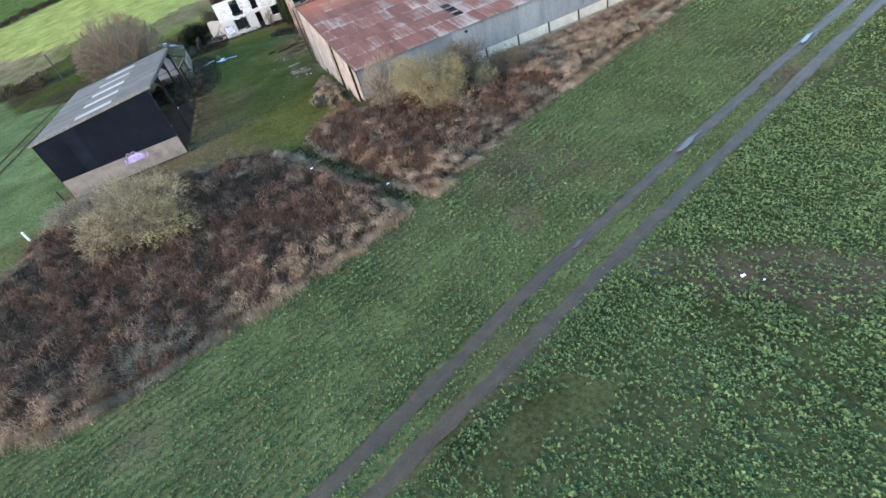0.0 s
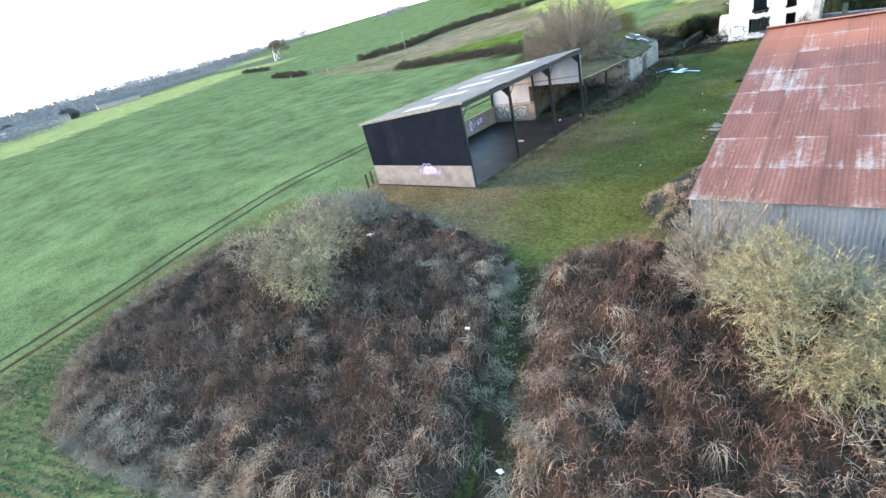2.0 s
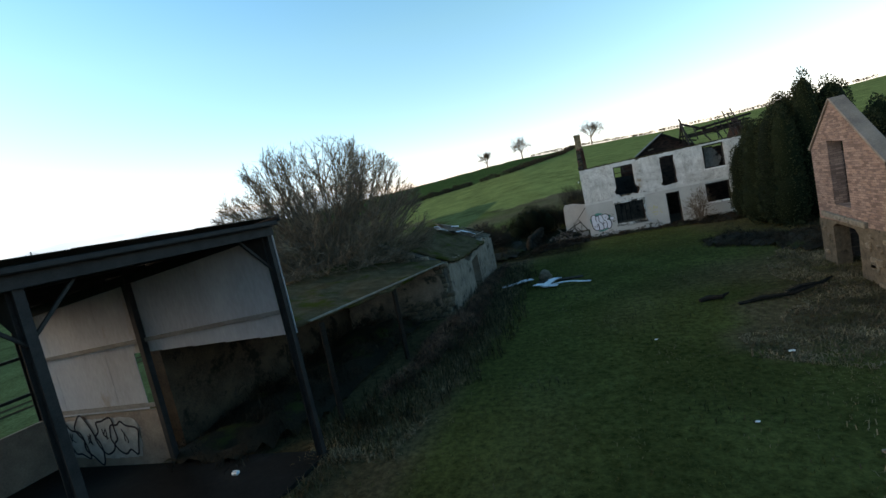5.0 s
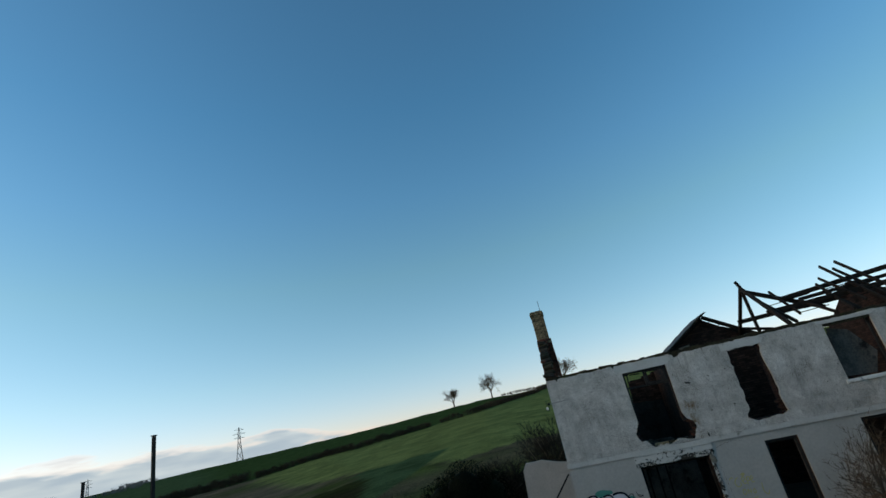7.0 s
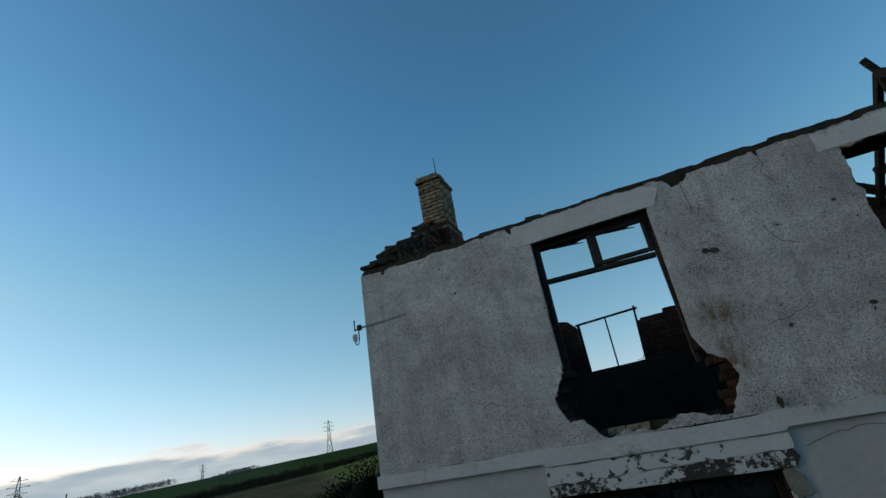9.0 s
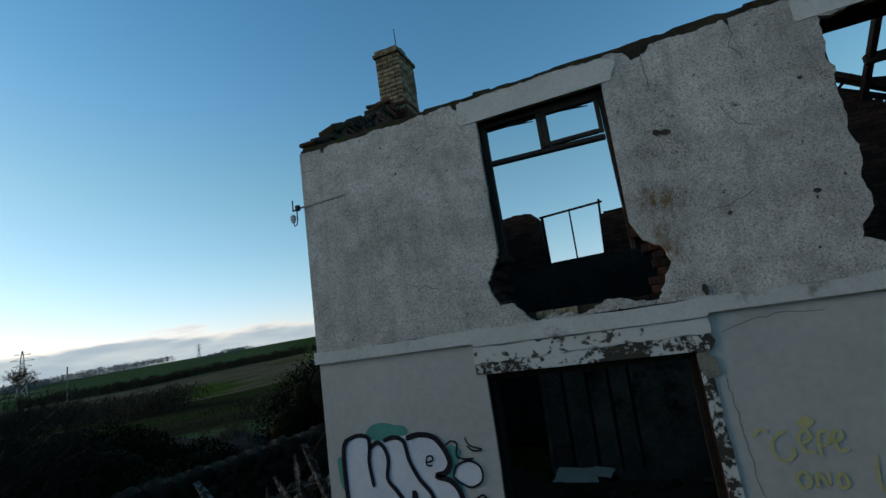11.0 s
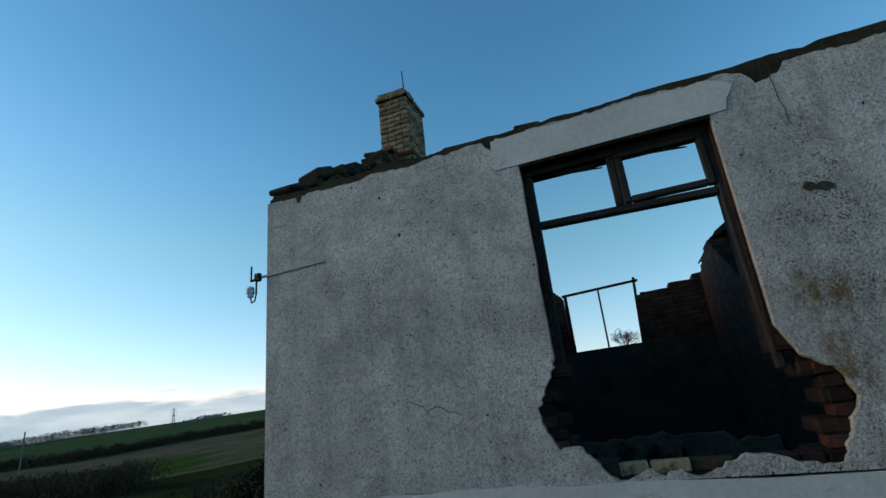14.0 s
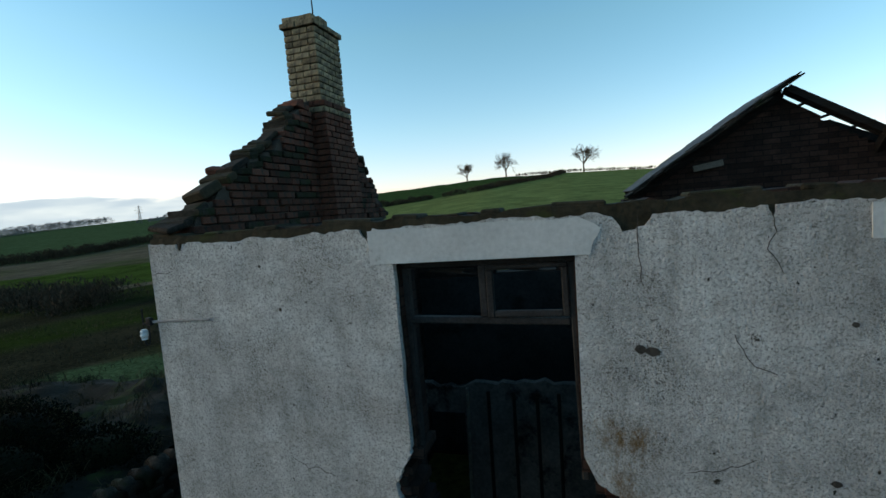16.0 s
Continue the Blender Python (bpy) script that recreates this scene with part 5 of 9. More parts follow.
for k in range(22):
    t = k / 22 + rng.uniform(-0.01, 0.01)
    x, z = 4.16 + 2.13 * t, 5.05 + 1.38 * t
    for d in (0.0, 0.028):
        part("verge_slate", Mesh().beam((x, 4.52 + rng.uniform(-0.05, 0.04), z + d - 0.03), (x + 0.20, 4.52, z + d + 0.10 + rng.uniform(-0.02, 0.02)), 0.30, 0.018, 0.004), DARK_STONE, wing)
part("verge_board", Mesh().beam((4.22, 4.70, 4.98), (6.25, 4.70, 6.30), 0.03, 0.14, 0.006, (0, 0, 1)), CHARRED, wing)
part("loose_plank", Mesh().beam((5.12, 4.72, 5.36), (5.52, 4.72, 5.42), 0.03, 0.09, 0.006, (0, 0, 1)), GREY_WOOD, wing, "short weathered grey plank")
for p, q in (((6.3, 4.6, 6.34), (8.5, 4.6, 4.93)), ((7.35, 4.58, 5.62), (8.5, 4.58, 5.34)), ((6.9, 5.0, 5.85), (8.3, 5.05, 5.15))):
    part("rafter", Mesh().beam(p, q, 0.05, 0.10, 0.006), CHARRED, wing)
for y in (4.7, 5.4, 6.1):
    part("rafter", Mesh().beam((6.28, y, 6.33), (8.45, y, 4.94), 0.05, 0.10, 0.006), CHARRED, wing)
    part("rafter", Mesh().beam((6.24, y, 6.36), (4.28, y, 5.06), 0.05, 0.10, 0.006), CHARRED, wing)
# collapsed roof timbers
roof = part("roof_frame", Mesh().beam((7.32, 2.8, 6.78), (7.25, 0.25, 5.06), 0.09, 0.13, 0.012), CHARRED, house, "charred bare roof timbers")
for p, q, w, h in (((7.32, 2.8, 6.78), (7.45, 5.6, 4.9), 0.09, 0.13), ((7.34, 2.8, 6.66), (9.6, 2.9, 5.55), 0.09, 0.14), ((7.3, 2.0, 6.2), (7.5, 0.4, 5.1), 0.07, 0.1),
                   ((7.2, 1.3, 5.62), (11.4, 1.2, 5.75), 0.10, 0.15), ((8.1, 2.3, 6.05), (11.5, 2.2, 6.3), 0.10, 0.15), ((7.3, 4.2, 5.8), (11.4, 4.2, 5.9), 0.10, 0.15),
                   ((7.33, 2.8, 5.1), (7.33, 2.8, 6.7), 0.08, 0.1), ((9.0, 0.3, 5.1), (9.3, 2.2, 6.25), 0.06, 0.1), ((9.9, 0.3, 5.1), (10.0, 2.9, 6.9), 0.06, 0.1), ((10.5, 0.3, 5.1), (10.5, 2.9, 6.95), 0.06, 0.1),
                   ((8.5, 0.2, 5.1), (8.3, 1.5, 5.8), 0.06, 0.09), ((9.5, 0.5, 5.3), (9.55, 2.4, 6.45), 0.05, 0.09)):
    part("timber", Mesh().beam(p, q, w, h, 0.01), CHARRED, roof)
for p, q, w, h in (((7.34, 2.8, 6.80), (7.22, 2.75, 7.05), 0.07, 0.10), ((7.9, 0.9, 5.35), (8.0, 2.5, 6.40), 0.06, 0.09), ((8.8, 2.6, 5.7), (11.2, 2.7, 6.05), 0.08, 0.12), ((8.4, 1.7, 5.85), (11.3, 1.75, 6.0), 0.07, 0.11), ((9.2, 0.35, 5.05), (9.15, 1.6, 5.85), 0.06, 0.09), ((10.2, 0.3, 5.05), (10.25, 2.7, 6.7), 0.06, 0.09)):
    part("timber", Mesh().beam(p, q, w, h, 0.01), CHARRED, roof)
rng = random.Random(23)
for k in range(14):
    x = 8.2 + 0.4 * (k % 8) + 0.17 * (k // 8)
    part("batten", Mesh().beam((x - rng.uniform(0.2, 0.6), 0.7 + 0.22 * k, 5.55 + 0.13 * (k % 5)), (x + rng.uniform(0.5, 1.2), 0.7 + 0.22 * k, 5.6 + 0.13 * (k % 5) + rng.uniform(-0.12, 0.12)), 0.04, 0.025, 0.004), CHARRED, roof)
east = Mesh().slab([(0.345, -0.4), (5.645, -0.4), (5.645, 4.8), (3.0, 6.2), (0.345, 4.9)], [], 10.56, 10.89, SIDE)
part("east_wall", east, BURNT_WALL, house)

# marks on the render
def smooth_line(pts, n=5):
    out = []
    for i in range(len(pts) - 1):
        p0, p1, p2, p3 = (Vector(pts[max(0, min(len(pts) - 1, k))]) for k in (i - 1, i, i + 1, i + 2))
        for s in range(n):
            t = s / n
            out.append(0.5 * ((2 * p1) + (p2 - p0) * t + (2 * p0 - 5 * p1 + 4 * p2 - p3) * t * t + (3 * p1 - p0 - 3 * p2 + p3) * t**3))
    return out + [Vector(pts[-1])]


def stroke(m, pts, width, place, y, taper=True, n=5):
    """A painted line on a wall: a flat strip with thickness of its own."""
    line = smooth_line(pts, n)
    v, f = [], []
    for i, p in enumerate(line):
        d = (line[min(i + 1, len(line) - 1)] - line[max(i - 1, 0)])
        d = d.normalized() if d.length > 1e-6 else Vector((1, 0))
        w = width / 2 * (0.55 if taper and i in (0, len(line) - 1) else 1)
        nx_, nz_ = -d.y * w, d.x * w
        v += [place(p.x + nx_, p.y + nz_, y), place(p.x - nx_, p.y - nz_, y)]
    f = [(2 * i, 2 * i + 1, 2 * i + 3, 2 * i + 2) for i in range(len(line) - 1)]
    return m.add([tuple(q) for q in v], f)


def blot(pts, y, place, step=0.05, amount=0.008, seed=1):
    o = jag([tuple(p) for p in smooth_line(list(pts) + [pts[0]], 4)[:-1]], step, amount, seed, True)
    return Mesh().slab(o, [], y, y + 0.002, place)


graffiti = part("graffiti", blot([(0.26, 1.64), (0.41, 1.69), (0.63, 1.61), (0.84, 1.64), (1.14, 1.65), (1.3, 1.62), (1.43, 1.37), (1.38, 1.25), (1.51, 1.07), (1.52, 0.84), (1.46, 0.66), (1.34, 0.56), (1.19, 0.62), (1.05, 0.58), (0.81, 0.55), (0.53, 0.55), (0.34, 0.65), (0.22, 0.88), (0.2, 1.26)], -0.006, FRONT, 0.05, 0.004, 2), WHITE_SPRAY, house, "big white bubble-letter graffiti outlined in black on teal")
for k, blob in enumerate(([(0.49, 1.66), (0.56, 1.76), (0.72, 1.79), (0.86, 1.76), (0.97, 1.74), (0.99, 1.66), (0.74, 1.6)], [(1.38, 1.49), (1.46, 1.53), (1.56, 1.47), (1.51, 1.34), (1.53, 1.13), (1.46, 1.04), (1.41, 1.21)],
                          [(0.53, 0.56), (0.81, 0.58), (1.19, 0.62), (1.22, 0.54), (1.04, 0.47), (0.8, 0.45), (0.62, 0.46)], [(0.12, 1.45), (0.23, 1.47), (0.21, 1.14), (0.14, 1.2)])):
    part("teal_patch", blot(blob, -0.0035, FRONT, 0.05, 0.01, k), TEAL, graffiti)
part("white_patch", blot([(1.46, 1.24), (1.51, 1.33), (1.63, 1.37), (1.73, 1.31), (1.73, 1.2), (1.63, 1.15), (1.52, 1.18)], -0.006, FRONT, 0.05, 0.002, 3), WHITE_SPRAY, graffiti)
ink = Mesh()
for pts, w in (([(0.28, 1.65), (0.22, 1.55), (0.21, 1.26), (0.24, 0.88), (0.36, 0.65), (0.53, 0.56), (0.65, 0.61), (0.67, 0.82), (0.59, 0.99)], 0.055), ([(0.27, 1.64), (0.41, 1.68), (0.53, 1.65), (0.54, 1.54), (0.52, 1.4), (0.55, 1.16)], 0.045),
               ([(0.54, 1.54), (0.63, 1.6), (0.71, 1.55), (0.75, 1.42), (0.72, 1.24), (0.81, 1.12), (0.89, 1.01), (0.96, 0.86), (0.98, 0.73), (0.94, 0.61), (0.81, 0.55), (0.66, 0.58)], 0.045),
               ([(0.71, 1.61), (0.84, 1.64), (0.95, 1.59), (0.99, 1.41), (1.08, 1.23), (1.2, 1.08), (1.23, 0.9), (1.2, 0.73), (1.09, 0.62), (0.95, 0.62)], 0.045),
               ([(0.98, 1.62), (1.12, 1.65), (1.28, 1.62), (1.38, 1.51), (1.43, 1.37), (1.37, 1.28), (1.27, 1.25), (1.42, 1.2), (1.51, 1.07), (1.52, 0.87), (1.46, 0.68), (1.34, 0.56), (1.23, 0.62), (1.19, 0.69)], 0.055),
               ([(1.45, 1.24), (1.5, 1.34), (1.63, 1.38), (1.74, 1.32), (1.74, 1.2), (1.63, 1.14), (1.52, 1.18), (1.45, 1.24)], 0.022), ([(1.4, 1.53), (1.47, 1.57), (1.53, 1.54), (1.51, 1.44), (1.57, 1.4), (1.69, 1.4)], 0.018),
               ([(1.62, 1.6), (1.66, 1.52), (1.78, 1.48), (1.69, 1.47), (1.63, 1.52)], 0.016), ([(1.56, 1.02), (1.66, 1.04), (1.73, 1.07), (1.78, 1.01), (1.83, 0.97), (1.78, 0.94), (1.7, 0.97), (1.64, 0.98), (1.74, 1.04), (1.82, 1.01)], 0.018),
               ([(1.18, 1.38), (1.25, 1.40), (1.24, 1.44), (1.19, 1.43), (1.18, 1.36), (1.24, 1.35)], 0.018)):
    stroke(ink, pts, w, FRONT, -0.0125)
part("black_outline", ink, BLACK_SPRAY, graffiti)
part("black_wedge", blot([(0.50, 1.04), (0.60, 1.01), (0.69, 1.02), (0.63, 0.93), (0.58, 0.98)], -0.0105, FRONT, 0.05, 0.002, 5), BLACK_SPRAY, graffiti)
part("black_dot", blot([(0.98, 1.12), (1.03, 1.11), (1.04, 0.99), (1.0, 0.94), (0.97, 1.0)], -0.0105, FRONT, 0.05, 0.002, 6), BLACK_SPRAY, graffiti)
tx = bpy.data.curves.new("year", "FONT")
tx.body, tx.size, tx.extrude, tx.offset = "2018", 0.115, 0.001, 0.004
year = new("painted_year", tx)
year.matrix_world = pose(0.355, -0.0125, 0.815, 90, -4, 0)
year.data.materials.append(BLACK_SPRAY)
year.parent = graffiti
tag = Mesh()
for pts in ([(4.05, 1.46), (4.1, 1.52), (4.16, 1.5)], [(4.28, 1.5), (4.2, 1.46), (4.16, 1.36), (4.22, 1.28), (4.3, 1.32), (4.29, 1.38)], [(4.36, 1.4), (4.43, 1.44), (4.4, 1.5), (4.35, 1.44), (4.38, 1.34), (4.44, 1.34)],
            [(4.47, 1.3), (4.48, 1.46), (4.54, 1.48), (4.54, 1.4), (4.48, 1.38)], [(4.58, 1.4), (4.63, 1.44), (4.61, 1.49), (4.57, 1.44), (4.59, 1.34), (4.65, 1.35)],
            [(4.27, 1.16), (4.33, 1.2), (4.36, 1.12), (4.3, 1.08), (4.27, 1.16)], [(4.4, 1.08), (4.41, 1.19), (4.47, 1.1), (4.48, 1.2)], [(4.53, 1.15), (4.57, 1.18), (4.59, 1.1), (4.54, 1.08), (4.53, 1.15)], [(4.3, 0.97), (4.45, 0.95), (4.6, 0.99)], [(4.8, 1.3), (4.78, 1.1), (4.85, 1.0), (4.92, 1.1)]):
    stroke(tag, pts, 0.024, FRONT, -0.006)
part("yellow_tag", tag, YELLOW_SPRAY, house, "faded yellow sprayed scrawl")
part("yellow_blob", blot([(4.36, 1.55), (4.42, 1.6), (4.48, 1.56), (4.42, 1.51)], -0.006, FRONT, 0.03, 0.006, 7), YELLOW_SPRAY, house)
for k, (x, z, a, b_) in enumerate(((3.87, 4.10, 0.035, 0.03), (3.94, 4.085, 0.045, 0.03), (5.6, 4.15, 0.02, 0.02), (4.9, 3.3, 0.03, 0.02), (5.0, 4.25, 0.02, 0.016), (1.25, 4.4, 0.014, 0.014), (1.1, 4.75, 0.012, 0.012), (0.33, 4.955, 0.012, 0.04), (3.96, 2.66, 0.025, 0.05))):
    part("dark_blot", blot([(x - a, z), (x - a * 0.4, z + b_), (x + a * 0.7, z + b_ * 0.7), (x + a, z - b_ * 0.3), (x, z - b_)], -0.046 if z < 2.7 else -0.036, FRONT, 0.02, 0.006, 40 + k), MORTAR, house)
for pts in ([(3.89, 4.96), (3.885, 4.8), (3.9, 4.62), (3.905, 4.5)], [(2.06, 4.98), (2.05, 4.9), (2.075, 4.82), (2.06, 4.73)], [(4.6, 4.93), (4.63, 4.8), (4.58, 4.7), (4.66, 4.55)], [(1.2, 3.2), (1.35, 3.1), (1.42, 3.12), (1.6, 3.05)], [(0.02, 4.72), (0.12, 4.73), (0.24, 4.75)], [(4.1, 3.3), (4.3, 3.33), (4.5, 3.42)], [(4.4, 4.2), (4.5, 4.0), (4.62, 3.95)]):
    part("crack", stroke(Mesh(), jag(pts, 0.05, 0.012, int(pts[0][0] * 100)), 0.005, FRONT, -0.0335, n=1), MORTAR, house)
for pts in ([(4.0, 2.3), (4.2, 2.36), (4.5, 2.4), (4.75, 2.38)], [(3.97, 1.95), (3.99, 1.5), (4.02, 1.1), (4.08, 0.8)], [(2.3, 0.52), (2.6, 0.5), (3.0, 0.53)]):
    part("crack", stroke(Mesh(), jag(pts, 0.05, 0.012, int(pts[0][0] * 100)), 0.004, FRONT, -0.003, n=1), MORTAR, house)

# bracket at the corner
br = thing("wall_bracket", "grey steel bracket with a white insulator on the wall corner", "bracket")
part("arm", Mesh().beam((0.56, -0.036, 4.335), (-0.07, -0.036, 4.315), 0.012, 0.022, 0.003), GALV, br)
part("clamp", Mesh().box(0.06, 0.04, 0.07, pose(-0.085, -0.04, 4.32), 0.008), STEEL, br)
part("stub", Mesh().tube([(-0.155, -0.04, 4.30), (-0.155, -0.04, 4.43)], [0.009, 0.008], 6), STEEL, br)
part("cross_arm", Mesh().tube([(-0.16, -0.04, 4.30), (-0.05, -0.04, 4.31)], [0.01, 0.012], 6), STEEL, br)
part("cable_loop", Mesh().tube([(-0.10, -0.04, 4.30), (-0.10, -0.04, 4.18), (-0.115, -0.04, 4.12), (-0.145, -0.04, 4.11), (-0.16, -0.04, 4.15)], [0.008] * 5, 6), STEEL, br)
part("insulator", Mesh().tube([(-0.16, -0.04, 4.25), (-0.16, -0.04, 4.235), (-0.16, -0.04, 4.20), (-0.16, -0.04, 4.16)], [0.022, 0.034, 0.036, 0.026], 10), WHITE_SCRAP, br, "white ceramic insulator")

# floor debris inside
floor = Mesh().block(0.35, 10.5, 0.35, 5.64, -0.3, 0.12)
solo("floor", floor, MORTAR, "dark rubble-strewn floor inside the house", "floor", kind="structure")
rng = random.Random(31)
for k in range(46):
    x, y = rng.uniform(0.6, 3.9), rng.uniform(0.6, 3.2)
    s = rng.uniform(0.06, 0.22)
    solo("rubble_lump", Mesh().box(s, s * rng.uniform(0.5, 1), s * rng.uniform(0.35, 0.8), pose(0, 0, 0, rng.uniform(-14, 14), rng.uniform(-14, 14), rng.uniform(0, 180)), s * 0.2), rng.choice((RUBBLE_STONE, RED_BRICK, BURNT_WALL)), "sooty lump of fallen masonry on the floor", "rubble", "fallen rubble", at=(x, y, 0.12 + s * 0.25))
for k, (x, y, a, s) in enumerate(((2.15, 2.6, 8, 0.62), (2.5, 2.7, -20, 0.35), (3.2, 1.9, 30, 0.25))):
    solo("fallen_board", Mesh().slab(jag([(-s / 2, -s / 3), (s / 2, -s / 4), (s / 2.2, s / 3), (-s / 3, s / 3.5)], 0.1, 0.02, k, True), [], -0.006, 0.006, lambda u, w, d: (u, w, d)), WHITE_PANEL, "broken white ceiling board lying on rubble", "board", "fallen boards", at=(x, y, 0.46 if y > 2 else 0.30)).rotation_euler = (radians(14), radians(6), radians(a))

# ---- open-fronted shed ----
SH_O, SH_U, SH_V = Vector((-7.08, -42.16, 0)), Vector((0.0756, 0.9971, 0)), Vector((-0.9999, -0.0145, 0))


def S(u, v, z):
    return tuple(SH_O + SH_U * u + SH_V * v + Vector((0, 0, z)))


L_, W_ = 15.35, 8.97
roof_z = lambda v: 5.41 - (5.41 - 4.56) * v / W_


def lettering(parent, x0, x1, z0, z1, n, face, ink, place, depth, seed):
    """Rounded sprayed letters: each a filled blot with its own outline and inner strokes."""
    rng = random.Random(seed)
    step = (x1 - x0) / n
    for i in range(n):
        a, b = x0 + step * i - 0.04, x0 + step * (i + 1) + 0.02
        lo, hi, wide = z0 + rng.uniform(-0.10, 0.16), z1 + rng.uniform(-0.14, 0.10), b - a
        turn, loop = rng.uniform(-0.25, 0.25), []
        for k in range(11):
            t = k * math.tau / 11
            r = 1 + 0.30 * math.sin(2 * t + seed + 1.7 * i) + 0.16 * math.sin(5 * t + 2.3 * i)
            loop.append(((a + b) / 2 + (0.56 * wide * math.cos(t + turn)) * r + 0.12 * math.sin(t), (lo + hi) / 2 + 0.55 * (hi - lo) * math.sin(t) * r))
        letter = part("letter", blot(loop, depth - 0.003 * (i % 2), place, 0.08, 0.006, seed + i), face, parent)
        m = Mesh()
        stroke(m, loop + [loop[0]], 0.055, place, depth - 0.009)
        cx, cz = (a + b) / 2, (lo + hi) / 2
        for _ in range(rng.choice((2, 3))):
            stroke(m, [(cx + rng.uniform(-0.12, 0.12), cz + rng.uniform(-0.25, 0.0)), (cx + rng.uniform(-0.1, 0.1), cz + rng.uniform(-0.05, 0.1)), (cx + rng.uniform(-0.12, 0.12), cz + rng.uniform(0.1, 0.3))], 0.035, place, depth - 0.009)
        part("outline", m, ink, letter)


shed = thing("open_shed", "open-fronted farm shed with black cladding and grey sheet roof", "shed")
BAYS = (0.06, 5.3, 10.6, 15.29)
# one frame: front post, rear post, rafter, haunches
for u in BAYS:
    fr = part("portal_frame", Mesh().beam(S(u, 0.1, roof_z(0.1) - 0.16), S(u, W_ - 0.1, roof_z(W_ - 0.1) - 0.16), 0.12, 0.24, 0.01), STEEL, shed, "dark steel portal frame")
    for v in (0.1, W_ - 0.1):
        for a, b in ((-0.09, -0.07), (0.07, 0.09)):
            part("post", Mesh().beam(S(u, v + a, -0.3), S(u, v + a, roof_z(v) - 0.1), 0.14, 0.018, 0.003, SH_V), STEEL, fr)
        part("post", Mesh().beam(S(u, v, -0.3), S(u, v, roof_z(v) - 0.1), 0.018, 0.16, 0.003, SH_V), STEEL, fr)
        s = 1 if v < 1 else -1
        part("haunch", Mesh().slab([(0, 0), (s * 0.75, 0), (0, -0.75)], [], -0.012, 0.012, lambda p, q, d, u=u, v=v, s=s: S(u + d, v + s * 0.08 + p, roof_z(v) - 0.26 + q)), STEEL, fr)
for v in (0.9, 2.3, 3.7, 5.1, 6.5, 8.0):
    part("purlin", Mesh().beam(S(0.05, v, roof_z(v) - 0.04), S(L_ - 0.05, v, roof_z(v) - 0.04), 0.07, 0.13, 0.006), STEEL, shed)
for u0, u1 in zip(BAYS, BAYS[1:]):
    for u, s in ((u0, 1), (u1, -1)):
        part("knee_brace", Mesh().beam(S(u, 0.12, 4.35), S(u + s * 0.85, 0.12, 5.2), 0.05, 0.05, 0.006), STEEL, shed)
part("eaves_beam", Mesh().beam(S(-0.02, -0.03, 5.22), S(L_ + 0.02, -0.03, 5.22), 0.06, 0.22, 0.008), STEEL, shed, "dark eaves beam")
part("gutter", Mesh().beam(S(-0.06, -0.16, 5.36), S(L_ + 0.06, -0.16, 5.36), 0.10, 0.10, 0.02), STEEL, shed, "dull metal gutter edge")
# roof sheets, with cloudy skylights
cover = part("roof", Mesh().beam(S(0, W_ / 2, roof_z(W_ / 2) + 0.035), S(L_, W_ / 2, roof_z(W_ / 2) + 0.035), 0.05, 0.01), STEEL, shed, "lichen-grey corrugated sheet roof with pale skylights")
n = 15
for i in range(n):
    for j, (v0, v1) in enumerate(((-0.22, 2.9), (2.8, 6.1), (6.0, 9.22))):
        u0, u1 = L_ * i / n - 0.06, L_ * (i + 1) / n + 0.03
        lift = 0.045 + 0.012 * (2 - j) + 0.003 * (i % 2)
        sky = j == 1 and i in (1, 4, 7, 10, 13)
        va, vb = (v0 + 0.3, v1 - 0.1) if sky else (v0, v1)
        p, q = S((u0 + u1) / 2, va, roof_z(va) + lift + (0.014 if sky else 0)), S((u0 + u1) / 2, vb, roof_z(vb) + lift + (0.014 if sky else 0))
        part("roof_sheet", Mesh().beam(p, q, (u1 - u0) * (0.8 if sky else 1), 0.012, 0.003), SKYLIGHT if sky else FIBRE_ROOF, cover, "cloudy pale skylight" if sky else "")
        if sky:
            part("roof_sheet", Mesh().beam(S((u0 + u1) / 2, v0, roof_z(v0) + lift), S((u0 + u1) / 2, v1, roof_z(v1) + lift), u1 - u0, 0.012, 0.003), FIBRE_ROOF, cover)
part("barge_board", Mesh().beam(S(-0.10, -0.25, roof_z(-0.25) + 0.03), S(-0.10, W_ + 0.25, roof_z(W_ + 0.25) + 0.03), 0.03, 0.16, 0.006), GREY_WOOD, shed)
part("barge_board", Mesh().beam(S(L_ + 0.08, -0.25, roof_z(-0.25) + 0.03), S(L_ + 0.08, W_ + 0.25, roof_z(W_ + 0.25) + 0.03), 0.03, 0.16, 0.006), STEEL, shed)
# near gable: concrete panels below black sheets
for k in range(9):
    v0, v1 = W_ * k / 9, W_ * (k + 1) / 9 + 0.03
    part("wall_sheet", Mesh().slab([(v0, 1.36), (v1, 1.36), (v1, roof_z(v1) - 0.02), (v0, roof_z(v0) - 0.02)], [], -0.05 - 0.004 * (k % 2), -0.035 - 0.004 * (k % 2), lambda p, q, d: S(d, p, q)), BLACK_SHEET, shed)
for k in range(3):
    v0, v1 = 0.02 + (W_ - 0.04) * k / 3, 0.02 + (W_ - 0.04) * (k + 1) / 3 - 0.015
    part("concrete_panel", Mesh().slab([(v0, -0.35), (v1, -0.35), (v1, 1.44), (v0, 1.44)], [], -0.09, 0.0, lambda p, q, d: S(d, p, q)), CONCRETE, shed, "pale stained concrete panel")
NEAR = lambda p, q, d: S(d, p, q)
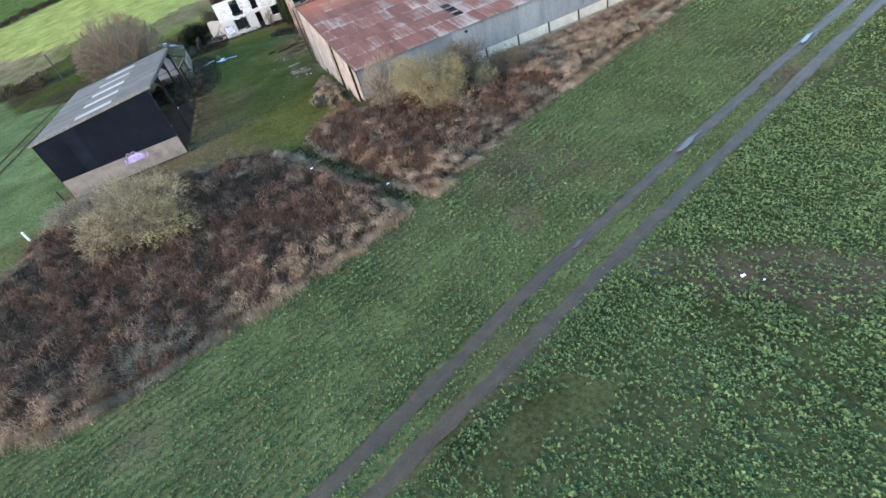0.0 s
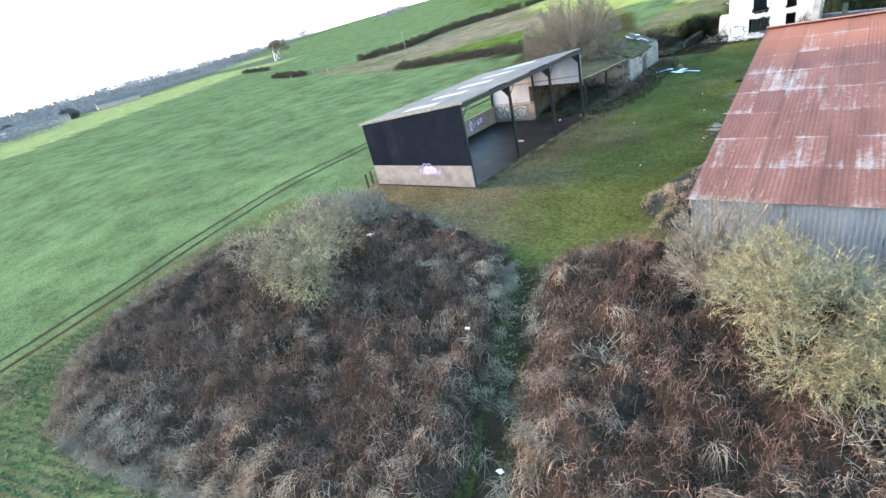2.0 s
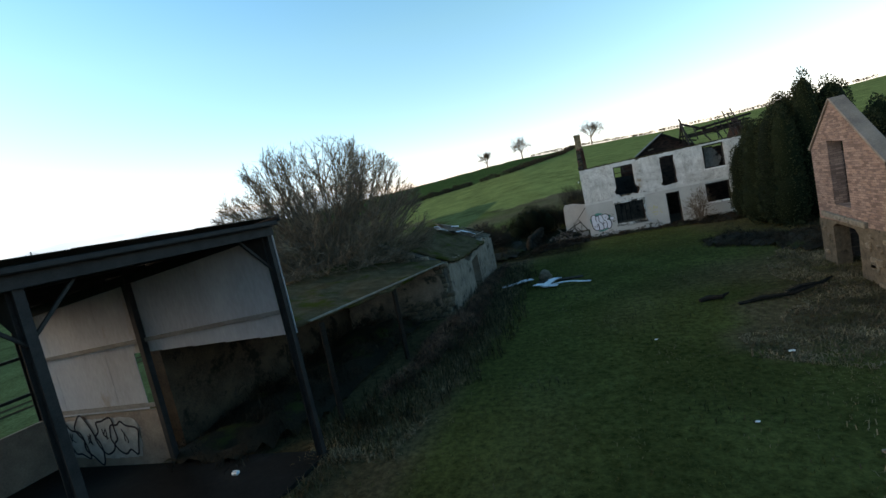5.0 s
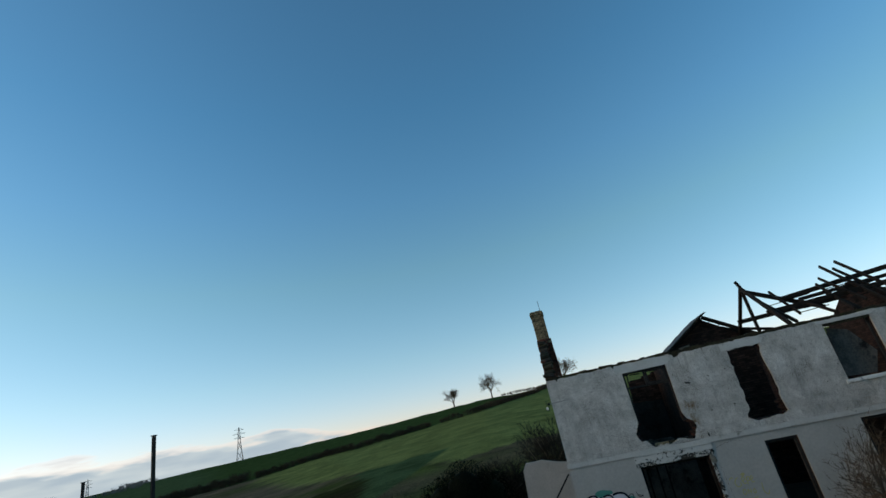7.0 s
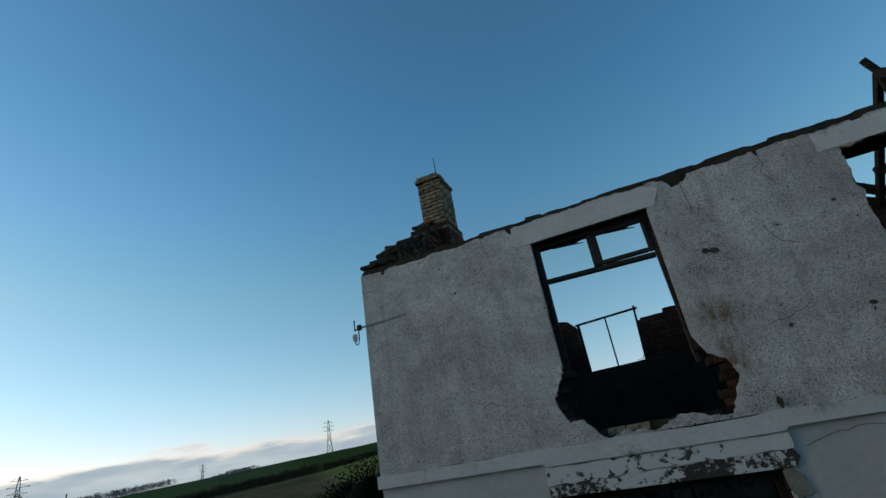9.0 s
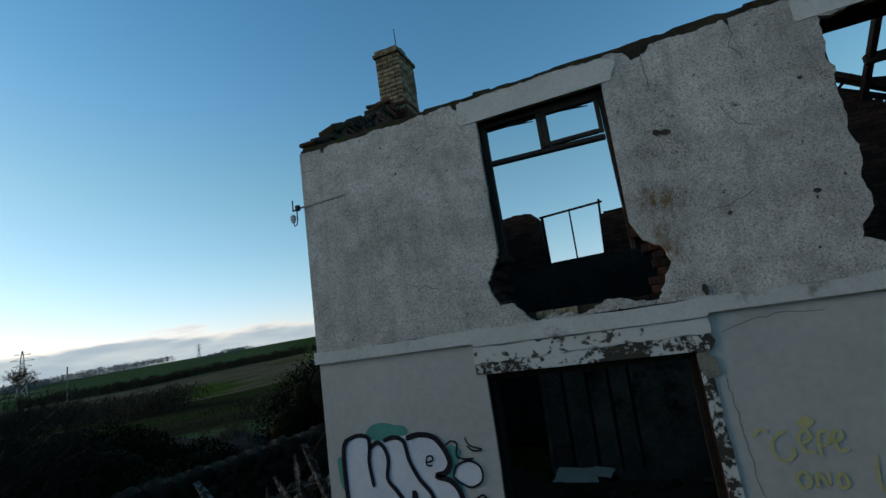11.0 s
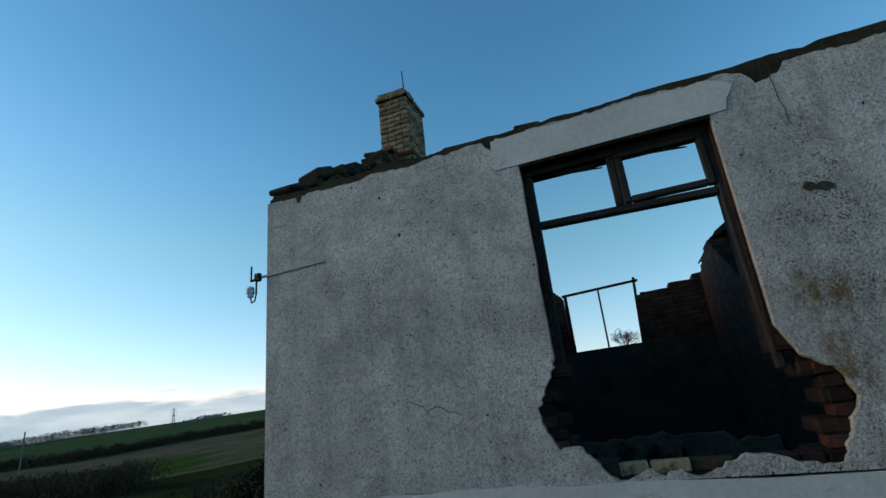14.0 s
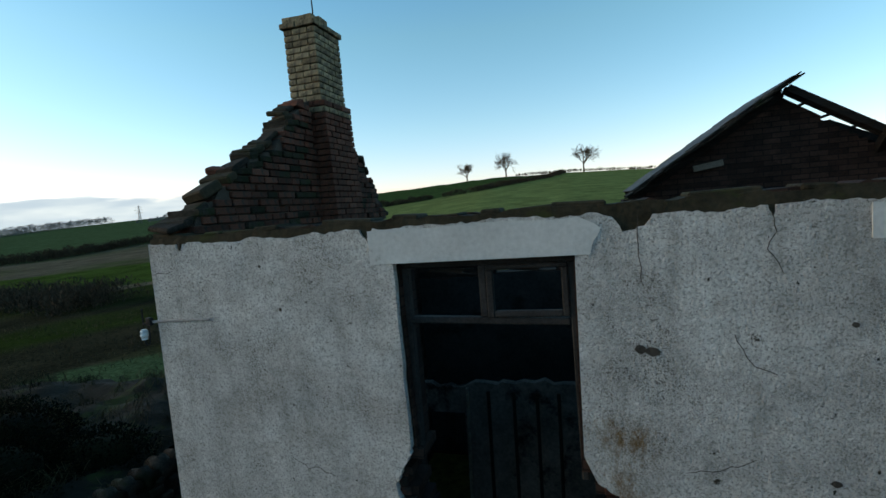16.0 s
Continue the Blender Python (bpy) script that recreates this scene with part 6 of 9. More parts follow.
tag = part("graffiti", blot([(3.0, 1.30), (3.5, 1.40), (4.0, 1.3), (4.15, 1.0), (3.9, 0.8), (3.4, 0.9), (3.1, 0.95)], -0.098, NEAR, 0.08, 0.06, 51), LILAC_SPRAY, shed, "smudged purple and white graffiti")
mm = Mesh()
for k in range(5):
    stroke(mm, [(2.6 + 0.36 * k, 1.25), (2.75 + 0.36 * k, 0.85), (2.9 + 0.36 * k, 1.2), (3.0 + 0.36 * k, 0.8)], 0.05, NEAR, -0.101)
stroke(mm, [(3.3, 1.44), (3.5, 1.6), (3.75, 1.5), (3.9, 1.62), (4.1, 1.46)], 0.05, NEAR, -0.101)
part("lilac_strokes", mm, PURPLE_SPRAY, tag)
# rear low wall and rails
for k, (u0, u1) in enumerate(((0.05, 5.25), (5.35, 10.55), (10.65, 15.3))):
    REAR = lambda p, q, d: S(p, W_ + d, q)
    part("concrete_panel", Mesh().slab([(u0, -0.3), (u1, -0.3), (u1, 1.44), (u0, 1.44)], [], -0.2, -0.09, REAR), CONCRETE, shed, "stained concrete wall with graffiti")
    for z in (2.25, 3.3):
        part("rail", Mesh().beam(S(u0, W_ - 0.02, z), S(u1, W_ - 0.02, z), 0.05, 0.09, 0.008), STEEL, shed)
INNER = lambda p, q, d: S(p, W_ - 0.2 + d, q)
for k, (u0, u1, n_, base, face, ink_m) in enumerate(((1.6, 4.5, 4, LILAC_SPRAY, PURPLE_SPRAY, BLACK_SPRAY), (6.2, 8.9, 4, CONCRETE, GREY_SPRAY, BLACK_SPRAY), (11.1, 13.2, 3, CONCRETE, LILAC_SPRAY, BLACK_SPRAY))):
    g_ = part("graffiti", blot([(u0, 0.35), (u0 + 0.1, 1.15), ((u0 + u1) / 2, 1.32), (u1, 1.2), (u1 + 0.1, 0.5), ((u0 + u1) / 2, 0.3)], -0.012, INNER, 0.12, 0.05, 60 + k), base, shed, "sprayed graffiti lettering on stained concrete")
    lettering(g_, u0 + 0.1, u1 - 0.1, 0.45, 1.15, n_, face, ink_m, INNER, -0.018, 160 + 10 * k)
# far gable: pale sheets, lower wall on the rear half
FARG = lambda p, q, d: S(L_ + d, p, q)
for k in range(9):
    v0, v1 = W_ * k / 9, W_ * (k + 1) / 9 + 0.03
    z0 = 2.85 + 0.02 * v0 if v0 < 4.4 else 1.42
    part("wall_sheet", Mesh().slab([(v0, z0), (v1, z0), (v1, roof_z(v1) - 0.02), (v0, roof_z(v0) - 0.02)], [], 0.035 + 0.004 * (k % 2), 0.05 + 0.004 * (k % 2), FARG), PALE_SHEET, shed, "pale grey wall sheet")
part("wall_rail", Mesh().beam(S(L_ - 0.02, 0.1, 3.4), S(L_ - 0.02, W_ - 0.1, 3.1), 0.06, 0.1, 0.008), PALE_RAIL, shed)
part("wall_rail", Mesh().beam(S(L_ - 0.02, 4.5, 1.55), S(L_ - 0.02, W_ - 0.1, 1.55), 0.06, 0.1, 0.008), PALE_RAIL, shed)
part("post", Mesh().beam(S(L_ - 0.06, 4.45, -0.3), S(L_ - 0.06, 4.45, roof_z(4.4) - 0.1), 0.16, 0.16, 0.01), STEEL, shed)
part("concrete_panel", Mesh().slab([(4.55, -0.3), (W_ - 0.1, -0.3), (W_ - 0.1, 1.42), (4.55, 1.42)], [], -0.09, 0.02, FARG), CONCRETE, shed, "pale concrete wall with graffiti")
g_ = part("graffiti", blot([(5.5, 0.2), (5.4, 1.2), (6.6, 1.34), (8.3, 1.25), (8.35, 0.4), (6.9, 0.2)], -0.10, FARG, 0.1, 0.03, 71), GREY_SPRAY, shed, "pale green and black graffiti lettering")
lettering(g_, 5.6, 8.2, 0.32, 1.22, 4, GREY_SPRAY, BLACK_SPRAY, FARG, -0.106, 190)
solo("shed_floor", Mesh().slab([(-0.1, 0), (L_ + 0.1, 0), (L_ + 0.1, W_), (-0.1, W_)], [], -0.35, -0.03, lambda p, q, d: S(p, q + 0.02, d)), WET_SHADED_FLOOR, "damp grey concrete shed floor with roof shade in its colour", "floor", kind="structure")
solo("plastic_sack", Mesh().slab(jag([(-0.35, -0.12), (0, -0.2), (0.35, -0.1), (0.25, 0.1), (-0.05, 0.18), (-0.3, 0.1)], 0.1, 0.03, 81, True), [], 0.0, 0.07, lambda p, q, d: (p, q, d * (1 - 1.5 * (p * p + q * q)))), DULL_SACK, "crumpled white plastic sack lying on concrete", "sack", at=S(9.2, 2.4, -0.03))
solo("white_lump", Mesh().box(0.18, 0.13, 0.09, None, 0.03), WHITE_SCRAP, "small white plastic scrap on concrete", "litter", at=S(14.6, 1.9, 0.015))

# ---- red-roofed barn ----
barn = thing("barn", "long farm barn with rusty red corrugated roof", "barn")
BX0, BX1, BY0, BYR, BY1 = 7.2, 44.0, -48.55, -31.0, -14.0
BZ0, BZR = 2.78, 5.55
bz = lambda y: BZ0 + (BZR - BZ0) * (y - BY0) / (BYR - BY0) if y < BYR else BZR - (BZR - BZ0) * (y - BYR) / (17.5)
BY1 = -27.2
cover = part("roof", Mesh().beam((BX0, BYR, BZR - 0.06), (BX1, BYR, BZR - 0.06), 0.08, 0.2, 0.01), DARK_WOOD, barn, "patched rusty corrugated sheets")
part("earth_floor", Mesh().slab([(9.9, -47.9), (BX1 - 0.3, -47.9), (BX1 - 0.3, BY1 - 0.3), (9.9, BY1 - 0.3)], [], -0.05, 0.03, lambda u, w, d: (u, w, d + 0.12)), CHARRED, barn, "dark trodden earth floor")
rng = random.Random(44)
cols, rowsn = 41, 8
for i in range(cols):
    x0, x1 = BX0 + (BX1 - BX0) * i / cols - 0.05, BX0 + (BX1 - BX0) * (i + 1) / cols + 0.04
    for j in range(rowsn):
        y0, y1 = BY0 - 0.2 + (BYR - BY0 + 0.2) * j / rowsn, BY0 - 0.2 + (BYR - BY0 + 0.2) * (j + 1) / rowsn + 0.12
        gal = noise.noise((x0 * 0.22, y0 * 0.16, 4.0)) + (0.30 if x0 > 14.5 and j < 5 else -0.2) + rng.uniform(-0.22, 0.22) > 0.30
        lift = 0.03 + 0.008 * (i % 2) + 0.010 * (rowsn - j) * 0.5
        if i == 11 and j == 1:
            continue
        if i == 11 and j == 2:
            y0, y1 = BY0 - 0.2 + (BYR - BY0 + 0.2) / rowsn, BY0 - 0.2 + (BYR - BY0 + 0.2) * 3 / rowsn + 0.12
            for (a, b) in ((y0, -46.35), (-45.6, -45.3), (-44.5, -44.2), (-43.4, y1)):
                part("roof_sheet", Mesh().beam(((x0 + x1) / 2, a, bz(a) + lift), ((x0 + x1) / 2, b, bz(b) + lift), x1 - x0, 0.008), GALV_SHEET, cover)
            continue
        part("roof_sheet", Mesh().beam(((x0 + x1) / 2, y0, bz(y0) + lift), ((x0 + x1) / 2, y1, bz(y1) + lift), x1 - x0, 0.008), GALV_SHEET if gal else RUSTY_SHEET, cover)
for i in range(19):
    x0, x1 = BX0 + (BX1 - BX0) * i / 19 - 0.05, BX0 + (BX1 - BX0) * (i + 1) / 19 + 0.03
    part("roof_sheet", Mesh().beam(((x0 + x1) / 2, BYR, BZR + 0.06), ((x0 + x1) / 2, BY1, bz(BY1) + 0.04), x1 - x0, 0.008), RUSTY_SHEET, cover)
part("ridge_cap", Mesh().beam((BX0 - 0.05, BYR, BZR + 0.10), (BX1, BYR, BZR + 0.10), 0.4, 0.03, 0.01), RUSTY_SHEET, cover)
for k in range(18):
    x0, x1 = BX0 + 0.1 + (BX1 - BX0) * k / 18, BX0 + 0.1 + (BX1 - BX0) * (k + 1) / 18 + 0.04
    part("wall_sheet", Mesh().slab([(x0, 0.55), (x1, 0.55), (x1, BZ0 - 0.02), (x0, BZ0 - 0.02)], [], BY0 + 0.02 + 0.005 * (k % 2), BY0 + 0.035 + 0.005 * (k % 2), FRONT), BLUE_SHEET, barn, "weathered grey-blue wall sheet")
for k in range(17):
    y0, y1 = BY0 + 0.12 + 1.02 * k, BY0 + 0.12 + 1.02 * (k + 1) + 0.04
    if k in (1, 6):
        continue
    foot = -0.55 + (0.9, 0.3, 0.0, 0.15, 0.7, 0.05)[k % 6]
    o = jag([(y0, foot), (y1, foot + 0.12 * (k % 3))], 0.2, 0.05, 300 + k) + [(y1, bz(y1) - 0.05), (y0, bz(y0) - 0.05)]
    part("gable_sheet", Mesh().slab(o, [], BX0 + 0.02 + 0.006 * (k % 2), BX0 + 0.034 + 0.006 * (k % 2), SIDE), GABLE_SHEET, barn, "pale weathered gable sheet with a ragged foot")
for k in range(11):
    x0, x1 = 9 + 3.1 * k, 9 + 3.1 * (k + 1) - 0.12
    part("low_panel", Mesh().block(x0, x1, BY0 + 0.06, BY0 + 0.14, -0.25, 0.53, 0.01), CREAM_PANEL, barn, "cream-painted low wall panel")
    part("post", Mesh().block(x1 + 0.01, x1 + 0.11, BY0 - 0.01, BY0 + 0.12, -1.0, 0.62, 0.01), DARK_WOOD, barn)
part("plinth", Mesh().block(BX0 + 0.1, BX1, BY0 + 0.02, BY0 + 0.3, -1.3, -0.25, 0.02), CEMENT, barn, "dark concrete plinth")
for k in range(8):
    y = BY0 + 0.1 + k * 3.0
    part("post", Mesh().block(BX0 + 0.06, BX0 + 0.2, y, y + 0.15, -1.2, bz(y + 0.07) - 0.05, 0.012), DARK_WOOD, barn)
for y in (-44.2, -39.5, -35.2):
    part("purlin", Mesh().beam((BX0, y, bz(y) - 0.07), (BX1, y, bz(y) - 0.07), 0.08, 0.14, 0.01), DARK_WOOD, barn)
part("verge_board", Mesh().beam((BX0 - 0.03, BY0 - 0.2, bz(BY0 - 0.2) - 0.02), (BX0 - 0.03, BYR, BZR - 0.02), 0.03, 0.14, 0.006), DARK_WOOD, barn)
part("inner_wall", Mesh().slab([(BY0 + 0.4, -1.2), (BYR, -1.2), (BYR, BZR - 0.2), (BY0 + 0.4, BZ0 - 0.1)], [], 9.6, 9.75, SIDE), BURNT_PLASTER, barn, "dark boarded inner wall")
# no hole is cut: a black blot stands for the darkness in it
part("vent_hole", blot([(16.6, 2.45), (16.75, 2.52), (16.9, 2.45), (16.85, 2.3), (16.68, 2.3)], BY0 + 0.01, FRONT, 0.05, 0.02, 91), BLACK_SPRAY, barn, "flat black patch for the dark inside a rusted hole")

# ---- brick outbuilding with a tall gable ----
outb = thing("brick_outbuilding", "roofless orange-red brick outbuilding with a pointed gable", "building")
GX = 8.5
gable_w = part("gable_wall", Mesh().slab([(-14.6, 1.4), (-19.2, 1.4), (-19.2, 3.45), (-16.5, 5.5), (-14.6, 3.9)], [[(-15.9, 4.2), (-17.0, 4.15), (-17.0, 1.95), (-15.9, 2.0)]], GX + 0.02, GX + 0.42, SIDE), BRICK_COURSES, outb, "weathered brick gable with a tall upper opening")
base_w = part("gable_base", Mesh().slab([(-14.6, 1.4), (-14.6, -0.9), (-15.55, -0.9), (-15.6, 1.2), (-15.9, 1.32), (-17.1, 1.28), (-17.3, 1.1), (-17.2, -0.9), (-19.2, -0.9), (-19.2, 1.4)], [], GX + 0.0, GX + 0.46, SIDE), RUBBLE_STONE, outb, "rubble stone base with a low opening")
me_b = Mesh().box(0.225, 0.06, 0.066, None, 0.006).data("brick")
rng = random.Random(15)
z, odd = 1.42, 0
while z < 5.42:
    y = -19.2 + (0.12 if odd else 0)
    while y < -14.8:
        top_z = lerp_table(y + 0.11, [-19.2, -16.5, -14.6], [3.45, 5.5, 3.9])
        near_edge = top_z - z < 0.3 or abs(y + 0.11 + 16.45) < 0.72 and z < 4.3
        if z + 0.1 < top_z and not (-17.2 < y + 0.11 < -15.72 and 1.9 < z + 0.05 < 4.27) and rng.random() < (0.55 if near_edge else 0.14):
            brick(gable_w, me_b, PINK_BRICK, GX + 0.038 + rng.uniform(-0.006, 0.004), y + 0.112, z + 0.036, 90, 0)
        y += 0.226
    z += 0.077
    odd ^= 1
for k in range(46):
    y, z, l = rng.uniform(-19.0, -14.8), rng.uniform(-0.4, 1.25), rng.uniform(0.2, 0.42)
    if not -17.5 < y < -15.35:
        part("stone", Mesh().box(0.09, l, l * 0.55, pose(GX + 0.0, y, z, rng.uniform(-4, 4), 0, 0), 0.03), RUBBLE_STONE, base_w)
part("timber_lintel", Mesh().beam((GX - 0.02, -15.0, 1.62), (GX - 0.02, -17.9, 1.48), 0.14, 0.18, 0.02), GREY_WOOD, outb, "pale weathered timber lintel")
part("coping", Mesh().beam((GX + 0.2, -16.5, 5.56), (GX + 0.2, -14.5, 3.93), 0.46, 0.08, 0.02), CONCRETE, outb, "pale concrete coping")
part("coping", Mesh().beam((GX + 0.2, -16.5, 5.56), (GX + 0.2, -19.3, 3.43), 0.46, 0.08, 0.02), CONCRETE, outb, "pale concrete coping")
part("south_wall", Mesh().slab([(GX + 0.45, -0.9), (16, -0.9), (16, 3.2), (GX + 0.45, 3.35)], [], -19.2, -18.85, FRONT), BRICK_COURSES, outb, "brick side wall with graffiti")
part("north_wall", Mesh().slab([(GX + 0.45, -0.9), (16, -0.9), (16, 3.3), (GX + 0.45, 3.7)], [], -14.95, -14.6, FRONT), BRICK_COURSES, outb)
# dark wall added behind the openings to stop light showing through
part("inner_wall", Mesh().slab([(-14.95, -0.9), (-18.85, -0.9), (-18.85, 3.2), (-16.6, 4.5), (-14.95, 3.5)], [], 10.2, 10.5, SIDE), DARK_STONE, outb, "added dark wall that makes the openings read dark")
part("east_wall", Mesh().slab([(-14.6, -0.9), (-19.2, -0.9), (-19.2, 3.3), (-16.9, 4.9), (-14.6, 3.3)], [], 16.0, 16.3, SIDE), BRICK_COURSES, outb)

# ---- tumbledown stone byre beside the shed ----
byre = thing("stone_byre", "tumbledown stone byre with a mossy sagging roof", "byre")
def rough_roof(corner_a, corner_b, corner_c, corner_d, n, m_, lump, seed):
    """A thick uneven roof skin between four corners (eaves a-b, top d-c)."""
    a, b, c, d = (Vector(p) for p in (corner_a, corner_b, corner_c, corner_d))
    sk = Mesh()
    for low in (0.0, -0.12):
        for j_ in range(m_ + 1):
            for i_ in range(n + 1):
                u, w = i_ / n, j_ / m_
                p = a.lerp(b, u).lerp(d.lerp(c, u), w)
                k = noise.noise((p.x * 1.1, p.y * 1.1, seed)) + 0.5 * noise.noise((p.x * 3.1, p.y * 3.1, seed + 5))
                e = 0.14 * noise.noise((p.x * 1.7, p.y * 1.7, seed + 9)) if j_ == 0 or i_ in (0, n) else 0
                sk.v.append((p.x + e, p.y + e, p.z + lump * k - 0.16 * math.sin(math.pi * u) + low))
    w_ = n + 1
    o = w_ * (m_ + 1)
    for j_ in range(m_):
        for i_ in range(n):
            q = j_ * w_ + i_
            sk.f += [(q, q + 1, q + w_ + 1, q + w_), (o + q + w_, o + q + w_ + 1, o + q + 1, o + q)]
    rim = [i_ for i_ in range(w_)] + [j_ * w_ + n for j_ in range(1, m_ + 1)] + [m_ * w_ + i_ for i_ in range(n - 1, -1, -1)] + [j_ * w_ for j_ in range(m_ - 1, 0, -1)]
    sk.f += [(q, p, o + p, o + q) for p, q in zip(rim, rim[1:] + rim[:1])]
    return sk


part("lean_to_roof", rough_roof((-6.5, -25.9, 2.90), (-5.9, -16.2, 2.52), (-10.9, -15.7, 3.22), (-11.6, -26.2, 3.55), 46, 26, 0.10, 3.0), MOSSY_SHEET, byre, "mossy sheet roof sagging over posts", smooth=True)
part("eaves_sheet", Mesh().beam((-6.42, -25.6, 2.80), (-5.80, -16.3, 2.42), 0.10, 0.05, 0.01), GREY_WOOD, byre)
for x, y in ((-6.3, -20.8), (-6.45, -25.2)):
    part("post", Mesh().beam((x, y, -0.4), (x + 0.05, y + 0.05, 2.62), 0.14, 0.14, 0.015), CHARRED, byre)
stone_w = part("end_wall", Mesh().slab([(-11.0, -0.5), (-6.0, -0.5), (-5.9, 2.35), (-8.8, 3.7), (-11.0, 2.6)], [[(-9.6, 2.85), (-9.2, 2.85), (-9.2, 3.1), (-9.6, 3.1)]], -16.1, -15.6, FRONT), MORTAR, byre, "rubble stone end wall with a small vent")
part("old_render", Mesh().slab(jag([(-10.9, -0.3), (-10.9, 2.2), (-9.9, 2.5), (-9.0, 3.3), (-8.2, 3.1), (-7.2, 2.2), (-6.4, 2.3), (-6.05, 1.4), (-6.3, 0.5), (-7.4, 0.9), (-8.6, 0.3), (-9.4, 0.7)], 0.25, 0.09, 20, True), [], -16.235, -16.215, FRONT), OLD_RENDER, byre, "patchy render left on the end wall")
rng = random.Random(16)
stones = [Mesh().box(a, 0.16, b, None, 0.03).data("stone") for a, b in ((0.42, 0.2), (0.3, 0.17), (0.24, 0.2))]
z = -0.2
while z < 3.5:
    x = -10.95
    while x < -6.0:
        k = rng.randrange(3)
        l = (0.42, 0.3, 0.24)[k]
        if z + 0.12 < lerp_table(x + l / 2, [-11, -8.8, -5.9], [2.6, 3.7, 2.35]) and not (-9.85 < x + l / 2 < -9.0 and 2.7 < z + 0.1 < 3.15):
            ob = new("stone", stones[k])
            if not stones[k].materials:
                stones[k].materials.append(RUBBLE_STONE)
            ob.parent = stone_w
            ob.location, ob.rotation_euler = (x + l / 2, -16.12 + rng.uniform(-0.03, 0.02), z + 0.1), (0, radians(rng.uniform(-3, 3)), radians(rng.uniform(-3, 3)))
        x += l + 0.025
    z += 0.215
part("front_wall", Mesh().slab([(-15.6, -0.5), (-6.0, -0.5)] + jag([(-6.0, 2.1), (-8.2, 2.4), (-10.4, 2.2), (-12, 1.7), (-13.6, 2.3), (-15.6, 2.35)], 0.3, 0.06, 17), [[(-10.2, -0.4), (-11.6, -0.4), (-11.6, 1.6), (-10.2, 1.75)]], -6.3, -5.85, SIDE), OLD_RENDER, byre, "crumbling rendered stone wall with a dark doorway")
part("back_wall", Mesh().slab([(-26, -0.6), (-6.0, -0.6), (-6.0, 2.2), (-15, 2.6), (-26, 2.7)], [], -11.6, -11.1, SIDE), SHADED_RENDER, byre, "stained brown back wall with shade put into its colour")
part("north_wall", Mesh().slab([(-11.0, -0.5), (-6.0, -0.5), (-6.0, 2.2), (-8.7, 3.5), (-11.0, 2.3)], [], -6.3, -5.85, FRONT), RUBBLE_STONE, byre)
part("byre_roof", rough_roof((-5.7, -15.5, 2.38), (-5.7, -8.6, 2.30), (-8.85, -8.2, 3.62), (-8.85, -15.5, 3.72), 34, 16, 0.17, 6.0), MOSSY_SHEET, byre, "moss-grown roof slope falling in", smooth=True)
part("byre_roof", rough_roof((-11.4, -6.1, 2.35), (-11.4, -15.5, 2.40), (-8.85, -15.5, 3.74), (-8.85, -6.1, 3.55), 34, 14, 0.17, 8.0), MOSSY_SHEET, byre, smooth=True)
for k, (y0, y1) in enumerate(((-8.0, -7.9), (-7.3, -7.15), (-6.6, -6.5))):
    part("bare_rafter", Mesh().beam((-5.75, y0, 2.30), (-8.8, y1, 3.55), 0.08, 0.12, 0.01), GREY_WOOD, byre, "bleached rafter where the roof has gone")
for k in range(5):
    part("bare_batten", Mesh().beam((-6.3 - 0.5 * k, -8.8, 2.62 + 0.2 * k), (-6.2 - 0.5 * k, -6.2 - 0.3 * (k % 2), 2.6 + 0.2 * k), 0.05, 0.03, 0.005), GREY_WOOD, byre)
rng = random.Random(19)
for k in range(14):
    x, y = rng.uniform(-8.6, -6.4), rng.uniform(-9.4, -6.2)
    z = 2.35 + 1.3 * (-5.75 - x) / 3.05
    part("fallen_slate", Mesh().box(rng.uniform(0.3, 0.7), rng.uniform(0.2, 0.4), 0.03, pose(x, y, z + 0.13, rng.uniform(-15, 15), 20 + rng.uniform(-12, 12), rng.uniform(0, 90)), 0.006), rng.choice((SLATE, GREY_WOOD, BLUE_SCRAP)), byre)

# ---- trees and bushes ----
def limbs(rng, p, d, length, r, depth, out, spread, lift, kids, shrink=0.72):
    """Grows one limb and, from it, its smaller ones; out gathers (points, radii, depth)."""
    pts, rad, q, dd = [p], [r], p, d.normalized()
    steps = 4 if depth > 2 else 3
    for i in range(steps):
        dd = (dd + Vector((rng.gauss(0, 0.13), rng.gauss(0, 0.13), rng.gauss(0, 0.1) + lift))).normalized()
        q = q + dd * (length / steps)
        pts.append(q)
        rad.append(r * (1 - 0.5 * (i + 1) / steps))
    out.append((pts, rad, depth))
    if depth <= 0:
        return
    n = kids[min(depth, len(kids) - 1)]
    for k in range(n):
        t = 0.3 + 0.7 * (k + rng.random()) / n
        i = min(steps - 1, int(t * steps))
        base = pts[i].lerp(pts[i + 1], t * steps - i)
        axis = Vector((rng.gauss(0, 1), rng.gauss(0, 1), rng.gauss(0, 0.7))).normalized()
        nd = (dd + axis * spread * rng.uniform(0.6, 1.2)).normalized()
        limbs(rng, base, nd, length * shrink * rng.uniform(0.75, 1.1), max(r * 0.55 * (1 - 0.35 * t), 0.006), depth - 1, out, spread, lift, kids, shrink)


def limb_mesh(out, keep, thin=0.0):
    m = Mesh()
    for pts, rad, depth in out:
        if keep(depth):
            m.tube([tuple(p) for p in pts], [max(r, thin) for r in rad], 7 if depth > 3 else 5 if depth > 1 else 3)
    return m


